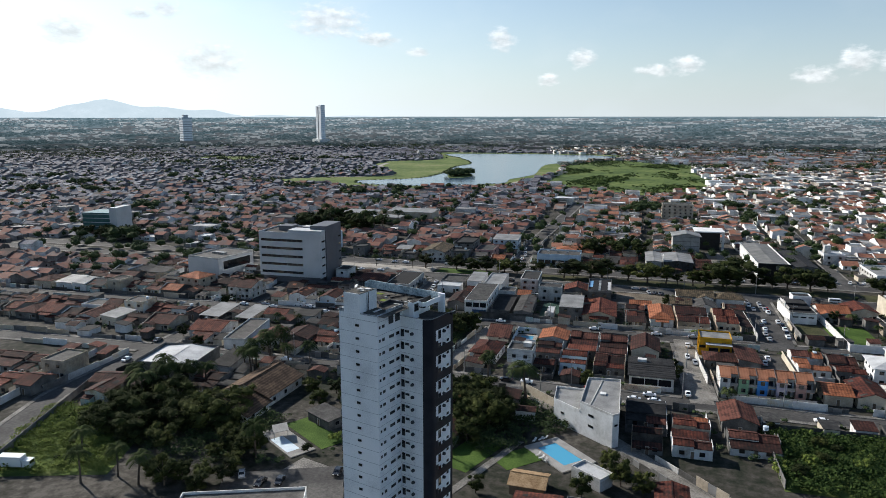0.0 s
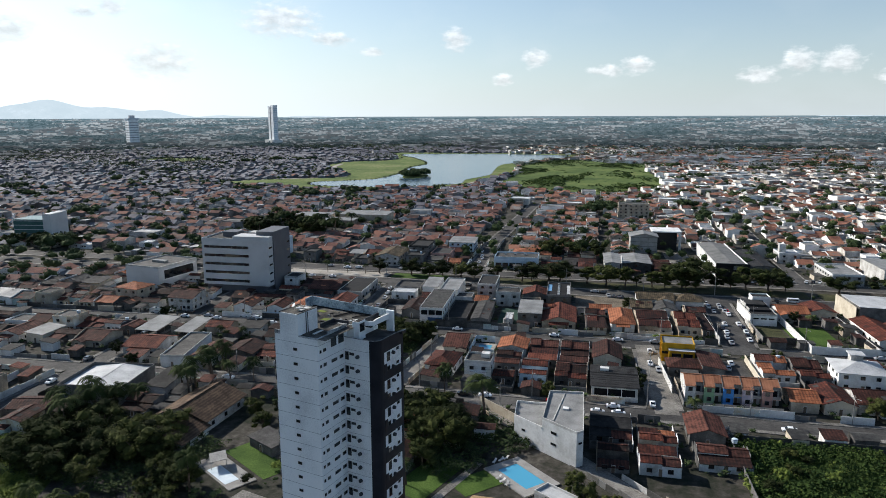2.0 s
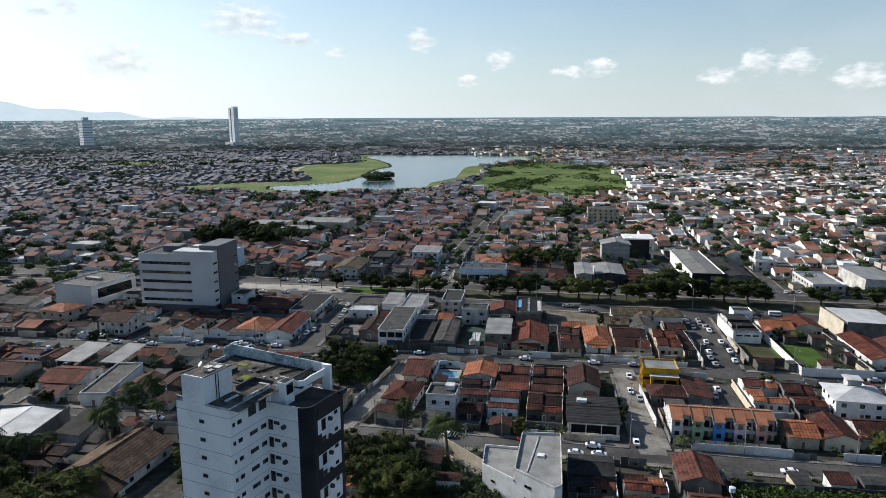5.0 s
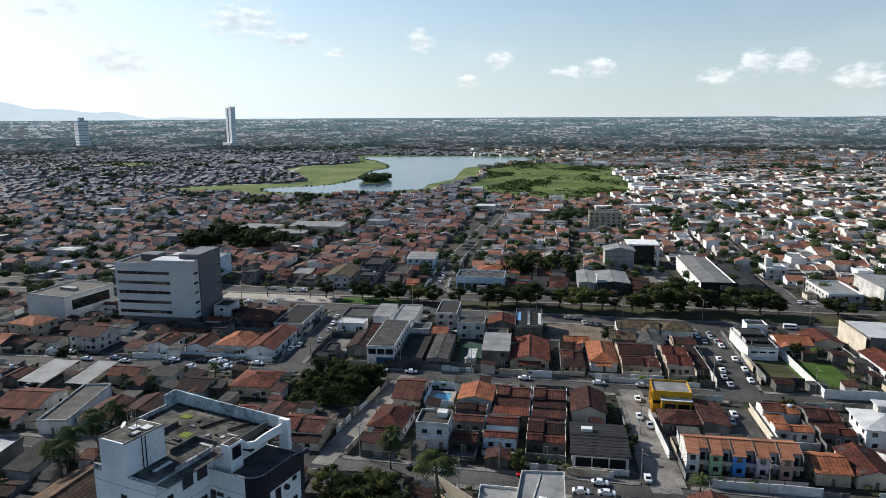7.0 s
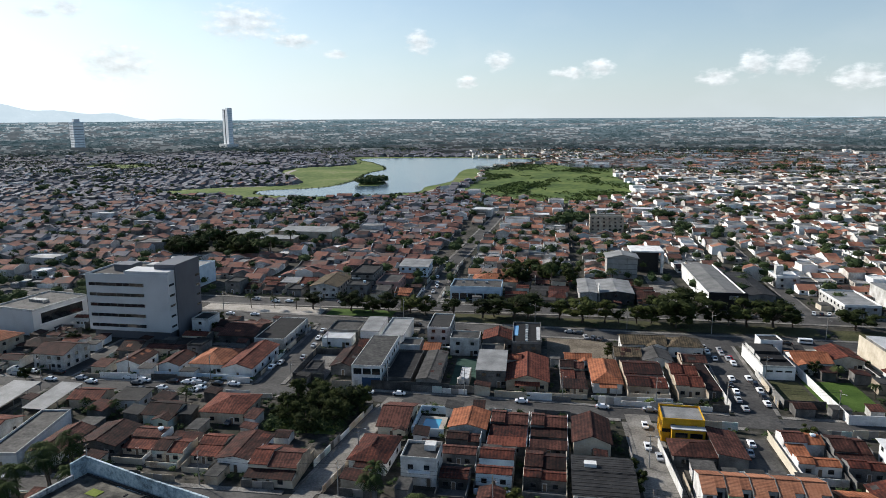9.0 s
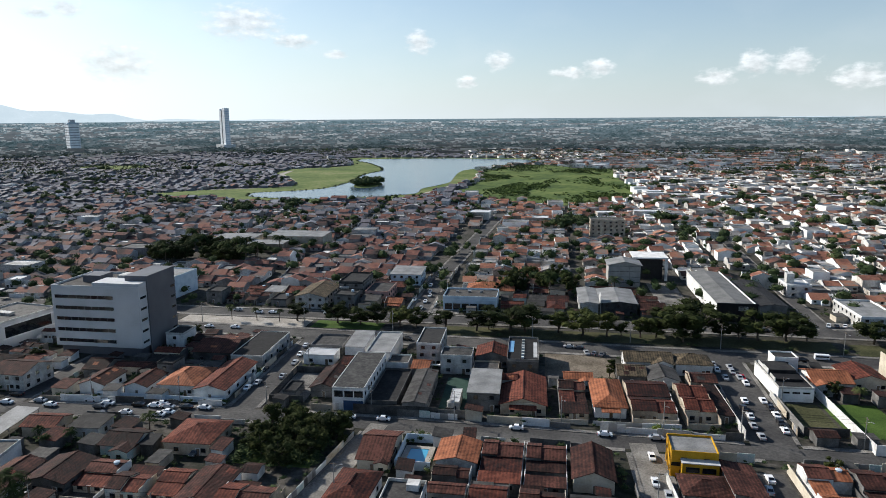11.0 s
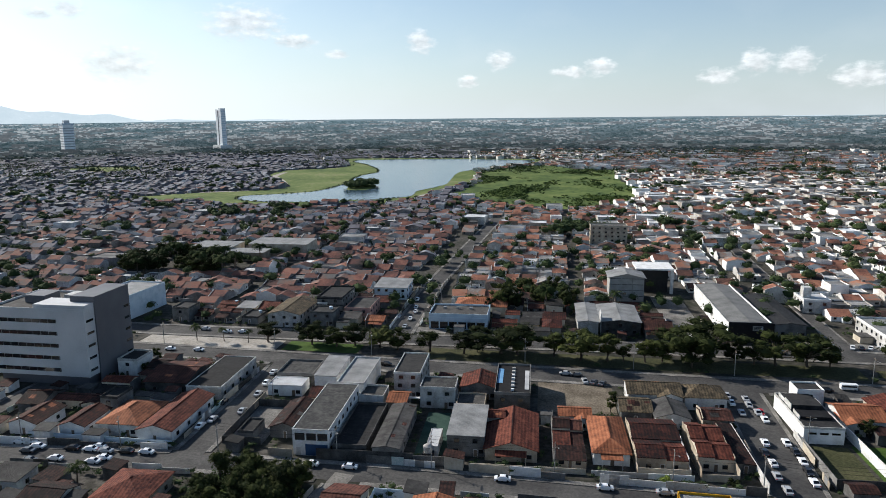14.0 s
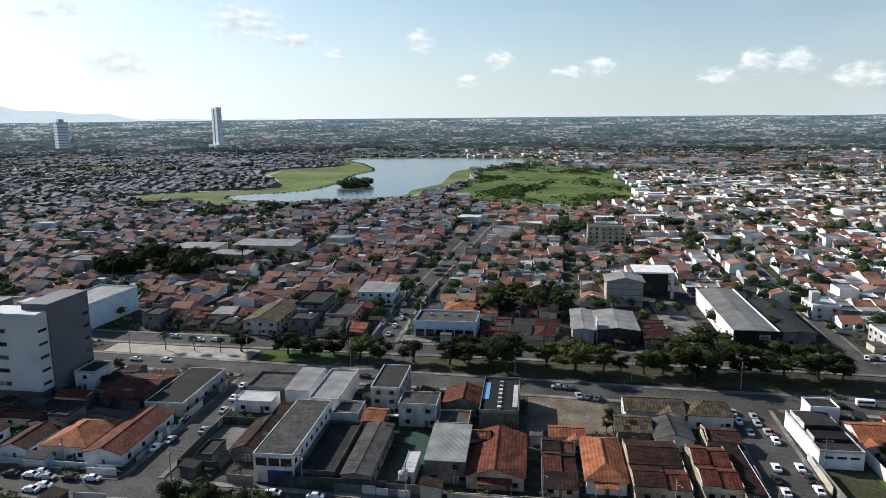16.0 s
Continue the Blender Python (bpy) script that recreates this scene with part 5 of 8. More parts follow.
shop()
# open yard in the shop's shadow, stood in for by a black-topped block
house(-96.2, 305, 9.6, 29, R, h=3.0, roof="flat", wall=GREYW, tile=TARB, wins="", door=False, up=0.9, label="walled yard in shadow, drawn as a low block with a black top", name="shed", category="shed")
house(-85.4, 305, 7.4, 29, R, h=4.2, roof="gable", ridge="y", pitch=0.16, wall=GREYW, tile=FIBRE, wins="r", door=False, over=0.3, name="shed", category="shed", label="narrow grey shed with a weathered fibre-cement roof")
yard_wall(-89, 289.8, 27, 0.4, R, 3.2, mat=GREYW, sides="f", label="stained grey street wall before the sheds")
yard_wall(-72, 292.6, 12, 0.4, R, 2.6, mat=GREYW, sides="f", label="stained grey street wall before a yard")
house(-64.6, 309.5, 10.2, 19.5, R, h=6.0, roof="shed", pitch=0.04, wall=GREYW, tile=METALG, wins="f", floors=2, over=0.2, name="workshop", category="workshop", label="boxy grey workshop with a pale metal roof")
house(-72.6, 302, 3.2, 11, R, h=3.4, roof="flat", wall=WHITE, tile=METALW, wins="", door=False, up=0.2, name="shed", category="shed", label="white lean-to with a pale flat roof", tank=False)
tk = thing("water_tank", -72.5, 295.5, 0, "large white round water tank on a low base", "tank")
part("base", box(-1.4, 1.4, -1.4, 1.4, 0, 2.2), GREYW, tk)
part("tank", tube([(0, 0, 2.2), (0, 0, 4.0), (0, 0, 4.5)], [1.15, 1.3, 0.5], 14), WHITE, tk)
ws = house(-80.6, 333.5, 11.4, 9.5, R, h=6.8, roof="flat", tile=TAR, wins="flr", floors=2, up=0.5, name="office_house", category="building", label="white two-storey building with an outside stair")
part("stair", slab([(-9.2, -5.6, 3.5), (-5.7, -5.6, 3.5), (-5.7, -4.4, 3.5), (-9.2, -4.4, 3.5)], 0.2), WHITE, ws)
for k in range(9):
    part("step", box(-9.2 - 0.28 * k - 0.28, -9.2 - 0.28 * k, -5.6, -4.4, 3.3 - 0.36 * k - 0.18, 3.3 - 0.36 * k), WHITE, ws)
house(-93.6, 344, 9.0, 20, R, h=8.6, roof="flat", wall=WHITE, tile=TARB, wins="fr", floors=3, up=0.5, name="office_house", category="building", label="white three-storey building with a black flat roof")
house(-122.4, 341, 7.8, 18, R, h=5.6, roof="shed", pitch=0.05, wall=WHITE, tile=METALG, wins="f", over=0.2, name="shed", category="shed", label="white shed with a pale grey metal roof")
house(-111.0, 338.5, 9.2, 25, R, h=6.3, roof="flat", wall=WHITE, tile=METALG, wins="f", up=0.55, door=False, name="hall", category="shed", label="hall with a pale grey roof inside a white parapet")
house(-133.4, 329, 12.0, 8, R, h=3.6, roof="flat", wall=WHITE, tile=METALW, wins="f", up=0.3, name="shop_building", category="shop", label="low white corner shop with a pale roof")
house(-136, 343, 13.0, 14, R, h=3.2, roof="flat", wall=GREYW, tile=TAR, wins="", door=False, up=0.8, name="shed", category="shed", label="low dark flat-roofed yard shed")
house(-101, 327, 8, 9, R, h=4.2, roof="flat", wall=WHITE, tile=TAR, wins="r", door=False, name="shed", category="shed", label="low dark flat-roofed shed")
house(-118.8, 306, 8.4, 19, R, h=3.4, roof="gable", ridge="y", tile=CLAYD, wall=GREYW)
house(-116.8, 324.5, 9, 9, R, h=3.4, roof="gable", tile=CLAY, wall=CREAM)
yard_wall(-129.3, 303, 11.6, 27, R, 2.4, mat=GREYW, sides="flb", label="dark stained wall round a corner yard")
house(-128, 296.5, 4.5, 9, R, h=2.6, roof="flat", wall=GREYW, tile=TAR, wins="", door=False, name="shed", category="shed")
house(-69.6, 345, 12, 12, R, h=4.2, roof="gable", ridge="y", tile=CLAY, wall=GREYW)
house(-69, 330.5, 9, 9, R, h=3.4, roof="flat", tile=SLABR, wall=CREAM)
s8 = house(-57.8, 343, 11.2, 26, R, h=6.8, roof="flat", wall=GREYW, tile=TARB, wins="f", floors=2, up=0.7, name="workshop", category="workshop", label="grey building with a dark roof and white vents")
for k in range(7):
    part("vent", box(-0.6, 0.5, -10.5 + k * 3.2, -9.6 + k * 3.2, 6.8, 7.5), WHITE, s8, "white roof vent")
part("roof_panel", box(-5.2, -3.4, -4, 9, 6.85, 6.98), surface("blue_panel", [(0.1, 0.24, 0.42), (0.16, 0.32, 0.5)], 0.4, 3, 0.4, 0.1, spread="none"), s8, "pale blue roof panel")
part("roof_panel", box(3.8, 5.2, -9, 8, 6.85, 6.98), METALW, s8, "white roof panel")

# ---- houses along the upper side of the street ----
house(-52.3, 312, 14.2, 24, R, h=3.5, roof="gable", ridge="y", pitch=0.3, tile=CLAY, wall=CREAM, lean=True)
house(-58.5, 318.5, 5, 5, R, h=5.2, roof="gable", tile=CLAY, wall=WHITE, pitch=0.3, wins="f", door=False)
compound(-36.4, 312.8, 8.6, 24, R, CREAM, CLAYD, CLAY, "g3s4s3", 3.6)
house(-36.4, 329.8, 9.2, 6.4, R, h=3.6, roof="gable", pitch=0.3, tile=CLAYO, wall=WHITE, wins="", door=False)
house(-25.8, 316.5, 9.6, 23, R, h=3.7, roof="hip", pitch=0.42, tile=CLAYO, wall=WHITE, label="low white house with a bright orange hipped roof", lean=True)
compound(-12.6, 315.5, 13.2, 26, R, CREAM, CLAY, CLAY, "g5g4p1", 3.9, 0.22)
compound(1.3, 316.2, 9.2, 25, R, CREAM, CLAY, CLAYD, "g4g4p2", 4.4, 0.3)
house(8.3, 322, 4.4, 24, R, h=2.6, roof="shed", ridge="y", pitch=0.1, tile=CLAYD, wall=GREYW)
house(-13.6, 353, 16.5, 11, R, h=4.6, roof="gable", pitch=0.34, tile=MOSSY, wall=WHITE, label="old white house with a mossy brown tiled roof")
house(2.0, 354.5, 12.8, 10.5, R, h=4.4, roof="hip", pitch=0.4, tile=MOSSY, wall=WHITE, label="old white house with a mossy hipped roof")
house(-19, 340, 9, 11, R, h=3.6, roof="gable", pitch=0.3, tile=MOSSY, wall=GREYW)
house(-8.5, 338.5, 10, 12, R, h=3.6, roof="gable", ridge="y", pitch=0.3, tile=FIBRE, wall=WHITE)
yard_wall(-45, 296.2, 30, 0.3, R, 1.6, mat=CREAM, sides="f", label="low cream street wall with a gate", gate=3)
yard_wall(-16, 300.4, 26, 0.3, R, 1.6, mat=WHITE, sides="f", label="low white street wall with a gate", gate=3)
yard_wall(11.4, 318, 0.3, 36, R, 3.0, mat=WHITE, sides="l", label="white flank wall along the side street")

# ---- right of the side street ----
dr = house(31.2, 346, 11, 25, R, h=4.7, roof="flat", wall=WHITE, tile=TARB, wins="", floors=1, up=0.45, door=False, name="office_house", category="building", label="white walled building with stepped dark flat roofs")
for k in range(3):
    part("window", window_mesh(2.2, 0.5), None, dr, "", (-3.2 + 3.2 * k, -12.5, 2.9), 0)
for yy, hh in ((-4.0, 0.9), (3.0, 1.5), (8.5, 1.0)):
    part("roof_slab", box(-4.6, 4.2, yy - 2.6, yy + 2.4, 4.7, 4.7 + hh), TARB, dr, "raised dark roof slab")
    part("roof_edge", box(-4.8, -4.6, yy - 2.7, yy + 2.5, 4.7, 4.95 + hh), WHITE, dr)
house(33.6, 361, 8, 7, R, h=6.6, roof="flat", wall=WHITE, tile=TAR, wins="fr", floors=2, door=False, name="office_house", category="building")
yard_wall(35, 320, 12.6, 23, R, 2.8, mat=GREYW, sides="fl", label="bare concrete wall round a yard")
yard_wall(55.2, 324, 24, 46, R, 3.2, mat=WHITE, sides="flr", label="long white wall round a lawn")
house(45.5, 351, 12.5, 13, R, h=3.8, roof="gable", pitch=0.3, tile=CLAYO, wall=WHITE)
house(57.5, 357, 12, 14, R, h=3.8, roof="gable", ridge="y", pitch=0.3, tile=CLAY, wall=CREAM)
house(80, 357.5, 20, 22, R, h=8.2, roof="shed", ridge="y", pitch=0.03, wall=GREYW, tile=METALW, wins="", door=False, over=0.2, name="warehouse", category="warehouse", label="broad warehouse with a white metal roof")
yard_wall(68.7, 357, 0.3, 24, R, 8.6, mat=CREAM, sides="l", label="tall blank cream party wall")
house(75.5, 329, 10.5, 30, R, h=3.8, roof="gable", ridge="y", pitch=0.3, tile=CLAY, wall=WHITE)
house(88, 325, 11, 32, R, h=3.8, roof="gable", ridge="y", pitch=0.3, tile=CLAYD, wall=WHITE)

# ---- below the street, right: yellow shop, town houses, villa ----
yl = house(-2.0, 278.4, 11.5, 10, 6, h=6.8, roof="flat", wall=YELLOW, tile=METALG, wins="fl", floors=2, up=0.6, name="shop_building", category="shop", label="bright yellow two-storey corner shop with a grey roof")
part("front_volume", box(-3.4, 5.6, -7.4, -5.01, 0, 5.2), YELLOW, yl, "yellow projecting front")
part("front_roof", box(-3.6, 5.8, -7.6, -5.0, 5.2, 5.4), METALW, yl, "pale roof of the front volume")
part("window", window_mesh(3.2, 1.3), None, yl, "", (-0.8, -7.4, 2.9), 0)
part("window", window_mesh(3.2, 1.3), None, yl, "", (3.2, -7.4, 2.9), 0)
part("sign", box(-5.76, -3.5, -5.12, -5.0, 3.2, 4.2), BLACK, yl, "dark sign board")
for k in range(4):
    part("fin", box(-5.95, -5.75, -4.6 + k * 2.6, -4.3 + k * 2.6, 0, 7.9), YELLOW, yl, "yellow facade fin")
yard_wall(-5.4, 256, 0.3, 28, 11, 2.6, mat=WHITE, sides="l", label="white side wall along the street")
house(0.6, 264.2, 11.5, 9.5, 8, h=3.4, roof="hip", pitch=0.3, tile=CLAYD, wall=GREYW)
house(9.4, 268, 7.5, 16, 8, h=3.6, roof="shed", ridge="y", pitch=0.18, tile=CLAYD, wall=GREYW, wins="")
compound(30.6, 270, 10.5, 23, 8, WHITE, CLAYO, CLAYD, "g3s3g2p2", 3.7)
compound(41.8, 270.5, 9.5, 24, 8, GREYW, CLAYD, CLAY, "g4s2g2p2", 3.8)
vi = house(56.0, 270, 14.5, 13.5, 4, h=6.4, roof="hip", pitch=0.26, tile=METALW, wall=WHITE, floors=2, over=0.9, name="villa", category="house", label="white two-storey villa with a white hipped roof")
part("roof_turret", box(-1.5, 2.2, 2.5, 6.2, 7.0, 9.6), WHITE, vi)
part("roof", slab([(-2.1, 1.9, 9.9), (2.8, 1.9, 9.9), (2.8, 6.8, 9.9), (-2.1, 6.8, 9.9)], 0.3), METALW, vi)
yard_wall(17, 256.8, 16, 0.3, 8, 2.4, mat=PALEBLUE, sides="f", label="pale blue wall closing a car park")
yard_wall(24, 270, 0.3, 26, 8, 2.6, mat=CREAM, sides="l", label="cream wall beside a car park")


def town_house(x, y, rot, wall, colour):
    w, d, h = 5.7, 9.5, 5.9
    ob = thing("town_house", x, y, rot, "narrow %s two-storey terraced house with an orange tiled roof" % colour, "house", "row of town houses")
    take(x, y, w, d, rot, 0.1)
    cut = 1.5                                  # the balcony side stands back under its own eave
    part("wall", shifted(body_geo("gable", w - 0.02, d - cut, h, 0.23 * d / 2, "x"), 0, cut / 2), WHITE, ob)
    part("facade", box(-w / 2 + 0.04, 0.3, -d / 2 - 0.9, -d / 2 + cut, 0, h - 0.38), wall, ob, "%s painted front bay" % colour)
    top, k, e0 = h + 0.32 * d / 2 + 0.12, 0.32, -d / 2 - 1.2
    part("roof", slab([(-w / 2, e0, top + k * e0), (0.45, e0, top + k * e0), (0.45, 0, top), (-w / 2, 0, top)], 0.14), CLAYO2, ob, "orange-brown clay tile roof")
    e1 = -d / 2 + cut - 0.5
    part("roof", slab([(0.45, e1, top + k * e1), (w / 2, e1, top + k * e1), (w / 2, 0, top), (0.45, 0, top)], 0.14), CLAYO2, ob, "orange-brown clay tile roof")
    part("roof", slab([(-w / 2, 0, top), (w / 2, 0, top), (w / 2, d / 2 + 0.4, top - k * (d / 2 + 0.4)), (-w / 2, d / 2 + 0.4, top - k * (d / 2 + 0.4))], 0.14), CLAYO2, ob, "orange-brown clay tile roof")
    part("ridge_cap", box(-w / 2, w / 2, -0.18, 0.18, top - 0.02, top + 0.12), CLAYO2, ob)
    e, up = d / 2 + 0.42, h + 0.32 * d / 2 + 0.32
    pv = [(w / 2 - 0.1, -e, 3.0), (w / 2 - 0.1, e, 3.0), (w / 2 - 0.1, e, h + 0.18), (w / 2 - 0.1, 0, up), (w / 2 - 0.1, -e, h + 0.18)]
    pv += [(px + 0.17, py, pz) for px, py, pz in pv]
    part("party_wall", (pv, [(4, 3, 2, 1, 0), (5, 6, 7, 8, 9), (0, 1, 6, 5), (1, 2, 7, 6), (2, 3, 8, 7), (3, 4, 9, 8), (4, 0, 5, 9)]), GREYW, ob, "stained party wall between the roofs")
    for z in (1.0, 3.9):
        part("window", window_mesh(1.2, 1.2), None, ob, "", (-1.25, -d / 2 - 0.9, z), 0)
    bal = part("balcony", box(0.32, w / 2 - 0.15, -d / 2 - 0.9, -d / 2 + cut, 2.75, 2.95), wall, ob, "small balcony")
    part("railing", box(0.32, w / 2 - 0.15, -d / 2 - 0.9, -d / 2 - 0.84, 2.95, 3.85), STEEL, bal, "dark metal railing")
    part("door", door_mesh(0.9, 2.1, WOODP), None, ob, "", (1.5, -d / 2 + cut, 0), 0)
    part("window", window_mesh(1.2, 1.9), None, ob, "", (1.5, -d / 2 + cut, 3.0), 0)
    part("front_wall", box(-w / 2, w / 2 - 0.2, -d / 2 - 5.2, -d / 2 - 5.05, 0, 1.0), WHITE, ob, "low white garden wall")
    part("railing", box(-w / 2, w / 2 - 0.2, -d / 2 - 5.15, -d / 2 - 5.1, 1.0, 1.9), STEEL, ob, "metal garden railing")
    return ob


CLAYO2 = surface("terrace_clay_tile", [(0.16, 0.07, 0.042), (0.27, 0.115, 0.065), (0.34, 0.155, 0.09)], 0.35, 2.6, 0.9, 0.5, wave=("X", 1.3))
for i, (m, cname) in enumerate(((WHITE, "white"), (GREENP, "green"), (BLUEP, "blue"), (LILAC, "lilac"), (PINK, "pink"))):
    town_house(3.2 + 5.68 * i, 242.2 + 0.72 * i, 7.2, m, cname)
house(35.5, 244.5, 8, 11, 7, h=3.6, roof="gable", tile=CLAYO, wall=CREAM, pitch=0.3)
house(45, 247.5, 9, 15, 7, h=3.6, roof="gable", ridge="y", tile=CLAY, wall=CREAM)
house(55.5, 250, 10, 13, 7, h=3.6, roof="gable", tile=CLAYD, wall=WHITE)

# ---- middle block: pool house, close rows of tiled roofs ----
def pool(x, y, w, d, rot, deck, name, lab, shape=None):
    ob = thing(name, x, y, rot, lab, "pool")
    take(x, y, w + 2 * deck, d + 2 * deck, rot, 0.2)
    g = box(-w / 2 - deck, w / 2 + deck, -d / 2 - deck, -d / 2, 0.05, 0.4)
    box(-w / 2 - deck, w / 2 + deck, d / 2, d / 2 + deck, 0.05, 0.4, g)
    box(-w / 2 - deck, -w / 2, -d / 2, d / 2, 0.05, 0.4, g)
    box(w / 2, w / 2 + deck, -d / 2, d / 2, 0.05, 0.4, g)
    part("deck", g, CONC if deck > 2 else PLAZA, ob, "pale pool deck")
    part("basin", box(-w / 2, w / 2, -d / 2, d / 2, 0.06, 0.1), POOLT, ob, "blue tiled basin")
    part("water", slab([(-w / 2, -d / 2, 0.28), (w / 2, -d / 2, 0.28), (w / 2, d / 2, 0.28), (-w / 2, d / 2, 0.28)], 0.05), POOLW, ob, "clear turquoise water")
    return ob


pool(-73.6, 264.8, 5.2, 9.5, 7, 1.6, "swimming_pool", "small blue swimming pool on a pale deck")
yard_wall(-73.6, 266, 9.6, 16, 7, 2.6, mat=PALEBLUE, sides="flb", label="pale blue-white wall round a pool")
house(-61.6, 264.5, 10.5, 12, 7, h=4.0, roof="gable", ridge="y", pitch=0.24, tile=CLAYO, wall=WHITE)
compound(-60.0, 248.5, 9.4, 16, 7, GREYW, CLAYD, CLAY, "g3p2g3p2", 3.5)
compound(-49.6, 263, 10.8, 20, 7, GREYW, CLAY, CLAYD, "g4s3p1s2", 4.0)
compound(-38.2, 264.5, 10.4, 20, 7, GREYW, CLAYD, CLAY, "g4s2p2s2", 3.8)
house(-26.6, 267, 10.0, 16, 7, h=3.8, roof="gable", ridge="y", pitch=0.4, tile=CLAYD, wall=CREAM)
house(-83.4, 263, 8.5, 17, 7, h=3.5, roof="gable", pitch=0.3, tile=CLAYD, wall=CREAM)
house(-81.8, 240.5, 10, 15, 4, h=3.8, roof="hip", pitch=0.35, tile=CLAY, wall=WHITE, lean=True)
wm = house(-67.0, 235.6, 9.2, 9.2, 7, h=7.0, roof="flat", wall=WHITE, tile=SLABR, floors=2, up=0.8, tank=True, name="villa", category="house", label="white cubic two-storey house with a roof terrace")
part("balcony", box(-2.6, 3.0, -6.0, -4.6, 3.2, 4.2), WHITE, wm)
part("roof_shed", box(0.5, 3.4, 0.6, 3.4, 7.0, 8.6), WHITE, wm)
compound(-48.8, 241.5, 9.2, 20, 7, PALEBLUE, CLAYD, CLAY, "f1g3p2g2p2", 3.5)
compound(-36.2, 243, 10.6, 21, 7, GREYW, CLAYD, CLAY, "s1g4p1g2p2", 3.5)
compound(-57.5, 231.5, 7.4, 11, 7, GREYW, CLAY, CLAYD, "g5p5", 3.2)
dk = house(-21.6, 241.5, 14.6, 19, 7, h=3.8, roof="gable", ridge="x", pitch=0.1, tile=FIBRED, wall=WHITE, wins="r", door=False, label="broad low house under a nearly black corrugated roof")
for k in range(13):
    part("roof_rib", box(-7.7, 7.7, -9.6 + 1.5 * k, -9.45 + 1.5 * k, 4.86 - 0.1 * abs(-9.5 + 1.5 * k), 4.98 - 0.1 * abs(-9.5 + 1.5 * k)), FIBRE, dk)
# the porch is not hollow: a black sheet paints its inner shade
part("porch", box(-6.6, 6.6, -9.56, -9.5, 0.2, 3.0), TARB, dk, "black sheet for the shade inside the porch")
for k in range(4):
    part("post", box(-6.7 + 4.4 * k, -6.45 + 4.4 * k, -9.8, -9.56, 0, 3.4), WHITE, dk)
part("roof_box", box(-4.6, -1.6, 2.2, 4.2, 4.2, 5.6), WHITE, dk, "white roof outlet")
part("railing", box(-7.2, 7.2, -12.4, -12.3, 0.1, 1.8), WHITE, dk, "white front railing")

# ---- corner house with slanting white walls, pool terrace ----
def corner_house():
    """Two white volumes whose front follows the slanting lane."""
    ob = thing("corner_house", -35, 195, 0, "large white-walled corner building with split light grey roofs", "house")
    take(-35, 197, 24, 26, 4)
    for poly, h in (([(-9.6, -1.4), (-0.6, -6.9), (-2.2, 9.6), (-11.2, 8.6)], 6.6), ([(-0.6, -6.9), (9.6, -13.0), (11.1, -11.2), (7.6, 14.6), (-2.2, 12.6)], 9.4)):
        w = part("wall", prism(poly, 0, h), WHITE, ob)
        c = (sum(p[0] for p in poly) / len(poly), sum(p[1] for p in poly) / len(poly))
        small = [(c[0] + (x - c[0]) * 0.95, c[1] + (y - c[1]) * 0.95) for x, y in poly]
        part("roof", prism(small, h + 0.01, h + 0.08), METALG, w, "light grey metal roof")
        for (ax, ay), (bx, by) in zip(poly, poly[1:] + poly[:1]):
            q = math.hypot(bx - ax, by - ay)
            nx, ny = -(by - ay) / q * 0.22, (bx - ax) / q * 0.22
            part("parapet", prism([(ax, ay), (bx, by), (bx + nx, by + ny), (ax + nx, ay + ny)], h, h + 0.65), WHITE, w)
    d = math.degrees(math.atan2(-6.1, 10.2))
    for t, z in ((0.35, 6.6), (0.35, 3.4)):
        part("window", window_mesh(1.8, 0.6), None, ob, "", (-0.6 + 10.2 * t, -6.9 - 6.1 * t, z), d)
    part("window", window_mesh(1.0, 0.5), None, ob, "", (10.4, -12.1, 6.4), 50)
    part("window", window_mesh(1.2, 0.5), None, ob, "", (-6.5, -3.3, 3.6), d)
    part("roof_ridge", box(2.2, 2.5, -7, 12.5, 9.49, 9.7), WHITE, ob)
    part("roof_hatch", box(3.5, 5.2, 1.0, 2.6, 9.49, 9.9), WHITE, ob)


corner_house()
yard_wall(-53, 208, 18, 0.3, -36, 3.0, mat=CREAM, sides="f", label="weathered cream wall along the lane")
pt = pool(-37.8, 173.0, 11.5, 6.2, -38, 2.6, "swimming_pool", "large turquoise swimming pool on a white terrace")
def lounger(x, y, rot):
    ob = thing("sun_lounger", x, y, rot, "white plastic sun lounger on the pool deck", "lounger", "loungers by the pool", z=0.4)
    part("seat", box(-0.3, 0.3, -0.9, 0.4, 0.3, 0.38), WHITE, ob)
    part("backrest", slab([(-0.3, 0.4, 0.38), (0.3, 0.4, 0.38), (0.3, 0.95, 0.8), (-0.3, 0.95, 0.8)], 0.06), WHITE, ob)
    for sx in (-0.25, 0.25):
        for sy in (-0.8, 0.35):
            part("leg", box(sx - 0.03, sx + 0.03, sy - 0.03, sy + 0.03, 0, 0.3), WHITE, ob)
    return ob


for lx, ly in ((-44.6, 179.0), (-43.6, 180.2), (-46.0, 177.6), (-42.9, 169.8), (-41.6, 168.6), (-40.2, 167.6)):
    lounger(lx, ly, RNG.uniform(-40, 40))
house(-40.6, 152.8, 8.4, 7.2, 5, h=2.7, roof="gable", pitch=0.34, tile=THATCH, wall=WOODP, wins="", door=False, name="pavilion", category="pavilion", label="small open pavilion with a straw thatched roof")
house(-27, 162, 9, 5, -28, h=3.0, roof="flat", tile=METALW, wall=WHITE, wins="f", name="pool_house", category="shed", label="low white pool house beside the terrace")

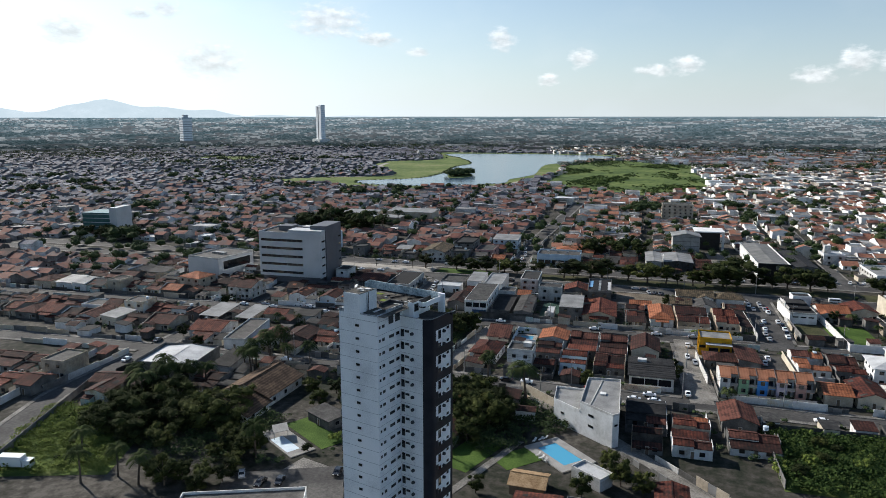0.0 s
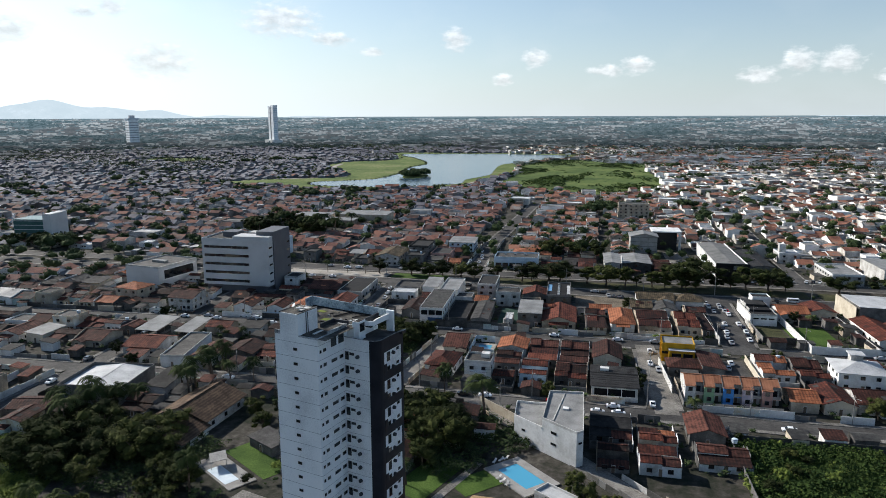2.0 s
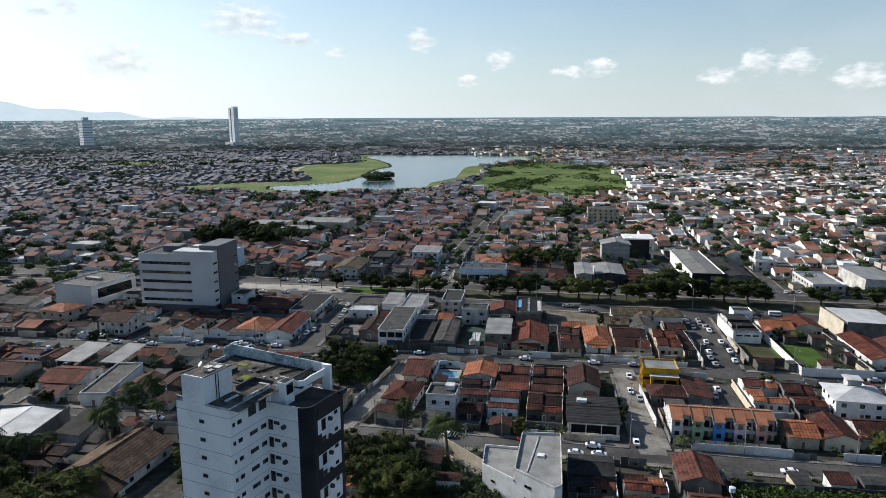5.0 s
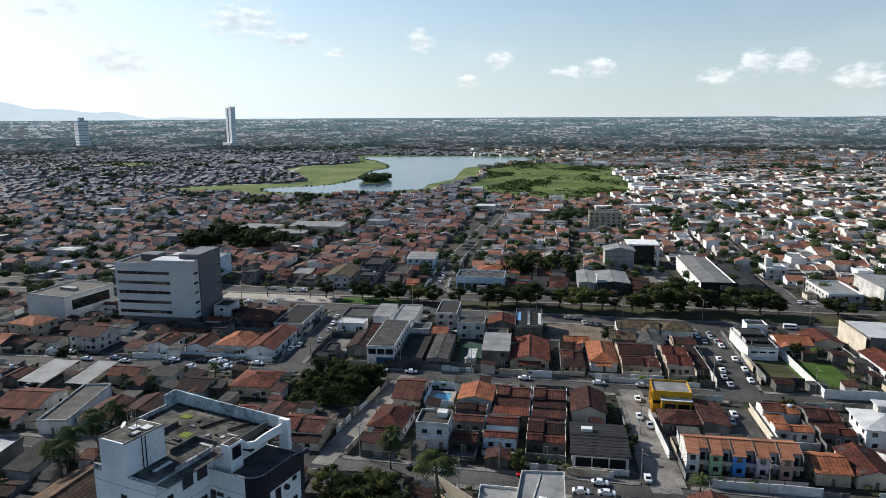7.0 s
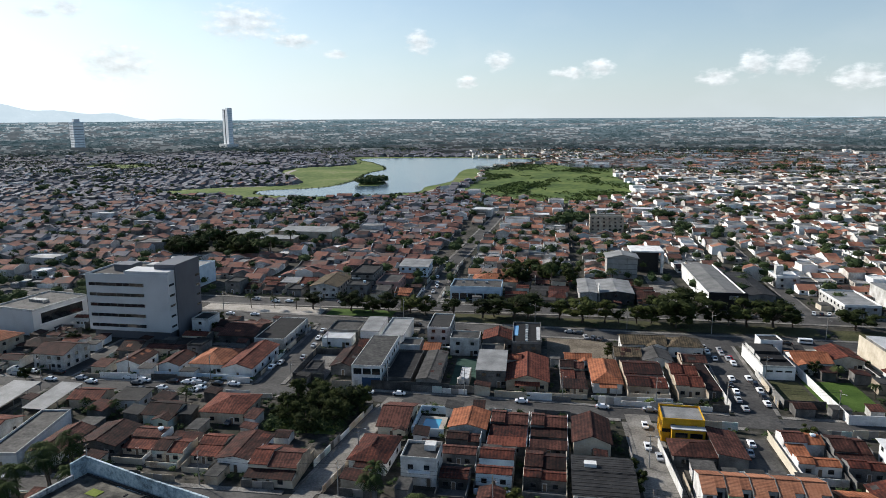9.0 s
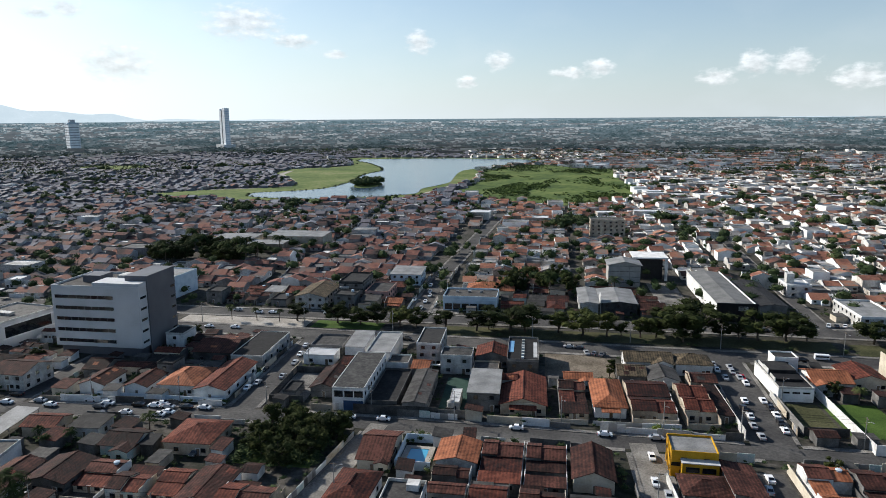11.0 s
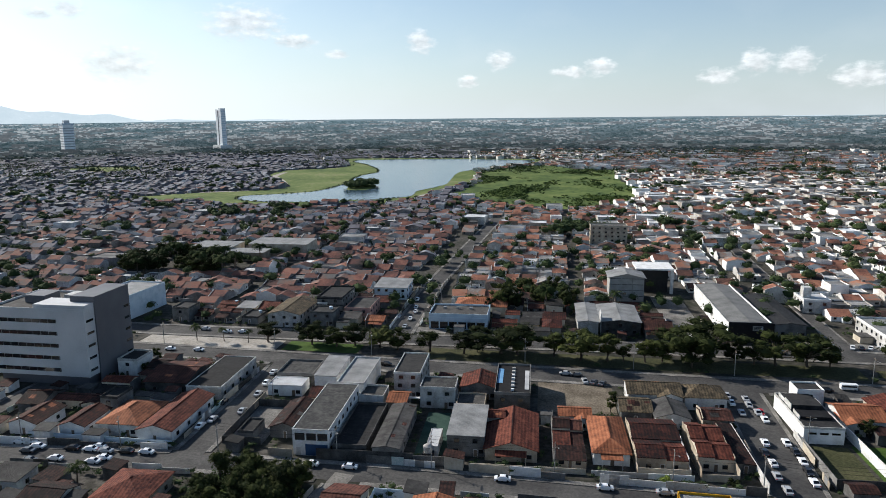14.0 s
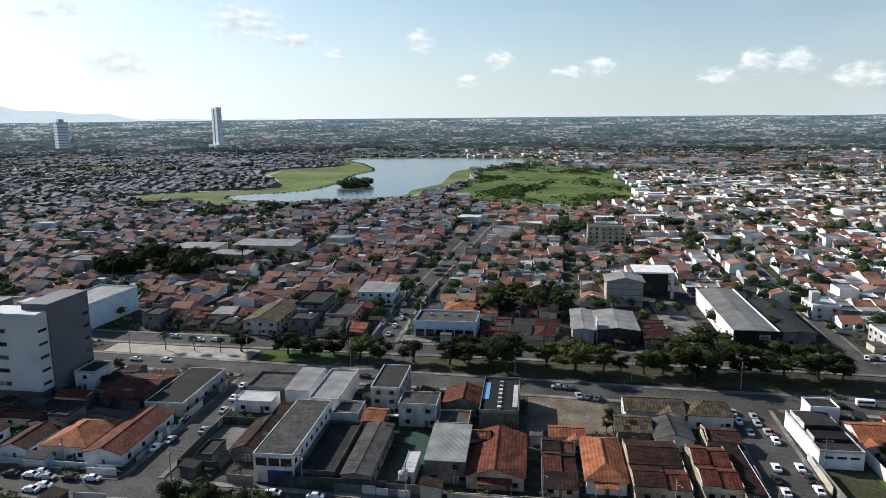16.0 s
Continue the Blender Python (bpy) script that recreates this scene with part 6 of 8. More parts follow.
# ---- right, below the lower street ----
compound(-18.8, 203.5, 11.5, 17, 7, GREYW, TAR, CLAYD, "g6s2p2", 3.8, 0.2)
compound(-6.4, 205, 10, 14, 7, CREAM, CLAY, CLAYO, "p4s3g3", 3.4)
compound(-5.2, 190.5, 10, 12, 7, WHITE, CLAYD, CLAY, "s3p3g4", 3.4)
compound(-16.6, 187.5, 8, 10, 7, GREYW, CLAYD, FIBRE, "g4p3s3", 3.2)
house(6.4, 212, 9.5, 13, 7, h=3.6, roof="gable", ridge="y", pitch=0.34, tile=CLAYD, wall=GREYW)
compound(10.5, 198, 13, 13, 7, WHITE, CLAYD, CLAYD, "p3g4s3", 3.5)
yard_wall(38, 197, 46, 34, 8, 2.4, mat=GREYW, sides="bl", label="grey wall round an overgrown plot")

# ---- left blocks ----
house(-136.8, 256.5, 13.5, 14.5, R, h=3.8, roof="hip", pitch=0.3, tile=CLAY, wall=CREAM)
compound(-104, 228.4, 13, 17, 8, CREAM, CLAYD, CLAY, "s2g6s2", 4.0)
house(-116.2, 231.8, 9.5, 15, 8, h=3.8, roof="gable", ridge="y", pitch=0.2, tile=CLAYD, wall=WHITE)
compound(-126.2, 229.2, 7.5, 16, 8, CREAM, CLAYD, CLAY, "g4s3p3", 3.5)
compound(-136.4, 229, 9, 16, 8, TINTED, CLAYD, CLAY, "s3g5p2", 3.5)
compound(-147, 228.5, 9, 16, 8, CREAM, CLAYD, CLAY, "g4s3p3", 3.5)
house(-158, 228.5, 11, 13, 8, h=3.4, roof="gable", ridge="y", pitch=0.26, tile=CLAYD, wall=GREYW)
house(-180.5, 222.5, 8.8, 28, 17, h=4.0, roof="flat", tile=SLABR, wall=WHITE, wins="f", label="long low shop with a stained concrete roof", name="shop_building", category="shop")
house(-168.6, 222, 8.5, 16, 8, h=3.5, roof="gable", ridge="y", pitch=0.3, tile=CLAYD, wall=WHITE)
house(-197.5, 222, 14, 15, 10, h=3.8, roof="gable", pitch=0.28, tile=CLAY, wall=WHITE, lean=True)
for ax, ay, aw, ad in ((-211.0, 244, 0, 0), (-197.0, 247, 0, 0)):
    aw, ad = (9.5, 22) if ax < -205 else (7.2, 22)
    cp = thing("carport", ax - (2 if ax < -205 else 0), ay, 14, "open carport under a white sheet-metal roof", "carport")
    take(ax, ay, aw, ad, 14)
    part("roof", slab([(-aw / 2, -ad / 2, 3.7), (aw / 2, -ad / 2, 3.2), (aw / 2, ad / 2, 3.2), (-aw / 2, ad / 2, 3.7)], 0.14), METALG, cp)
    for sx in (-1, 1):
        for k in range(4):
            part("post", box(sx * (aw / 2 - 0.3) - 0.08, sx * (aw / 2 - 0.3) + 0.08, -ad / 2 + 0.4 + k * (ad - 0.8) / 3 - 0.08, -ad / 2 + 0.4 + k * (ad - 0.8) / 3 + 0.08, 0, 3.1), STEEL, cp)
house(-185.4, 251, 10, 9, 10, h=3.6, roof="gable", pitch=0.3, tile=CLAY, wall=CREAM, label="low cream house with a brown-red roof")
house(-172, 254, 9, 8, 10, h=3.4, roof="shed", pitch=0.06, tile=FIBRE, wall=WHITE)
# over the street, left
house(-166.9, 293, 12.6, 17, R, h=4.0, roof="hip", pitch=0.36, tile=CLAYO, wall=WHITE, label="white house with a broad orange hipped roof")
house(-154.6, 297.5, 10.6, 27, R, h=3.8, roof="gable", ridge="y", pitch=0.3, tile=CLAY, wall=WHITE)
house(-160, 330, 12.4, 30, R, h=4.4, roof="flat", tile=TARB, wall=WHITE, wins="r", up=0.3, label="long low building with a dark flat roof", name="shop_building", category="shop")
house(-175, 326, 15, 20, R, h=4.2, roof="gable", pitch=0.2, tile=CLAYD, wall=GREYW)
house(-192, 300, 18, 5, R, h=3.2, roof="gable", pitch=0.25, tile=CLAYD, wall=CREAM)
house(-226, 280, 13, 14, 5, h=6.0, roof="gable", pitch=0.3, tile=CLAYD, wall=WHITE, floors=2)
house(-195.4, 284.5, 9, 13, R, h=3.6, roof="gable", ridge="y", pitch=0.34, tile=CLAYD, wall=WHITE)
house(-179.6, 287, 8, 13, R, h=3.6, roof="gable", ridge="y", pitch=0.34, tile=CLAY, wall=WHITE)
house(-262, 284, 14, 12, -3, h=6.6, roof="hip", pitch=0.34, tile=CLAYO, wall=CREAM, floors=2)
yard_wall(-168.5, 280.2, 46, 0.3, 7.5, 1.8, mat=PALEBLUE, sides="f", label="low pale blue street wall")

# white-roofed shed, tiled hall and garden left of the tower
sh = house(-178.5, 181.5, 21.5, 20, 14, h=6.0, roof="gable", ridge="y", pitch=0.09, tile=METALW, wall=GREYW, wins="", door=False, over=0.05, name="warehouse", category="warehouse", label="shed with a broad white metal roof behind a parapet")
part("parapet", parapet_geo(21.8, 20.4, 6.0, 1.3, 0.2), GREYW, sh)
house(-162, 190, 6, 16, 14, h=4.6, roof="shed", ridge="y", pitch=0.12, tile=FIBRE, wall=WHITE, wins="r", name="shed", category="shed")
CLAYB = surface("brown_clay_tile", [(0.035, 0.022, 0.015), (0.07, 0.045, 0.03), (0.13, 0.085, 0.055)], 0.3, 1.1, 0.9, 0.5, wave=("X", 1.3), spread="none")
house(-138.9, 178, 17, 20, 3, h=3.6, roof="gable", ridge="y", pitch=0.38, tile=CLAYB, wall=WHITE, over=0.8, label="garden hall with a broad brown tiled roof")
house(-136.6, 161.2, 16.5, 12, 3, h=2.7, roof="gable", ridge="y", pitch=0.38, tile=CLAYB, wall=WHITE, over=0.7, label="lower wing with a brown tiled roof")
house(-107, 166, 10.5, 6, -22, h=3.0, roof="shed", pitch=0.08, tile=FIBRE, wall=GREYW, name="shed", category="shed")
take(-112, 176, 34, 24, -10)
take(-125, 128, 22, 20, 0)
dp = thing("drained_pool", -110.6, 151.2, -27, "emptied garden pool with a bleached concrete deck", "pool")
take(-110.6, 151.2, 20, 10, -27)
part("deck", box(-9.6, 9.6, -4.2, 3.4, 0.05, 0.3), CONC, dp, "bleached concrete deck")
part("basin", box(-3.5, 6.5, -3.6, 0.2, 0.3, 0.34), PALEBLUE, dp, "pale dry basin floor")
part("canopy", slab([(-7.5, -1, 2.5), (-2.5, -3, 2.5), (-1, 1, 2.8), (-6, 3, 2.8)], 0.12), METALG, dp, "grey sheet canopy")
for px, py in ((-7.2, -0.9), (-2.7, -2.7), (-1.3, 0.8), (-5.8, 2.7)):
    part("post", box(px - 0.06, px + 0.06, py - 0.06, py + 0.06, 0.3, 2.5), STEEL, dp)
yard_wall(-140, 201.5, 62, 0.3, 8.5, 1.8, mat=CREAM, sides="f", label="low pale wall along the lower street")
house(-190, 163, 11, 9, 20, h=3.2, roof="gable", pitch=0.25, tile=CLAYD, wall=GREYW)
yard_wall(-186, 135, 0.3, 60, 25, 2.4, mat=GREYW, sides="l", label="grey wall along the west street")
yard_wall(-213, 150, 0.3, 70, 14, 2.6, mat=WHITE, sides="l", label="white wall along the west street")

# ---- beyond the avenue ----
house(-174.5, 409, 15, 26, 8, h=6.0, roof="gable", ridge="y", pitch=0.25, tile=MOSSY, wall=WHITE, floors=2, label="white two-storey house with a brown mossy roof")
d3 = house(-161.5, 428, 12.5, 22, 8, h=9.0, roof="flat", tile=TAR, wall=GREYW, floors=3, up=0.7, wins="fr", name="apartment_house", category="building", label="dark-banded three-storey apartment house with balconies")
for lv in range(3):
    part("band", box(-6.35, 6.35, -11.12, -11.0, lv * 3 + 2.4, lv * 3 + 2.95), BLACK, d3, "dark facade band")
    part("balcony", box(-5.6, -1.0, -12.2, -11.12, lv * 3 + 0.1, lv * 3 + 0.95), WHITE, d3)
house(-146, 424, 12, 20, 8, h=5.6, roof="flat", tile=TAR, wall=PINK, floors=2, wins="fr", name="office_house", category="building", label="pink two-storey house with a dark flat roof")
house(-144.5, 463, 17, 18, 8, h=6.2, roof="shed", pitch=0.05, tile=METALG, wall=PALEBLUE, floors=2, wins="fr", name="shop_building", category="building", label="pale blue two-storey building with a metal roof")
st = house(-97.0, 421, 26, 17, 8, h=6.2, roof="flat", tile=SLABR, wall=PALEBLUE, wins="", door=False, up=0.9, name="store", category="shop", label="pale blue corner store with a wide dark front")
for k in range(6):
    part("shop_window", window_mesh(3.4, 2.9), None, st, "dark shop window", (-10.4 + k * 4.1, -8.5, 0.4), 0)
part("fascia", box(-13.1, 13.1, -8.75, -8.5, 3.6, 5.4), PALEBLUE, st, "plain shop fascia")
for k in range(3):
    part("roof_unit", box(-8 + 6 * k, -6.6 + 6 * k, 2, 3.2, 6.26, 7.2), STEEL, st)
house(-92, 443, 24, 15, 8, h=4.8, roof="hip", pitch=0.34, tile=CLAYO, wall=CREAM, label="wide house with a weathered orange hipped roof")
g1 = house(-41.8, 434, 8.6, 30, 8, h=5.8, roof="gable", ridge="y", pitch=0.14, tile=METALG, wall=WHITE, wins="f", name="workshop", category="workshop", label="white workshop with a light grey metal roof")
g2 = house(-28.2, 436, 16.5, 28, 8, h=5.8, roof="gable", ridge="y", pitch=0.12, tile=METALG, wall=GREYW, wins="f", floors=2, name="workshop", category="workshop", label="broad workshop with a light blue-grey metal roof")
part("fin", box(-8.6, -8.2, -14.2, -8, 0, 9.5), WHITE, g2, "tall white facade fin")
tg = house(-26.8, 487, 17, 14, 8, h=12.4, roof="gable", ridge="y", pitch=0.22, tile=METALG, wall=CONC, wins="", door=False, over=1.0, name="warehouse", category="building", label="tall bare concrete block with a grey metal roof")
for lv in range(4):
    part("band", box(-8.6, 8.6, -7.1, -7.0, 2.6 + lv * 3.0, 2.9 + lv * 3.0), GREYW, tg)
for k in range(4):
    part("column", box(-8.5 + k * 5.55, -8.15 + k * 5.55, -7.14, -7.0, 0, 12.4), CONC, tg)
part("window", window_mesh(1.4, 1.0), None, tg, "", (-1, -7, 3.6), 0)
part("window", window_mesh(1.4, 1.0), None, tg, "", (4, -7, 0.8), 0)
pr = thing("canopy_building", -13, 508, 8, "dark tall portal building with a white roof slab and column", "building")
take(-13, 508, 20, 20, 8)
part("wall", box(-9, 7, -4, 10, 0, 12.5), BLACK, pr, "black cladding")
part("roof", box(-10, 9.5, -8, 10.5, 12.5, 13.3), WHITE, pr, "white roof slab")
part("column", box(7.8, 9.3, -8, -6.4, 0, 12.5), WHITE, pr, "white column")
lw = thing("warehouse", 20.5, 461, 8, "long warehouse with a dark grey roof and white flank", "warehouse")
take(20.5, 461, 18, 74, 8)
part("wall", body_geo("gable", 17, 71, 7.0, 0.14 * 8.5, "y"), WHITE, lw, "white long walls")
part("roof", roof_geo("gable", 16.6, 70.6, 7.2, 0.14, 0.0, "y")[0], surface("dark_shed_roof", [(0.1, 0.1, 0.098), (0.15, 0.15, 0.145), (0.19, 0.185, 0.18)], 0.15, 1.5, 0.8, 0.3, wave=("Y", 0.8), spread="none"), lw, "dark grey sheet roof")
part("gutter", box(-8.75, -8.4, -35.6, 35.6, 6.9, 7.9), WHITE, lw, "white eaves parapet")
part("gutter", box(8.4, 8.75, -35.6, 35.6, 6.9, 7.9), WHITE, lw, "white eaves parapet")
part("front", box(-8.9, 8.9, -36.1, -35.5, 0, 8.6), BLACK, lw, "black front wall")
part("sign", box(0.5, 4.5, -36.25, -36.1, 5.2, 7.2), WHITE, lw, "white sign board")
for k in range(3):
    part("sign_bar", box(0.9, 4.1 - 0.5 * k, -36.3, -36.25, 6.7 - 0.55 * k, 6.95 - 0.55 * k), BLACK, lw, "dark sign line")
house(39, 462, 12, 50, 8, h=5.4, roof="gable", ridge="y", pitch=0.14, tile=FIBRED, wall=GREYW, wins="f", name="warehouse", category="warehouse", label="lower dark-roofed shed beside the warehouse")
ch2 = house(60, 486, 12, 14, 8, h=6.2, roof="flat", tile=METALW, wall=WHITE, floors=2, up=0.7, name="villa", category="house", label="white angular villa with a small tower")
part("roof_turret", box(-4.5, -0.8, -1, 3, 6.2, 11.2), WHITE, ch2)
house(81, 441, 16, 30, 8, h=5.6, roof="flat", tile=METALG, wall=WHITE, floors=2, wins="fl", up=0.8, name="office_house", category="building", label="white commercial building with a grey roof")
house(108, 452, 18, 34, 8, h=7.5, roof="shed", ridge="y", pitch=0.05, tile=METALG, wall=WHITE, wins="f", name="warehouse", category="warehouse", label="white warehouse with a grey metal roof")
ap = house(-44, 640, 26, 13, 8, h=14.5, roof="flat", tile=SLABR, wall=CREAM, floors=5, wins="fl", up=0.8, door=False, name="apartment_house", category="building", label="cream five-storey apartment block")
for bx, by, bw, bd, bh in ((-304, 540, 30, 20, 7), (-274, 531, 26, 14, 5.5), (-262, 556, 42, 22, 8)):
    house(bx, by, bw, bd, 8, h=bh, roof="shed", pitch=0.03, tile=METALG, wall=CREAM, wins="", door=False, over=0.2, name="warehouse", category="warehouse", label="long cream warehouse with a pale metal roof")
gb = thing("glass_office", -455, 398, 14, "green glass office block among trees", "office")
take(-455, 398, 30, 24, 14)
part("wall", box(-14, 9, -10, 10, 0, 17), surface("green_glass", [(0.04, 0.09, 0.085), (0.06, 0.13, 0.12)], 0.3, 2, 0.15, 0.0, spread="none"), gb)
part("wall", box(9, 15, -10, 10, 0, 21), OFFICE, gb, "pale stair block")
for lv in range(5):
    part("band", box(-14.08, 9.02, -10.08, -10.0, 3.2 * lv + 2.9, 3.2 * lv + 3.3), OFFICE, gb)
# two far high-rises
h1 = thing("high_rise", -1365, 2132, 58, "slim pale high-rise far off in haze", "tower")
part("wall", box(-8, 8, -20, 20, 0, 124), TOWERW, h1)
part("crown", box(-8, 8, -20, -2, 124, 131), TOWERW, h1)
part("crown", box(-8, 8, 9, 20, 124, 128), TOWERW, h1)
part("recess", box(-8.3, -7.9, -1, 5, 14, 124), OFFICED, h1, "dark glazed strip")
part("base", box(-20, 20, -30, 30, 0, 13), WHITE, h1)
for lv in range(15):
    part("band", box(-7.9, 7.9, -20.3, -19.9, 7.5 * lv + 14, 7.5 * lv + 16.2), PALEBLUE, h1)
h2 = thing("high_rise", -1749, 1884, 58, "broad grey high-rise far off in haze", "tower")
part("wall", box(-15, 15, -23, 23, 0, 84), TOWERW, h2)
part("crown", box(-16.5, 16.5, -24.5, 24.5, 84, 88), PALEBLUE, h2)
part("mast", box(-8, 8, -10, 8, 88, 97), OFFICE, h2)
for lv in range(9):
    part("band", box(-15.3, -14.9, -22, 22, 8 * lv + 8, 8 * lv + 10.5), TOWERJ, h2)
    part("band", box(-14, 14, -23.3, -22.9, 8 * lv + 8, 8 * lv + 10.5), TOWERJ, h2)


# ---- trees ----
ICO = [(0, 0, 1)] + [(0.894 * math.cos(k * 1.2566), 0.894 * math.sin(k * 1.2566), 0.447) for k in range(5)] + [(0.894 * math.cos(k * 1.2566 + 0.628), 0.894 * math.sin(k * 1.2566 + 0.628), -0.447) for k in range(5)] + [(0, 0, -1)]
ICOF = [(0, 1 + k, 1 + (k + 1) % 5) for k in range(5)] + [(1 + k, 6 + k, 1 + (k + 1) % 5) for k in range(5)] + [(1 + (k + 1) % 5, 6 + k, 6 + (k + 1) % 5) for k in range(5)] + [(11, 6 + (k + 1) % 5, 6 + k) for k in range(5)]


def leaf_core(rng, x, y, z, r, rz, v, f):
    """The dense inside of a clump of leaves: a small uneven core."""
    b = len(v)
    for px, py, pz in ICO:
        q = rng.uniform(0.75, 1.15)
        v.append((x + px * r * q, y + py * r * q, max(z + pz * rz * q, 0.01)))
    f += [(b + i, b + j, b + k) for i, j, k in ICOF]


def leaf_cloud(rng, clumps, count, size, flat=0.8):
    """Many small leaves gathered in clumps, with gaps between."""
    v, f = [], []
    for cx, cy, cz, cr in clumps:
        n = max(6, int(count * cr * cr / sum(c[3] ** 2 for c in clumps)))
        for _ in range(n):
            a, u = rng.uniform(0, 6.283), rng.uniform(-0.75, 1)
            q = cr * rng.uniform(0.55, 1.05)
            s = math.sqrt(max(0, 1 - u * u))
            px, py, pz = cx + q * s * math.cos(a), cy + q * s * math.sin(a), cz + q * u * flat
            k = size * rng.uniform(0.6, 1.4)
            t1 = Vector((rng.uniform(-1, 1), rng.uniform(-1, 1), rng.uniform(-0.6, 0.6))).normalized() * k
            t2 = t1.cross(Vector((rng.uniform(-0.6, 0.6), rng.uniform(-0.6, 0.6), 1))).normalized() * k * 0.7
            b = len(v)
            p = Vector((px, py, pz))
            v += [tuple(p - t1), tuple(p - t2 * 0.8), tuple(p + t1), tuple(p + t2)]
            f.append((b, b + 1, b + 2, b + 3))
    for cx, cy, cz, cr in clumps:
        leaf_core(rng, cx, cy, cz, cr * 0.72, cr * 0.72 * flat, v, f)
    return v, f


def tree_meshes(kind, variant):
    key = ("tree", kind, variant)
    if key in CACHE:
        return CACHE[key]
    rng = random.Random(100 + variant * 7 + len(kind))
    clumps, limbs = [], tube([(0, 0, -0.1), (0.03, 0, 0.12), (0.02, 0.02, 0.3)], [0.034, 0.026, 0.02], 8)
    n = {"round": 17, "wide": 19, "bush": 8, "tall": 11}[kind]
    for i in range(n):
        a = 6.283 * i / n + rng.uniform(-0.4, 0.4)
        far = rng.uniform(0.12, 0.36) if i else 0.05
        if kind == "wide":
            c = (math.cos(a) * far * 1.35, math.sin(a) * far * 1.35, rng.uniform(0.34, 0.72), rng.uniform(0.13, 0.2))
        elif kind == "bush":
            c = (math.cos(a) * far, math.sin(a) * far, rng.uniform(0.18, 0.5), rng.uniform(0.16, 0.26))
        elif kind == "tall":
            c = (math.cos(a) * far * 0.6, math.sin(a) * far * 0.6, rng.uniform(0.35, 0.85), rng.uniform(0.12, 0.18))
        else:
            c = (math.cos(a) * far, math.sin(a) * far, rng.uniform(0.24, 0.8), rng.uniform(0.13, 0.22))
        clumps.append(c)
        tube([(0.02, 0.02, 0.22), (c[0] * 0.5, c[1] * 0.5, 0.3 + (c[2] - 0.3) * 0.6), (c[0], c[1], c[2])], [0.016, 0.011, 0.005], 5, limbs)
    CACHE[key] = (mesh_from("trunk", limbs, BARK), mesh_from("crown", leaf_cloud(rng, clumps, 1750 if kind != "bush" else 700, 0.021 if kind != "bush" else 0.028), LEAFL if kind == "bush" and variant % 2 else LEAFM if kind == "wide" or variant % 2 else LEAF))
    return CACHE[key]


def tree(x, y, h, kind="round", variant=None, spread=1.0, label="", z=0.0):
    variant = RNG.randrange(4) if variant is None else variant
    trunk, crown = tree_meshes(kind, variant)
    ob = thing("tree" if kind != "bush" else "bush", x, y, RNG.uniform(0, 360), label or {"round": "dark green leafy street tree with a rounded crown", "wide": "broad spreading dark green tree", "bush": "dense green bush in rough grass", "tall": "tall slim dark green tree"}[kind], "tree" if kind != "bush" else "bush", "trees of the quarter", z=z)
    ob.scale = (h * spread, h * spread, h)
    part("trunk", trunk, None, ob)
    part("crown", crown, None, ob)
    return ob


def palm_meshes(variant):
    key = ("palm", variant)
    if key in CACHE:
        return CACHE[key]
    rng = random.Random(50 + variant)
    lean = rng.uniform(-0.06, 0.06)
    stem = tube([(0, 0, -0.05), (lean * 0.4, 0, 0.3), (lean * 0.8, 0.02, 0.6), (lean, 0.03, 0.86)], [0.028, 0.02, 0.017, 0.016], 8)
    v, f = [], []
    for i in range(26):
        a = 6.283 * i / 26 + rng.uniform(-0.15, 0.15)
        up, reach = rng.uniform(-0.02, 0.2), rng.uniform(0.24, 0.32)
        mid = []
        for k in range(7):
            t = k / 6
            mid.append(Vector((lean + math.cos(a) * reach * t, 0.03 + math.sin(a) * reach * t, 0.86 + up * math.sin(t * 2.2) - 0.2 * t * t)))
        side = Vector((-math.sin(a), math.cos(a), 0))
        for k in range(6):
            for s in (-1, 1):
                for j in (0.0, 0.5):
                    p = mid[k].lerp(mid[k + 1], j)
                    q = mid[k].lerp(mid[k + 1], j + 0.4)
                    wdt = 0.085 * math.sin(math.pi * (0.12 + 0.8 * (k + j) / 6)) 
                    tip = p.lerp(q, 1.6) + side * s * wdt - Vector((0, 0, wdt * 0.55))
                    b = len(v)
                    v += [tuple(p), tuple(q), tuple(tip)]
                    f.append((b, b + 1, b + 2))
    CACHE[key] = (mesh_from("trunk", stem, BARK), mesh_from("crown", (v, f), PALML))
    return CACHE[key]


def palm(x, y, h, label="tall coconut palm with drooping fronds"):
    trunk, crown = palm_meshes(RNG.randrange(4))
    ob = thing("palm_tree", x, y, RNG.uniform(0, 360), label, "palm", "palms of the quarter")
    k = RNG.uniform(1.15, 1.45)
    ob.scale = (h * k, h * k, h)
    part("trunk", trunk, None, ob)
    part("crown", crown, None, ob)
    return ob


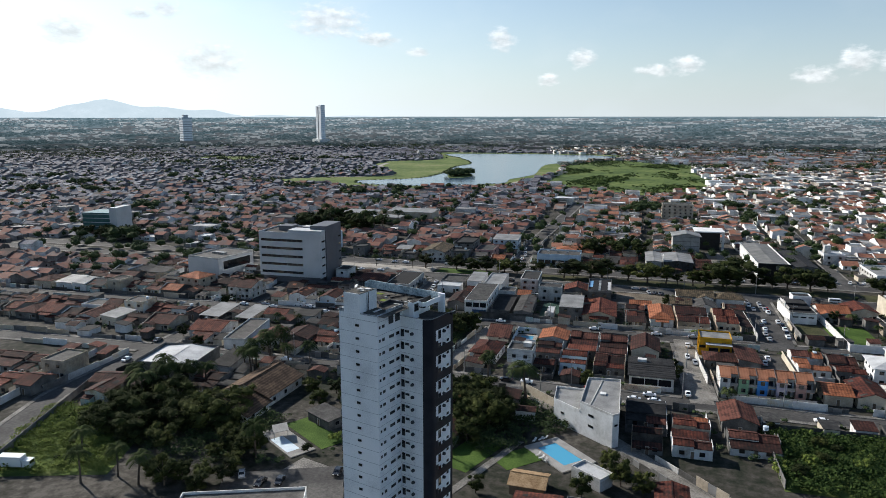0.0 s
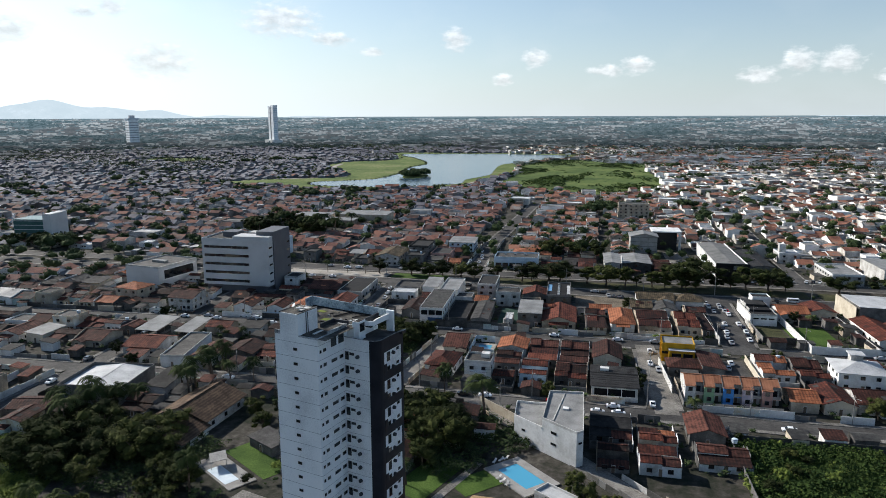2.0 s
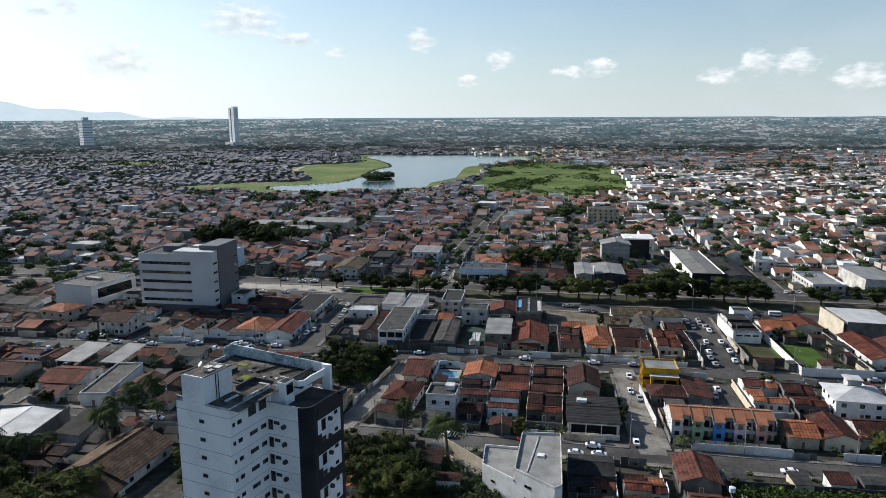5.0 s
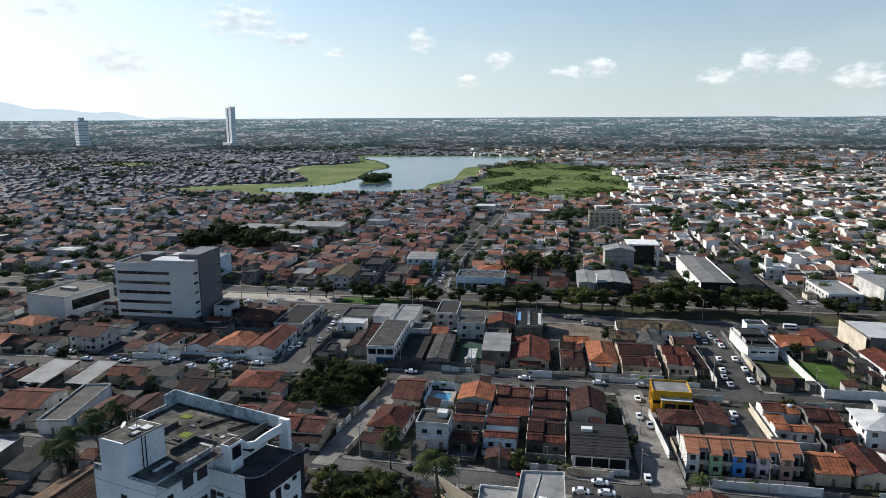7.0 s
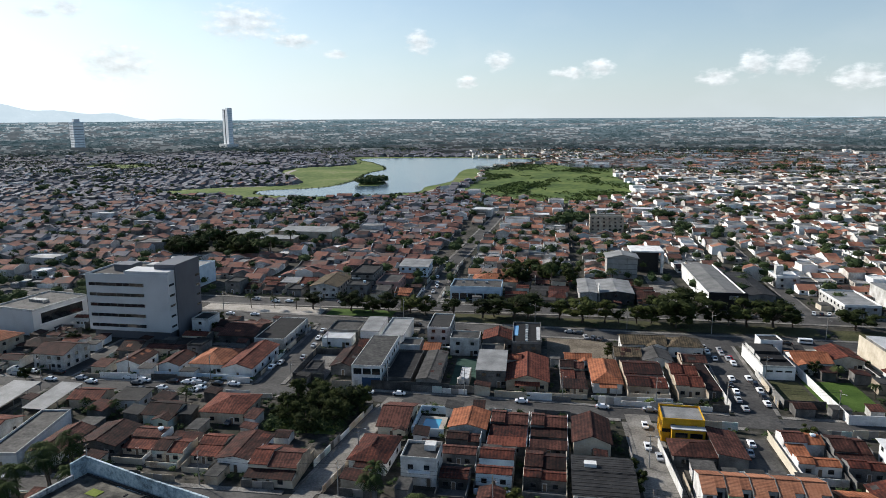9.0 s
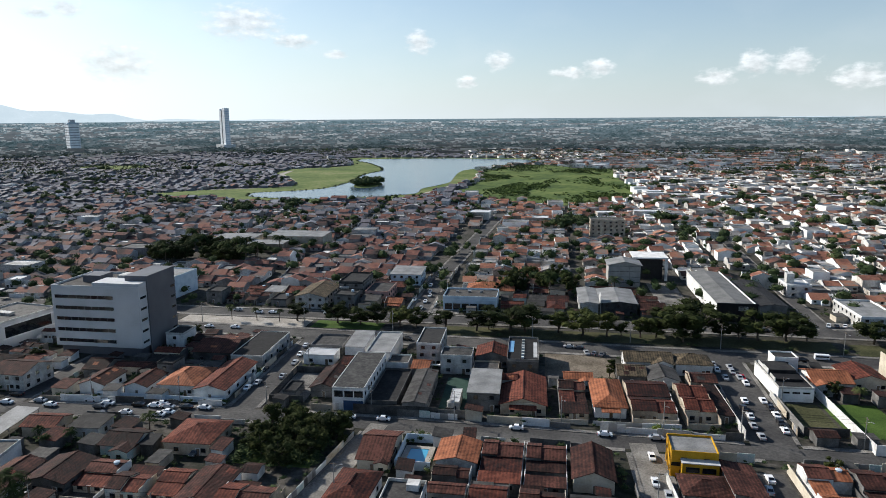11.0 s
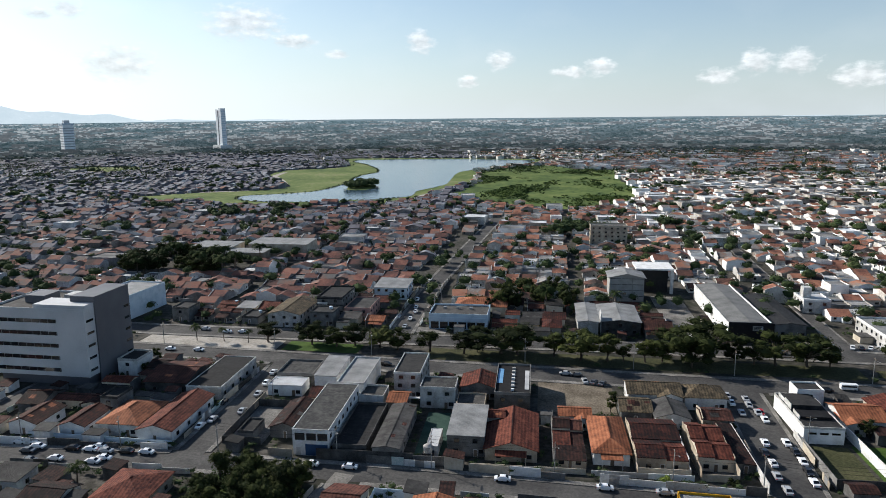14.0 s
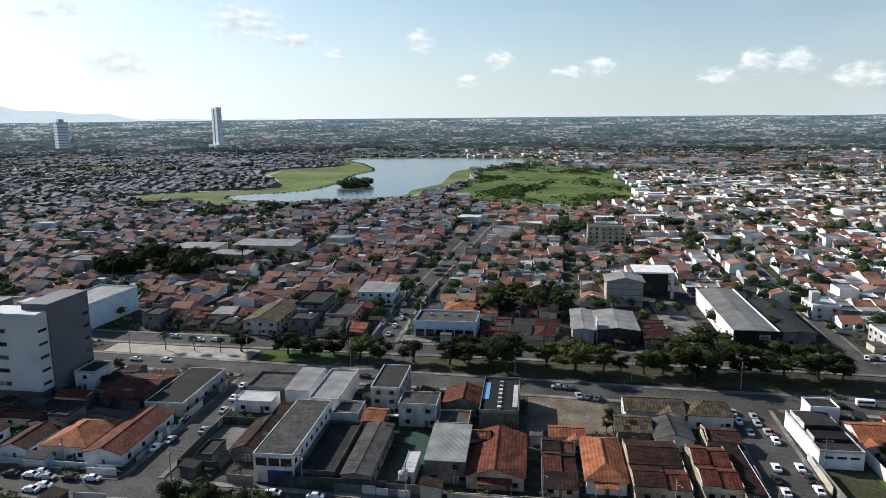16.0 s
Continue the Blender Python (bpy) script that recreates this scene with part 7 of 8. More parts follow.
# avenue trees
for x, y, h, kd, sp in ((-149, 377, 10, "round", 1.25), (-138, 377, 8.5, "round", 1.2), (-131, 380, 9, "round", 1.2), (-120, 380, 9.5, "round", 1.25), (-112, 379, 9, "round", 1.1), (-99, 381, 8.5, "tall", 1.5), (-85, 382, 9, "tall", 1.6),
                        (-71, 385.5, 13, "wide", 1.25), (-64, 386, 11, "wide", 1.2), (-40, 386, 13, "wide", 1.05), (-29.6, 388, 11, "tall", 1.1), (-24, 389, 7, "tall", 1.1), (-16, 390, 9, "tall", 1.2), (-1.4, 394, 15, "wide", 1.1), (6.5, 397, 16.5, "wide", 1.15), (16, 397, 8, "round", 0.9),
                        (31, 398.5, 13, "wide", 0.95), (42, 400, 13, "wide", 1.05), (50, 403, 9, "round", 1.0), (75, 406, 10, "wide", 1.2), (100, 409, 11, "wide", 1.2), (-168, 375, 8.5, "tall", 1.5), (-80, 385, 8, "round", 1.1), (-50, 388, 9, "tall", 1.4), (-10, 392, 9, "round", 1.2), (23, 398, 8, "tall", 1.3), (1, 389, 9, "wide", 1.1)):
    tree(x, y, h * 1.12, kd, None, sp * (1.35 if kd == "wide" else 1.15))
for x, y, h in ((-199, 369, 7.5), (-187, 371, 6.5), (-176, 372, 6), (-30, 462, 10), (-62, 452, 13), (-54, 462, 12)):
    palm(x, y, h)
# dark groves
for i in range(16):
    tree(RNG.uniform(-88, -52), RNG.uniform(438, 482), RNG.uniform(8, 13), "round")
for i in range(26):
    tree(RNG.uniform(-338, -262), RNG.uniform(470, 520), RNG.uniform(9, 14), "round")
for i in range(18):
    palm(RNG.uniform(-338, -255), RNG.uniform(468, 528), RNG.uniform(11, 15))
for i in range(24):
    tree(RNG.uniform(-122, -99), RNG.uniform(250, 275), RNG.uniform(4, 10), RNG.choice(("round", "round", "tall", "bush")), None, 1.1)
for i in range(30):
    tree(-147 + RNG.uniform(-22, 17), 148 + RNG.uniform(-16, 15), RNG.uniform(7, 12), "round", None, 1.2)
for i in range(26):
    k = RNG.random()
    tree(-76 + 17 * k + RNG.uniform(-6, 5), 203 - 30 * k + RNG.uniform(-9, 6), RNG.uniform(7, 11.5), "round", None, 1.1)
for i in range(16):
    tree(-120 + RNG.uniform(-10, 9), 131 + RNG.uniform(-13, 12), RNG.uniform(4, 8), "round", None, 1.1)
for i in range(16):
    tree(-108 + RNG.uniform(-16, 14), 180 + RNG.uniform(-6, 12), RNG.uniform(4, 8), "round", None, 1.1)
for x, y, h in ((-155.6, 196, 12), (-157, 206, 12), (-157.5, 213, 11), (-151, 187, 12), (-73.5, 217, 10), (-181, 244, 5.5), (-171, 245, 5.5), (-154, 257, 7.5), (-176, 241, 5), (-138, 204, 10), (-146, 202, 9), (-153, 202, 11), (-154, 192, 9), (-156, 190, 10), (-168, 154, 12), (-165, 163, 13), (-161, 167, 12), (-172, 170, 12), (-176, 160, 11), (-158, 172, 10), (-154, 211, 9), (-161, 210, 9),
                (-76, 226, 7.5), (-56, 204, 14), (3.5, 222.5, 7.5), (-113, 140, 11), (-139, 118, 9), (-131, 117, 9), (-156, 122, 9), (-145, 112, 10), (-64, 160, 7), (60, 322, 6), (52, 336, 6.5)):
    palm(x, y, h)
for x, y, h, kd in ((-13.2, 240, 5.5, "tall"), (-12.4, 246, 5, "tall"), (-14.6, 252, 5, "tall"), (-41, 224.6, 5.5, "round"), (56, 240, 8.5, "round"), (46.5, 341, 7, "round"), (-27, 276.4, 4.5, "round"), (27.5, 352, 4.5, "bush"), (28.5, 344, 4, "bush"), (-25.6, 345, 6, "tall"), (-26, 340, 5, "tall"),
                    (9, 336, 4, "bush"), (-10, 298.6, 4, "bush"), (6, 302, 4, "bush"), (-212, 318, 8, "round"), (-200, 344, 6, "round"), (-24, 170, 7, "round"), (-20, 163, 8, "round"), (-14, 160, 7, "round"), (-28, 154, 7, "round"), (-52, 146, 5, "round"), (-98, 157, 5, "bush"), (-102, 148, 4, "bush"), (-240, 300, 7, "round"), (-225, 262, 6, "round"), (-207, 214, 6, "round"), (-192, 206, 6, "round")):
    tree(x, y, h, kd)
for i in range(36):
    tree(38 + RNG.uniform(-23, 23), 196 + RNG.uniform(-16, 16), RNG.uniform(2.5, 6), "bush")
for i in range(20):
    tree(-168 + RNG.uniform(-17, 17), 130 + RNG.uniform(-20, 20), RNG.uniform(1.6, 3.4), "bush")
for i in range(10):
    tree(-475 + RNG.uniform(0, 70), 378 + RNG.uniform(-8, 10), RNG.uniform(8, 12), "round")


# ---- vehicles ----
def car_master(colour):
    body = [(-2.15, 0.3), (-2.18, 0.72), (-1.95, 0.86), (-1.25, 0.92), (-0.65, 1.42), (0.75, 1.46), (1.55, 0.98), (2.08, 0.9), (2.16, 0.6), (2.12, 0.3)]
    v, f = [], []
    for s, tuck in ((-1, 1), (1, 1)):
        for x, z in body:
            v.append((x, s * (0.86 if z < 1.0 else 0.68), z))
    n = len(body)
    f.append(tuple(range(n)))
    f.append(tuple(reversed(range(n, 2 * n))))
    for i in range(n):
        j = (i + 1) % n
        f.append((i, i + n, j + n, j))
    ob = thing("car", 0, -900, 0, "%s parked hatchback car" % colour, "car", "parked cars")
    part("body", (v, f), CARPAINT[colour], ob)
    part("windscreen", slab([(-1.27, -0.66, 0.99), (-0.72, -0.6, 1.43), (-0.72, 0.6, 1.43), (-1.27, 0.66, 0.99)][::-1], 0.03), CARGLASS, ob)
    part("rear_window", slab([(0.83, -0.6, 1.46), (1.5, -0.66, 1.06), (1.5, 0.66, 1.06), (0.83, 0.6, 1.46)][::-1], 0.03), CARGLASS, ob)
    for s in (-1, 1):
        q = [(-1.05, 0.8, 0.98), (1.2, 0.8, 0.98), (0.75, 0.71, 1.38), (-0.6, 0.71, 1.38)]
        w = [(x, s * y, z) for x, y, z in q]
        vv = w + [(x, y - s * 0.06, z) for x, y, z in w]
        part("side_window", (vv, [(0, 1, 2, 3), (7, 6, 5, 4), (0, 4, 5, 1), (1, 5, 6, 2), (2, 6, 7, 3), (3, 7, 4, 0)]), CARGLASS, ob)
        for x in (-1.32, 1.32):
            part("wheel", tube([(x, s * 0.9, 0.31), (x, s * 0.68, 0.31)], [0.31, 0.31], 12), RUBBER, ob)
        part("headlight", box(-2.2, -2.1, s * 0.62 - 0.16, s * 0.62 + 0.16, 0.62, 0.76), WHITE, ob)
        part("tail_light", box(2.08, 2.19, s * 0.66 - 0.12, s * 0.66 + 0.12, 0.66, 0.84), RED, ob)
    return ob


CARS = {c: car_master(c) for c in CARPAINT}


USED = set()


def car(x, y, rot, colour=None):
    colour = colour or RNG.choice(["white", "white", "white", "silver", "silver", "black", "grey", "silver"])
    m = pose(x, y, 0.14, 0, 0, rot + RNG.choice((0, 180)))
    if colour not in USED:
        USED.add(colour)
        CARS[colour].matrix_world = m
        return CARS[colour]
    return copy_thing(CARS[colour], m)


for x, y, c in ((-190, 273, "white"), (-182.5, 272, "white"), (-172, 273.8, "black"), (-166.5, 274.6, "white"), (-171.8, 267.5, "white"), (-160.5, 268.8, "white"), (-161.5, 274.9, "silver"), (-155.6, 276.2, "black"), (-149.8, 277.4, "white"), (-178, 264.8, "grey"),
                (-101.9, 283.4, "white"), (-91.1, 284.8, "white"), (-50.5, 289.5, "white"), (-24.9, 292.0, "white"), (-10.5, 293.6, "silver"), (-200, 266, "white"), (-206, 268, "silver"), (-215.7, 263.9, "white"), (-218, 270, "black"), (-228.4, 268.7, "white"), (-232.6, 265.1, "silver"), (-237.6, 269, "white"), (-184.8, 273.9, "white"), (-165.3, 276.7, "white"), (-158.9, 271.3, "white"), (-183.2, 269.2, "grey")):
    car(x, y, 8, c)
for x, y, c in ((-67.5, 218.6, "black"), (-60.4, 219.4, "white"), (-38.8, 222.4, "red"), (-20, 223.9, "white"), (-24.2, 218.4, "white"), (-18.0, 219.2, "white"), (-100, 211.4, "white"), (-150, 206, "white"), (-170, 204, "silver"), (30, 223, "white")):
    car(x, y, 6, c)
for x, y, c in ((-11.0, 267.6, "white"), (-11.8, 281.5, "white"), (-7.9, 262, "silver"), (-8.4, 229.5, "white")):
    car(x, y, 98, c)
for x, y in ((16.3, 356), (18.2, 350.5), (15.9, 361), (10.3, 362.4), (11.2, 356.5), (13.4, 349), (23.0, 330.5), (24.4, 325.2), (25.2, 319.6), (25.5, 314.0), (17.2, 329), (16.2, 322.6), (17.4, 316.6), (17.3, 309.5), (25.8, 308.5), (18.6, 302.5)):
    car(x, y, 97)
car(19.6, 345.5, 97, "white"), car(19.0, 351, 97, "red")
for x, y in ((-144.6, 301), (-149.2, 313.6), (-141.8, 323), (-144.4, 332.5), (-147.2, 342.5), (-139.2, 309), (-145.5, 296)):
    car(x, y, 98)
for x, y in ((-43.6, 369), (-39.5, 368.8), (-110, 361.4), (43, 376), (51, 381.8), (-202, 355.4), (-190, 357.5), (-204.8, 383), (-192.9, 382), (-159.6, 389), (-186, 383.4), (90, 378), (-66, 400), (8, 409), (35, 413)):
    car(x, y, 6)
for x, y in ((-36.2, 363.4), (-33.0, 363.0), (-30.0, 362.6), (17, 277), (16, 271), (70, 428), (63.3, 427), (66.6, 427.4), (56, 426), (74, 429), (78, 430), (-133.5, 250)):
    car(x, y, RNG.uniform(70, 110))
for x, y in ((-127.5, 423), (-121, 421), (-124.8, 441), (-119.4, 409), (-128.8, 455), (-122.4, 433), (-136, 500), (-130.5, 478)):
    car(x, y, 97)
for x, y in ((-103, 129), (-99, 131.5), (-110, 130.5), (-88, 141), (-75, 143)):
    car(x, y, RNG.uniform(100, 130))
for x, y in ((70, 300), (82, 301), (-214, 236), (-207, 230), (-206, 222), (-212, 205), (-205.5, 183), (-199, 162)):
    car(x, y, 100 if x < 0 else 8)

vn = thing("van", 50.5, 379.5, 6, "white minibus on the avenue", "van", z=0.14)
part("body", box(-2.6, 2.6, -0.95, 0.95, 0.35, 2.15), CARPAINT["white"], vn)
part("window", box(-2.3, 2.3, -0.98, 0.98, 1.25, 1.8), CARGLASS, vn)
for sx in (-1.6, 1.6):
    for sy in (-0.85, 0.85):
        part("wheel", tube([(sx, sy + 0.1, 0.34), (sx, sy - 0.1, 0.34)], [0.34, 0.34], 12), RUBBER, vn)
tr = thing("truck", -167, 111, 20, "white box truck parked by the field", "truck", z=0.05)
part("cargo_box", box(-4.2, 2.2, -1.25, 1.25, 0.9, 3.6), CARPAINT["white"], tr)
part("cab", box(2.35, 4.4, -1.15, 1.15, 0.6, 2.6), CARPAINT["white"], tr)
part("windscreen", box(4.38, 4.45, -1.0, 1.0, 1.6, 2.4), CARGLASS, tr)
for sx in (-3.0, 3.2):
    for sy in (-1.05, 1.05):
        part("wheel", tube([(sx, sy + 0.14, 0.5), (sx, sy - 0.14, 0.5)], [0.5, 0.5], 12), RUBBER, tr)


# ---- poles and lamps ----
def pole_master():
    ob = thing("utility_pole", -96.5, 288.5, 8, "slim grey concrete utility pole with crossarms", "pole", "utility poles")
    part("post", tube([(0, 0, 0), (0, 0, 9.5)], [0.16, 0.1], 8), CONC, ob)
    part("crossarm", box(-0.07, 0.07, -1.1, 1.1, 9.0, 9.14), WOODP, ob)
    part("crossarm", box(-0.06, 0.06, -0.7, 0.7, 7.6, 7.72), WOODP, ob)
    part("lamp_arm", tube([(0, 0, 8.0), (0.6, -0.9, 8.5), (0.9, -1.6, 8.6)], [0.04, 0.04, 0.04], 6), STEEL, ob)
    part("lamp_head", box(0.72, 1.08, -2.0, -1.5, 8.52, 8.66), STEEL, ob)
    return ob


POLE = pole_master()
for x, y, r in ((-70, 290.5, 8), (-38, 295.8, 8), (-8.5, 299.4, 8), (13, 301.6, 8), (45, 303, 8), (-130, 282.4, 8), (-160, 279, 8), (-190, 273.5, 8), (-220, 264, 8), (-84, 221, 8), (-46, 224.6, 8), (-10, 227.6, 8), (20, 230.6, 8), (48, 234, 8), (-120, 216, 8), (-150, 211.5, 8),
                (-53, 210, -40), (-30, 192.5, -40), (-86.6, 240, 95), (-133.2, 318, 98), (-10.6, 256, 98), (28.4, 330, 97), (-60, 378.6, 6), (-20, 381.6, 6), (15, 384, 6), (-120, 371, 6), (-160, 366, 6), (-210, 362, 6), (60, 388, 6), (-112, 430, 97), (-116, 455, 97)):
    copy_thing(POLE, pose(x, y, 0, 0, 0, r))


def wires(line, sag=0.8):
    ob = thing("overhead_wire", *line[0][:2], 0, "thin dark overhead wires between street poles", "wire")
    for dz, off in ((9.1, -0.9), (9.1, 0.9), (7.65, 0.0)):
        for (ax, ay), (bx, by) in zip(line, line[1:]):
            pts = []
            for k in range(7):
                t = k / 6
                pts.append((ax + (bx - ax) * t - line[0][0], ay + (by - ay) * t + off - line[0][1], dz - sag * 4 * t * (1 - t)))
            part("wire", tube(pts, [0.03] * 7, 4), BLACK, ob)


wires([(-130, 282.4), (-96.5, 288.5), (-70, 290.5), (-38, 295.8), (-8.5, 299.4), (13, 301.6), (45, 303)])
wires([(-150, 211.5), (-120, 216), (-84, 221), (-46, 224.6), (-10, 227.6), (20, 230.6), (48, 234)])


# ---- rows of further houses, one thing each ----
def in_view(x, y, wide=0.0):
    a = math.degrees(math.atan2(-(x + 10), y - 60))
    return -23 - wide < a < 57 + wide


def fill_rows():
    made, c, s = 0, math.cos(radians(8)), math.sin(radians(8))
    rng = random.Random(11)
    v = -140.0
    row = 0
    while v < 700:
        d = rng.uniform(12.5, 15.5)
        u = -560.0
        while u < 330:
            w = rng.uniform(7.6, 11.5)
            jx = rng.uniform(-0.4, 0.4)
            x, y = (u + w / 2) * c - (v + d / 2) * s, 100 + (u + w / 2) * s + (v + d / 2) * c
            u += w + rng.choice((0.5, 0.7, 1.2, 3.0))
            if y < 118 or not in_view(x, y, WIDE) or math.hypot(x + 15, y - 100) > NEAR:
                continue
            hw, hd = w, d - rng.uniform(0.5, 3.0)
            if not is_free(x, y, hw, hd, 8):
                hw, hd = hw * 0.75, hd * 0.75
                if hw < 5.5 or not is_free(x, y, hw, hd, 8):
                    continue
            k = rng.random()
            wall = rng.choice((WHITE, CREAM, CREAM, GREYW, GREYW, TINTED))
            if k < 0.34 and hw > 6.5:
                last = compound(x, y, hw, hd, 8 + rng.uniform(-1, 1), wall, rng.choice((CLAY, CLAYD, CLAYD, CLAY)), rng.choice((CLAY, CLAYD, CLAYD, FIBRE)), None, rng.uniform(3.1, 4.0))
                made += 1
                continue
            if k < 0.70:
                last = house(x, y, hw, hd, 8 + rng.uniform(-2, 2), h=rng.uniform(3.0, 4.0), roof="gable", ridge=rng.choice("xxy"), pitch=rng.uniform(0.24, 0.36), tile=rng.choice((CLAY, CLAY, CLAYD, CLAYD, CLAYD, CLAY, FIBRE) if rng.random() < 0.9 else (CLAYO,)), wall=wall, wins="fl" if made % 2 else "fr", lean=rng.random() < 0.25, fire=rng.random() < 0.4)
            elif k < 0.8:
                last = house(x, y, hw, hd, 8, h=rng.uniform(3.2, 4.2), roof="hip", pitch=0.34, tile=rng.choice((CLAY, CLAYD, CLAYO)), wall=wall, wins="fl")
            elif k < 0.9:
                last = house(x, y, hw, hd, 8, h=rng.uniform(3.2, 3.8), roof="shed", ridge=rng.choice("xy"), pitch=0.1, tile=rng.choice((FIBRE, FIBRE, METALG)), wall=wall, wins="f")
            else:
                fl = rng.choice((1, 2, 2))
                last = house(x, y, hw, hd, 8, h=3.1 * fl, roof="flat", tile=rng.choice((SLABR, TAR)), wall=wall, floors=fl, wins="fl", tank=rng.random() < 0.5)
            if k < 0.8 and rng.random() < 0.6:
                t = rng.choice((CLAYD, CLAY, FIBRE, CLAYD))
                ob = last
                aw, ad, ah = hw * rng.uniform(0.35, 0.6), rng.uniform(2.2, 3.6), rng.uniform(2.2, 2.7)
                ax = rng.choice((-1, 1)) * (hw - aw) / 2
                e = -1 if rng.random() < 0.6 else 1
                y0, y1 = sorted((e * hd / 2, e * (hd / 2 + ad)))
                zi, zo = ah + 0.45, ah
                za, zb = (zo, zi) if e < 0 else (zi, zo)
                part("annex_roof", slab([(ax - aw / 2, y0, za), (ax + aw / 2, y0, za), (ax + aw / 2, y1, zb), (ax - aw / 2, y1, zb)], 0.12), t, ob)
                part("annex_wall", box(ax - aw / 2 + 0.15, ax + aw / 2 - 0.15, y0 + 0.15, y1 - 0.15, 0, ah - 0.1), wall, ob)
            made += 1
        v += d + (6.5 if row % 2 else 0.8)
        row += 1
    return made


def fill_gaps(tries, limit):
    """Back-yard sheds and lean-tos in what room is left between the houses."""
    made, rng = 0, random.Random(23)
    for _ in range(tries):
        r, az = math.sqrt(rng.uniform(120 ** 2, NEAR ** 2)), radians(rng.uniform(-28, 66))
        x, y = -10 - math.sin(az) * r, 80 + math.cos(az) * r
        w, d = rng.uniform(3.2, 6.5), rng.uniform(3.5, 7.5)
        if y < 150 or not is_free(x, y, w, d, 8):
            continue
        take(x, y, w, d, 8, 0.5)
        roof = rng.choice(("shed", "shed", "gable", "flat"))
        tile = rng.choice((FIBRE, CLAYD, CLAY, CLAYD, CLAYD, TAR)) if roof != "flat" else rng.choice((TAR, SLABR))
        wall = rng.choice((GREYW, GREYW, WHITE, CREAM))
        h, side = rng.uniform(2.3, 3.4), rng.choice("xy")
        ob = thing("shed", x, y, 8 + rng.uniform(-3, 3), "small %s back-yard shed with a %s roof" % (WALLNAME[wall.name], ROOFNAME[tile.name]), "shed", "back-yard sheds")
        if roof == "flat":
            part("roof", box(-w / 2 - 0.2, w / 2 + 0.2, -d / 2 - 0.2, d / 2 + 0.2, h, h + 0.18), tile, ob)
            rr = 0
        else:
            g, _, rr = roof_geo(roof, w, d, h, 0.14 if roof == "shed" else 0.3, 0.3, side)
            part("roof", g, tile, ob)
        part("wall", body_geo(roof, w, d, h, rr, side), wall, ob)
        made += 1
        if made >= limit:
            break
    return made


NEAR, WIDE = 370.0, 11.0
MADE = fill_rows()
SHEDS = fill_gaps(9000, 150)


def street_walls():
    """Garden walls and gates along the building line of the near streets."""
    rng = random.Random(77)
    for name, line, width, walkway in ROADS:
        if name in ("avenue_near", "avenue_far", "street_north_east"):
            continue
        for s in (-1, 1):
            for (ax, ay), (bx, by) in zip(line, line[1:]):
                L = math.hypot(bx - ax, by - ay)
                ux, uy = (bx - ax) / L, (by - ay) / L
                off = (width / 2 + walkway + 0.45) * s
                t = 0.0
                while t < L - 3:
                    w = min(rng.uniform(6, 12), L - t)
                    x, y = ax + ux * (t + w / 2) - uy * off, ay + uy * (t + w / 2) + ux * off
                    t += w + 0.05
                    rot = math.degrees(math.atan2(uy, ux))
                    if math.hypot(x + 15, y - 100) > 420 or not in_view(x, y, 8) or rng.random() < 0.15:
                        continue
                    if any(road_gap(x + ux * q * w / 2, y + uy * q * w / 2, name, 1.0) for q in (-1, 0, 1)) or not is_free(x, y, w, 0.2, rot):
                        continue
                    yard_wall(x, y, w - 0.04, 0.1, rot, rng.uniform(1.5, 2.7), mat=rng.choice((WHITE, WHITE, CREAM, GREYW, GREYW, TINTED)), sides="f", gate=rng.choice((0, 0, 2.6)) if w > 6 else 0)


street_walls()
for _ in range(170):
    _r, _z = math.sqrt(RNG.uniform(120 ** 2, 360 ** 2)), radians(RNG.uniform(-26, 60))
    _x, _y = -10 - math.sin(_z) * _r, 80 + math.cos(_z) * _r
    if _y > 150 and is_free(_x, _y, 1.6, 1.6, 0):
        tree(_x, _y, RNG.uniform(2.6, 5.5), RNG.choice(("bush", "round", "round", "tall")))


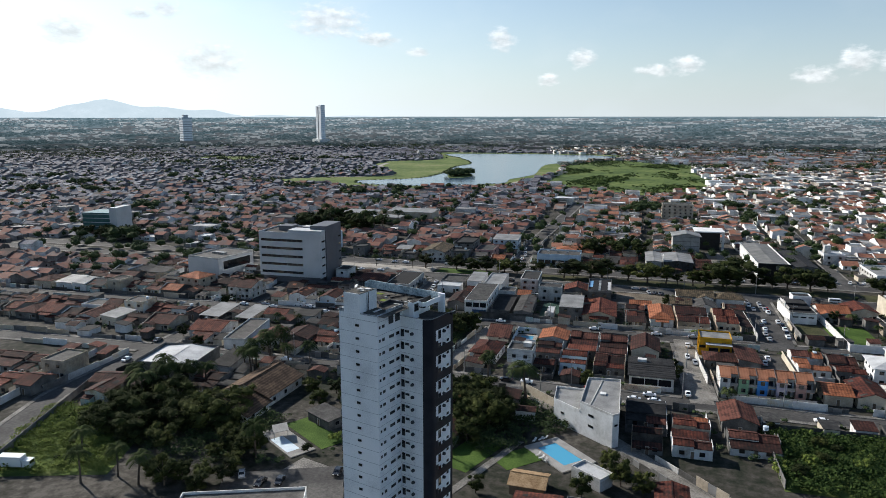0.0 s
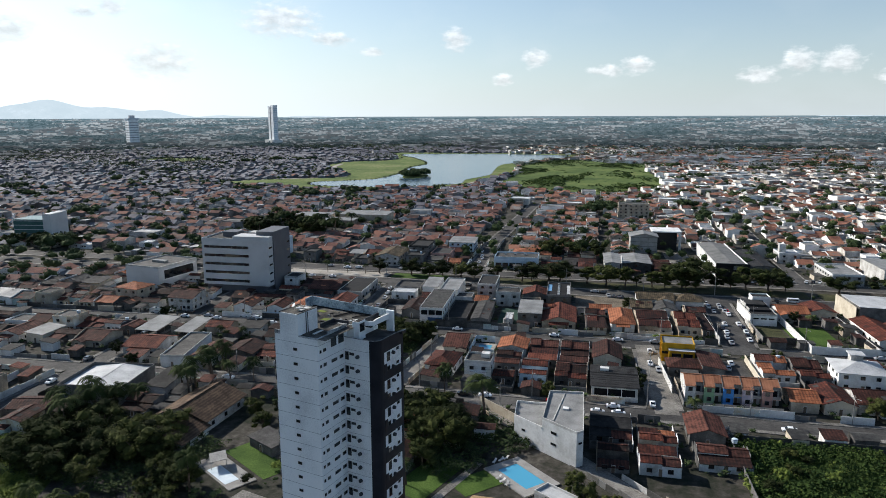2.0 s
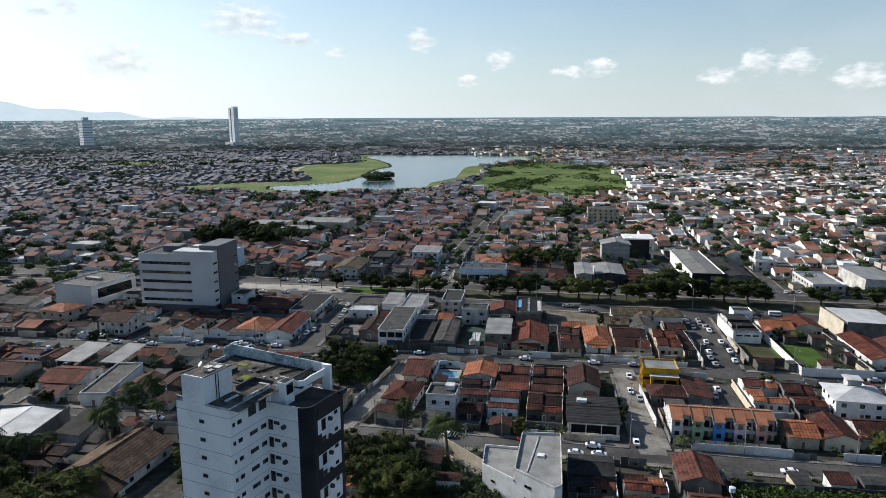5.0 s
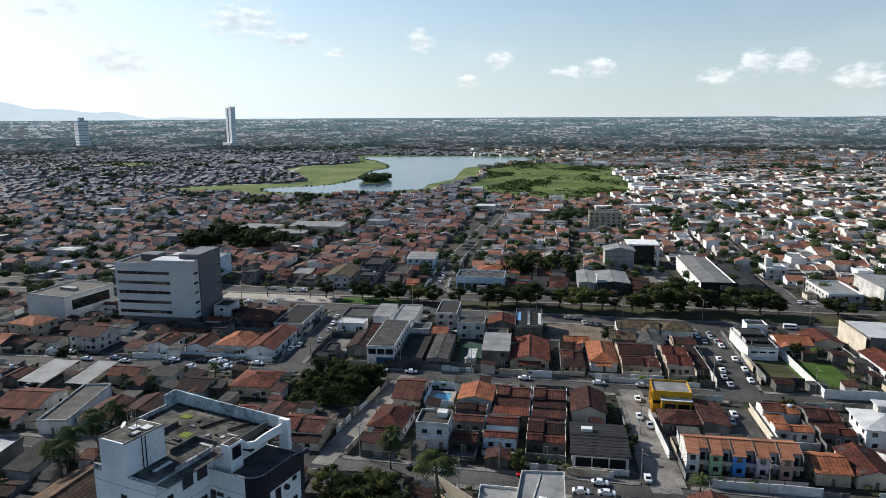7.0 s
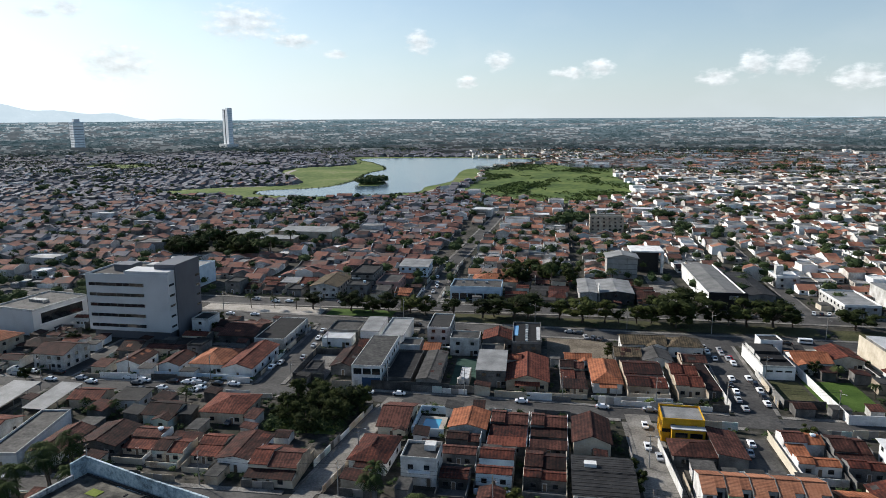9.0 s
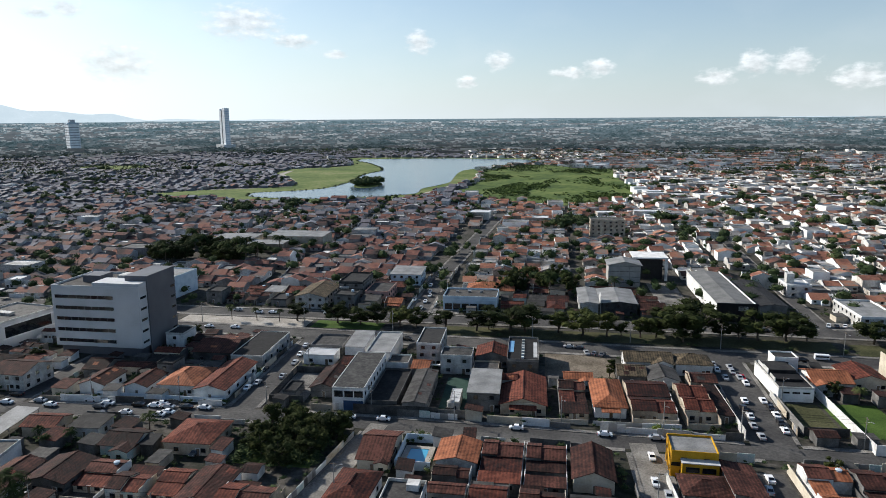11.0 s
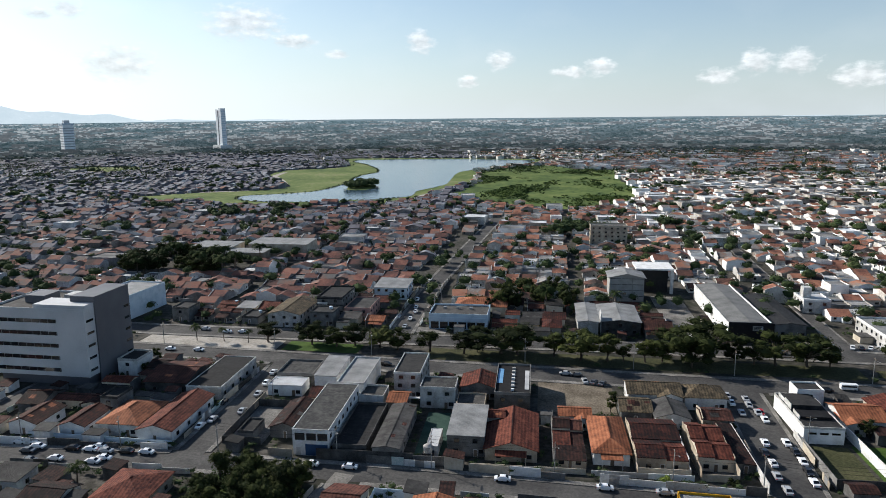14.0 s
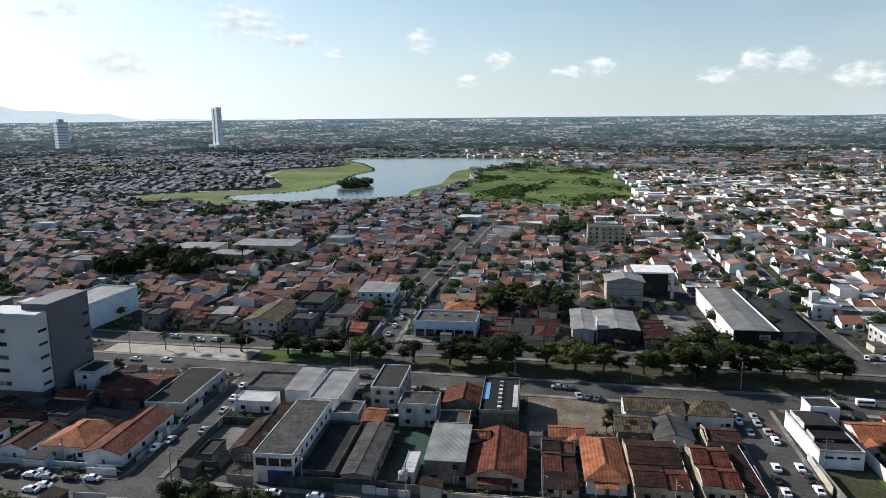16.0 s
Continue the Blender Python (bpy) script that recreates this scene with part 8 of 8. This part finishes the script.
# ---- the wide town beyond ----
def town():
    rng = np.random.default_rng(5)
    clay_v, clay_f, clay_m, flat_v, flat_f, flat_m, base_c, base_f = [], [], [], [], [], [], 0, 0
    seeds = [(-60, 620, 8), (-420, 620, 12), (-800, 1000, -18), (150, 900, 20), (-500, 1900, 30), (300, 1700, -12), (-1300, 1700, 8), (-300, 2300, -5), (500, 2300, 15), (-1000, 2300, 40)]
    count = 0
    for si, (sx, sy, rot) in enumerate(seeds):
        c, s = math.cos(radians(rot)), math.sin(radians(rot))
        for gy in range(-140, 140):
            for gx in range(-140, 140):
                far = math.hypot(gx * 9 + sx, gy * 12 + sy) > 1350
                lw, ld = (12.0, 13.5) if far else (8.8, 11.8)
                u = gx * lw + (gx // 9) * 9.0 + rng.uniform(-0.8, 0.8)
                v = gy * ld + (gy // 2) * 5.5 + rng.uniform(-0.8, 0.8)
                x, y = sx + u * c - v * s, sy + u * s + v * c
                r = math.hypot(x + 15, y - 100)
                if r < NEAR + 4 or r > 2150 or y < 120 or not in_view(x, y, 7):
                    continue
                best = min(range(len(seeds)), key=lambda q: (seeds[q][0] - x) ** 2 + (seeds[q][1] - y) ** 2)
                if best != si:
                    continue
                # houses on this bearing get the colours with sunlight put in
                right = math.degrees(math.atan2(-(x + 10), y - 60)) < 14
                if rng.random() < (0.05 if r < 1200 else 0.14 + max(0.0, r - 1750) / 450):
                    continue
                w, d = lw * rng.uniform(0.82, 1.04), ld * rng.uniform(0.78, 1.12)
                if (-760 < x < 60 and 780 < y < 1850) and (inside(BANK, x, y) or inside(WETLAND, x, y)) or inside(FIELD, x, y):
                    continue
                if r < 800 and not is_free(x, y, w, d, rot):
                    continue
                ang = radians(rot + rng.uniform(-6, 6)) + (math.pi / 2 if rng.random() < 0.3 else 0)
                cc, ss = math.cos(ang), math.sin(ang)
                h = rng.uniform(2.2, 3.3) * (2.0 if rng.random() < 0.12 else 1.0)
                W, D = w / 2, d / 2

                def put(lx, ly, z):
                    return (x + lx * cc - ly * ss, y + lx * ss + ly * cc, z)

                def block(x0, x1, y0, y1, z0, z1, mats):
                    nonlocal base_c
                    b = base_c
                    clay_v.extend([put(x0, y0, z0), put(x1, y0, z0), put(x1, y1, z0), put(x0, y1, z0), put(x0, y0, z1), put(x1, y0, z1), put(x1, y1, z1), put(x0, y1, z1)])
                    clay_f.extend([(b, b + 1, b + 5, b + 4), (b + 1, b + 2, b + 6, b + 5), (b + 2, b + 3, b + 7, b + 6), (b + 3, b, b + 4, b + 7), (b + 4, b + 5, b + 6, b + 7)])
                    clay_m.extend([mats[0]] * 4 + [mats[1]])
                    base_c += 8

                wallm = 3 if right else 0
                if r < 950:
                    for _w in range(2):
                        q, zz = rng.uniform(-W * 0.7, W * 0.7), rng.uniform(0.8, 1.1)
                        block(q - 0.6, q + 0.6, -D - 0.06, -D + 0.02, zz, zz + 1.1, (5, 5))
                        q = rng.uniform(-D * 0.7, D * 0.7)
                        e = W if rng.random() < 0.5 else -W
                        block(e - 0.06, e + 0.06, q - 0.6, q + 0.6, zz, zz + 1.1, (5, 5))
                if r < 1150 and rng.random() < 0.55:
                    q, l, z1 = rng.uniform(-W * 0.5, W * 0.5), rng.uniform(1.6, 3.2), rng.uniform(2.0, 2.7)
                    block(q - W * 0.45, q + W * 0.45, -D - l, -D - 0.02, 0, z1, (wallm, (4 if right else 1) if rng.random() < 0.6 else 7))
                if r < 1150 and rng.random() < 0.22:
                    block(-W - 0.3, W + 0.3, -D - 3.6, -D - 3.4, 0, rng.uniform(1.6, 2.4), (wallm, wallm))
                if r < 1300 and rng.random() < 0.12:
                    q = rng.uniform(-W * 0.6, W * 0.6)
                    block(q - 0.7, q + 0.7, -0.7, 0.7, h, h + 2.6, (3, 3))
                is_flat = rng.random() < ((0.36 if r < 800 else 0.5) if right else 0.13)
                if not is_flat:
                    p = rng.uniform(0.24, 0.38) * D
                    o = 0.4
                    clay_v += [put(-W, -D, 0), put(W, -D, 0), put(W, D, 0), put(-W, D, 0), put(-W, -D, h), put(W, -D, h), put(W, D, h), put(-W, D, h), put(-W, 0, h + p * 0.9), put(W, 0, h + p * 0.9)]
                    b = base_c
                    clay_f += [(b, b + 1, b + 5, b + 4), (b + 1, b + 2, b + 6, b + 9, b + 5), (b + 2, b + 3, b + 7, b + 6), (b + 3, b, b + 4, b + 8, b + 7)]
                    # left walls past 750 m share the haze-painted grey
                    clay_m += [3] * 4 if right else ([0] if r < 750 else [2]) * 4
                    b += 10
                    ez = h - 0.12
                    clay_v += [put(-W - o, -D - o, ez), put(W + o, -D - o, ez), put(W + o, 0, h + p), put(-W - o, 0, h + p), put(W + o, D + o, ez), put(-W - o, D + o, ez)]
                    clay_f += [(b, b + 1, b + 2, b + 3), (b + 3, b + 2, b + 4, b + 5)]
                    # left roofs turn haze-grey with distance, right ones take the sunlit tone
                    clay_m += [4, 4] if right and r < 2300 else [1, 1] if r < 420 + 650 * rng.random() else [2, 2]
                    base_c += 16
                    if r < 1500 and rng.random() < (0.4 if right else 0.3):
                        e, k2, b = (W + o + 0.02) * (1 if rng.random() < 0.5 else -1), rng.uniform(0.35, 0.8), base_c
                        for ex in (e - 0.12, e + 0.12):
                            clay_v += [put(ex, -D - o, 0), put(ex, D + o, 0), put(ex, D + o, h + k2 * 0.6), put(ex, 0, h + p + k2), put(ex, -D - o, h + k2 * 0.6)]
                        clay_f += [(b, b + 1, b + 2, b + 3, b + 4), (b + 9, b + 8, b + 7, b + 6, b + 5), (b + 1, b + 6, b + 7, b + 2), (b + 2, b + 7, b + 8, b + 3), (b + 3, b + 8, b + 9, b + 4), (b + 4, b + 9, b + 5, b)]
                        clay_m += [6 if right or rng.random() < 0.5 else 0] * 6
                        base_c += 10
                else:
                    if rng.random() < ((0.1 if r < 800 else 0.3) if right else 0.05) and r > 480:
                        W, D, h = W * rng.uniform(1.6, 2.8), D * rng.uniform(1.2, 1.7), rng.uniform(5, 8)
                    b = base_f
                    flat_v += [put(-W, -D, 0), put(W, -D, 0), put(W, D, 0), put(-W, D, 0), put(-W, -D, h), put(W, -D, h), put(W, D, h), put(-W, D, h)]
                    flat_f += [(b, b + 1, b + 5, b + 4), (b + 1, b + 2, b + 6, b + 5), (b + 2, b + 3, b + 7, b + 6), (b + 3, b, b + 4, b + 7)]
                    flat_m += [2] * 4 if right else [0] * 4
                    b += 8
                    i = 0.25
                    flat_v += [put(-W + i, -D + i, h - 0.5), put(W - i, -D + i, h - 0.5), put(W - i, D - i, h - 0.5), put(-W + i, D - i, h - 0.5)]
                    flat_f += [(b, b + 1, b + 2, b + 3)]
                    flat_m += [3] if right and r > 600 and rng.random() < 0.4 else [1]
                    base_f += 12
                count += 1
    tagged(new("distant_houses", mesh_from("distant_houses", (clay_v, clay_f), [FARWALL, FARCLAY, FARGREY, FARWHITE, FARBRIGHT, GLASS, FARPARTY, FARFLAT], clay_m)), "endless low houses with weathered clay roofs, greyed by painted haze farther off", "houses", kind="stuff")
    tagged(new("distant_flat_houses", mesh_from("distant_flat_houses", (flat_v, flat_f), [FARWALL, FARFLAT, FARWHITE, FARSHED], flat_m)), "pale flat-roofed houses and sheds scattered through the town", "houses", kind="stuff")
    return count


TOWN = town()


def weeds(name, label, x, y, w, d, rot, count, mat, low, high, seed):
    rng = random.Random(seed)
    c, s_ = math.cos(radians(rot)), math.sin(radians(rot))
    spots = []
    for _ in range(count):
        a, b, h = rng.uniform(-w / 2, w / 2), rng.uniform(-d / 2, d / 2), rng.uniform(low, high)
        spots.append((x + a * c - b * s_, y + a * s_ + b * c, h, h * rng.uniform(0.5, 0.9)))
    leaf_stuff(name, label, spots, mat, 50, seed)


def leaf_stuff(name, label, places, mat, leaves, seed, size=1.0, core=0.0):
    """Places: x, y, height, radius. Ragged crowns of crossing leaf plates over short stems."""
    rng = np.random.default_rng(seed)
    n = len(places)
    P = np.repeat(np.array(places, float), leaves, axis=0)
    m = len(P)
    a, u = rng.uniform(0, 2 * np.pi, m), rng.uniform(-0.6, 1, m)
    q = rng.uniform(0.45, 1.0, m) * P[:, 3]
    s = np.sqrt(1 - u * u)
    lump = 1 + 0.25 * np.sin(3 * a + P[:, 0])
    c = np.stack([P[:, 0] + q * s * np.cos(a) * lump, P[:, 1] + q * s * np.sin(a) * lump, P[:, 2] * 0.6 + q * u * 0.8 * P[:, 2] / (2.2 * P[:, 3])], 1)
    t1 = rng.normal(size=(m, 3))
    t1[:, 2] *= 0.5
    t1 /= np.linalg.norm(t1, axis=1)[:, None]
    t2 = np.cross(t1, rng.normal(size=(m, 3)) * 0.5 + np.array([0, 0, 1]))
    t2 /= np.linalg.norm(t2, axis=1)[:, None]
    k = (P[:, 3] * rng.uniform(0.1, 0.22, m))[:, None] * size
    c[:, 2] = np.maximum(c[:, 2], 0.3)
    V = np.stack([c - t1 * k, c - t2 * k * 0.7, c + t1 * k, c + t2 * k * 0.7], 1).reshape(-1, 3)
    F = np.arange(4 * m).reshape(-1, 4)
    V, F, pick = V.tolist(), F.tolist(), random.Random(seed)
    if core:
        for x, y, h, r in places:
            leaf_core(pick, x, y, h * 0.58, r * core, h * 0.34 * core, V, F)
    return tagged(new(name, mesh_from(name, (V, F), mat)), label, "trees", kind="stuff")


def far_trees():
    rng = random.Random(21)
    near, far, scrub = [], [], []
    while len(near) < 1600:
        r, az = rng.uniform(390, 1250), radians(18.5 + rng.uniform(-40, 40))
        x, y = -10 - math.sin(az) * r, 60 + math.cos(az) * r
        if inside(BANK, x, y) or inside(LAKE, x, y) or inside(WETLAND, x, y):
            continue
        if noise.noise((x * 0.008, y * 0.008, 2)) < rng.uniform(-0.6, 0.4):
            continue
        h = rng.uniform(4, 9)
        near.append((x, y, h, h * rng.uniform(0.4, 0.65)))
    for _ in range(70):
        r, az = math.sqrt(rng.uniform(430 ** 2, 1500 ** 2)), radians(18.5 + rng.uniform(-38, 38))
        x, y = -10 - math.sin(az) * r, 60 + math.cos(az) * r
        if inside(BANK, x, y) or inside(WETLAND, x, y) or not is_free(x, y, 8, 8, 0):
            continue
        for _k in range(rng.randint(3, 16)):
            h = rng.uniform(7, 12)
            near.append((x + rng.gauss(0, 9), y + rng.gauss(0, 6), h, h * rng.uniform(0.45, 0.6)))
    while len(far) < 2600:
        r, az = math.sqrt(rng.uniform(1200 ** 2, 2150 ** 2)), radians(18.5 + rng.uniform(-40, 40))
        x, y = -10 - math.sin(az) * r, 60 + math.cos(az) * r
        if inside(BANK, x, y) or inside(LAKE, x, y):
            continue
        if noise.noise((x * 0.003, y * 0.003, 5)) < rng.uniform(-0.3, 0.4):
            continue
        h = rng.uniform(6, 12)
        far.append((x, y, h, h * rng.uniform(0.5, 1.0)))
    while len(scrub) < 1900:
        x, y = rng.uniform(-300, -15), rng.uniform(820, 1500)
        k = noise.noise((x * 0.014, y * 0.007, 9)) + 0.6 * noise.noise((x * 0.05, y * 0.025, 3))
        if inside(WETLAND, x, y) and k > rng.uniform(0.0, 0.35):
            h = rng.uniform(1.2, 3.0) + 5.0 * max(0.0, k - 0.25)
            scrub.append((x, y, h, h * rng.uniform(0.6, 1.1)))
    island = []
    for i in range(90):
        a, q = rng.uniform(0, 6.283), math.sqrt(rng.random())
        island.append((-396 + math.cos(a) * q * 19, 1012 + math.sin(a) * q * 34, rng.uniform(7, 13), 5.0))
    for i in range(50):
        k = rng.randrange(len(BANK))
        if rng.random() < 0.5:
            island.append((BANK[k][0] + rng.uniform(-20, 20), BANK[k][1] + rng.uniform(-30, 5), rng.uniform(4, 8), 3.2))
    reeds = []
    for (ax, ay), (bx, by) in zip(LAKE, LAKE[1:]):
        if ax < -425 or ay < 900:
            n = max(1, int(math.hypot(bx - ax, by - ay) / 5))
            for k in range(n):
                reeds.append((ax + (bx - ax) * k / n + rng.uniform(-3, 0.5), ay + (by - ay) * k / n + rng.uniform(-2, 2), rng.uniform(1.0, 2.6), rng.uniform(1.6, 3.0)))
    leaf_stuff("shore_reeds", "dark reeds and bushes along the lake shore", reeds, FARLEAF, 20, 8, 1.0, 0.8)
    leaf_stuff("distant_trees", "scattered dark green trees among the houses", [q for q in near if math.hypot(q[0], q[1] - 60) > 640], FARLEAF, 55, 1, 0.85, 0.8)
    leaf_stuff("garden_trees", "dense dark green garden trees among the houses", [q for q in near if math.hypot(q[0], q[1] - 60) <= 640], FARLEAF, 210, 6, 0.6, 0.85)
    leaf_stuff("far_trees", "far dark woods and garden trees", far, FARLEAF, 22, 2)
    leaf_stuff("wetland_scrub", "green scrub and low trees on the marsh", scrub, surface("scrub_leaves", [(0.016, 0.032, 0.01), (0.036, 0.06, 0.016), (0.065, 0.095, 0.024)], 0.02, 0.3, 0.9, 0.0, spread="island", spec=0.05), 26, 3, 1.0, 0.8)
    leaf_stuff("island_trees", "dense dark trees on the lake island and shore", island, FARLEAF, 70, 4, 0.8, 0.85)


far_trees()


def far_suburbs():
    """Roofs and belts of wood on the slope of the far plain, their haze painted as emission."""
    rng = np.random.default_rng(41)
    v, f, m, belts = [], [], [], []
    for i in range(26000):
        r, az = math.sqrt(rng.uniform(1800 ** 2, 4600 ** 2)), radians(rng.uniform(-24, 60))
        x, y = -math.sin(az) * r, 100 + math.cos(az) * r
        k = noise.noise((x * 0.0035, y * 0.0035, 4))
        z, b = rise(r) + (0.8 if r > 1950 else 0.0), len(v)
        if k < rng.uniform(-0.25, 0.35):
            if k < rng.uniform(-0.5, 0.3):
                h = rng.uniform(5, 9)
                belts.append((x, y, z, h, h * rng.uniform(0.8, 1.7)))
            continue
        w, d, h = rng.uniform(3, 8), rng.uniform(3, 6), rng.uniform(2.5, 5)
        if rng.random() < 0.03:
            w, d, h = rng.uniform(18, 34), 9, rng.uniform(5, 10)
        t = rng.uniform(-0.6, 0.6)
        c, s = math.cos(t), math.sin(t)
        ring = [(x + a * w * c - e * d * s, y + a * w * s + e * d * c) for a, e in ((-1, -1), (1, -1), (1, 1), (-1, 1))]
        v += [(px, py, z) for px, py in ring] + [(px, py, z + h) for px, py in ring]
        f += [(b, b + 1, b + 5, b + 4), (b + 1, b + 2, b + 6, b + 5), (b + 2, b + 3, b + 7, b + 6), (b + 3, b, b + 4, b + 7), (b + 4, b + 5, b + 6, b + 7)]
        m += [0 if rng.random() < 0.4 else 1] * 5
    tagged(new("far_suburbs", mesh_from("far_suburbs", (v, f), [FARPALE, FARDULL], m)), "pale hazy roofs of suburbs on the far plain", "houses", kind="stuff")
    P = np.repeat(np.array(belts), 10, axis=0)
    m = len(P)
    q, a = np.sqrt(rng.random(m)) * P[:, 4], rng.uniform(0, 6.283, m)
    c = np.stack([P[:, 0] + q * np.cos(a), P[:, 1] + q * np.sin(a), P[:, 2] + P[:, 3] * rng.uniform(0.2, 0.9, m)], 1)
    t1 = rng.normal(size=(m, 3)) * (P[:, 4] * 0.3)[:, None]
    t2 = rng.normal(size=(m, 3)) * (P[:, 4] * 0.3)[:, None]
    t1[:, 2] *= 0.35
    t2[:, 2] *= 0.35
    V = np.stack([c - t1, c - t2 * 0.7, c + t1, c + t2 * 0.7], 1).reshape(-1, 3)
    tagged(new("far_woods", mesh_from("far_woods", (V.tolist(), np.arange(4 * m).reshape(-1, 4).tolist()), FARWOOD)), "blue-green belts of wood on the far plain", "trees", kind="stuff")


far_suburbs()
flat_sheet("grass", smooth_loop([(-416, 1013), (-418, 1040), (-408, 1054), (-388, 1042), (-374, 1008), (-375, 972), (-397, 968)], 4, 1), 0.7, SCRUB, "small wooded island in the lake", "island")
SCRUBL = bpy.data.materials["scrub_leaves"]
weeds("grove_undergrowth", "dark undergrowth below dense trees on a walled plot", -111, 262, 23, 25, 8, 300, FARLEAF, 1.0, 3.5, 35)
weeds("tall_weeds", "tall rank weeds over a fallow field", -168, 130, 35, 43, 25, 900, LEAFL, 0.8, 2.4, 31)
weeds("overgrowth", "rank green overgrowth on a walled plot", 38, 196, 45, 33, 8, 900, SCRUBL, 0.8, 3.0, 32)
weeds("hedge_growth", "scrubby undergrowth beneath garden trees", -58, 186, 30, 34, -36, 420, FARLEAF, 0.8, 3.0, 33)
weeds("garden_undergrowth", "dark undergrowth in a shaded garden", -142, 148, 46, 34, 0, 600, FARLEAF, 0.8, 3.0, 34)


def yard_greenery():
    """Low shrubs, creepers and weeds in what is left of the yards."""
    rng, spots = random.Random(63), []
    for _ in range(14000):
        r, az = math.sqrt(rng.uniform(110 ** 2, 380 ** 2)), radians(rng.uniform(-27, 62))
        x, y = -10 - math.sin(az) * r, 80 + math.cos(az) * r
        if is_free(x, y, 0.9, 0.9, 0):
            h = rng.uniform(0.7, 2.6)
            spots.append((x, y, h, h * rng.uniform(0.5, 0.8)))
            if len(spots) >= 1500:
                break
    leaf_stuff("yard_greenery", "low shrubs and weeds in back yards", spots, FARLEAF, 30, 36, 1.0, 0.6)


yard_greenery()
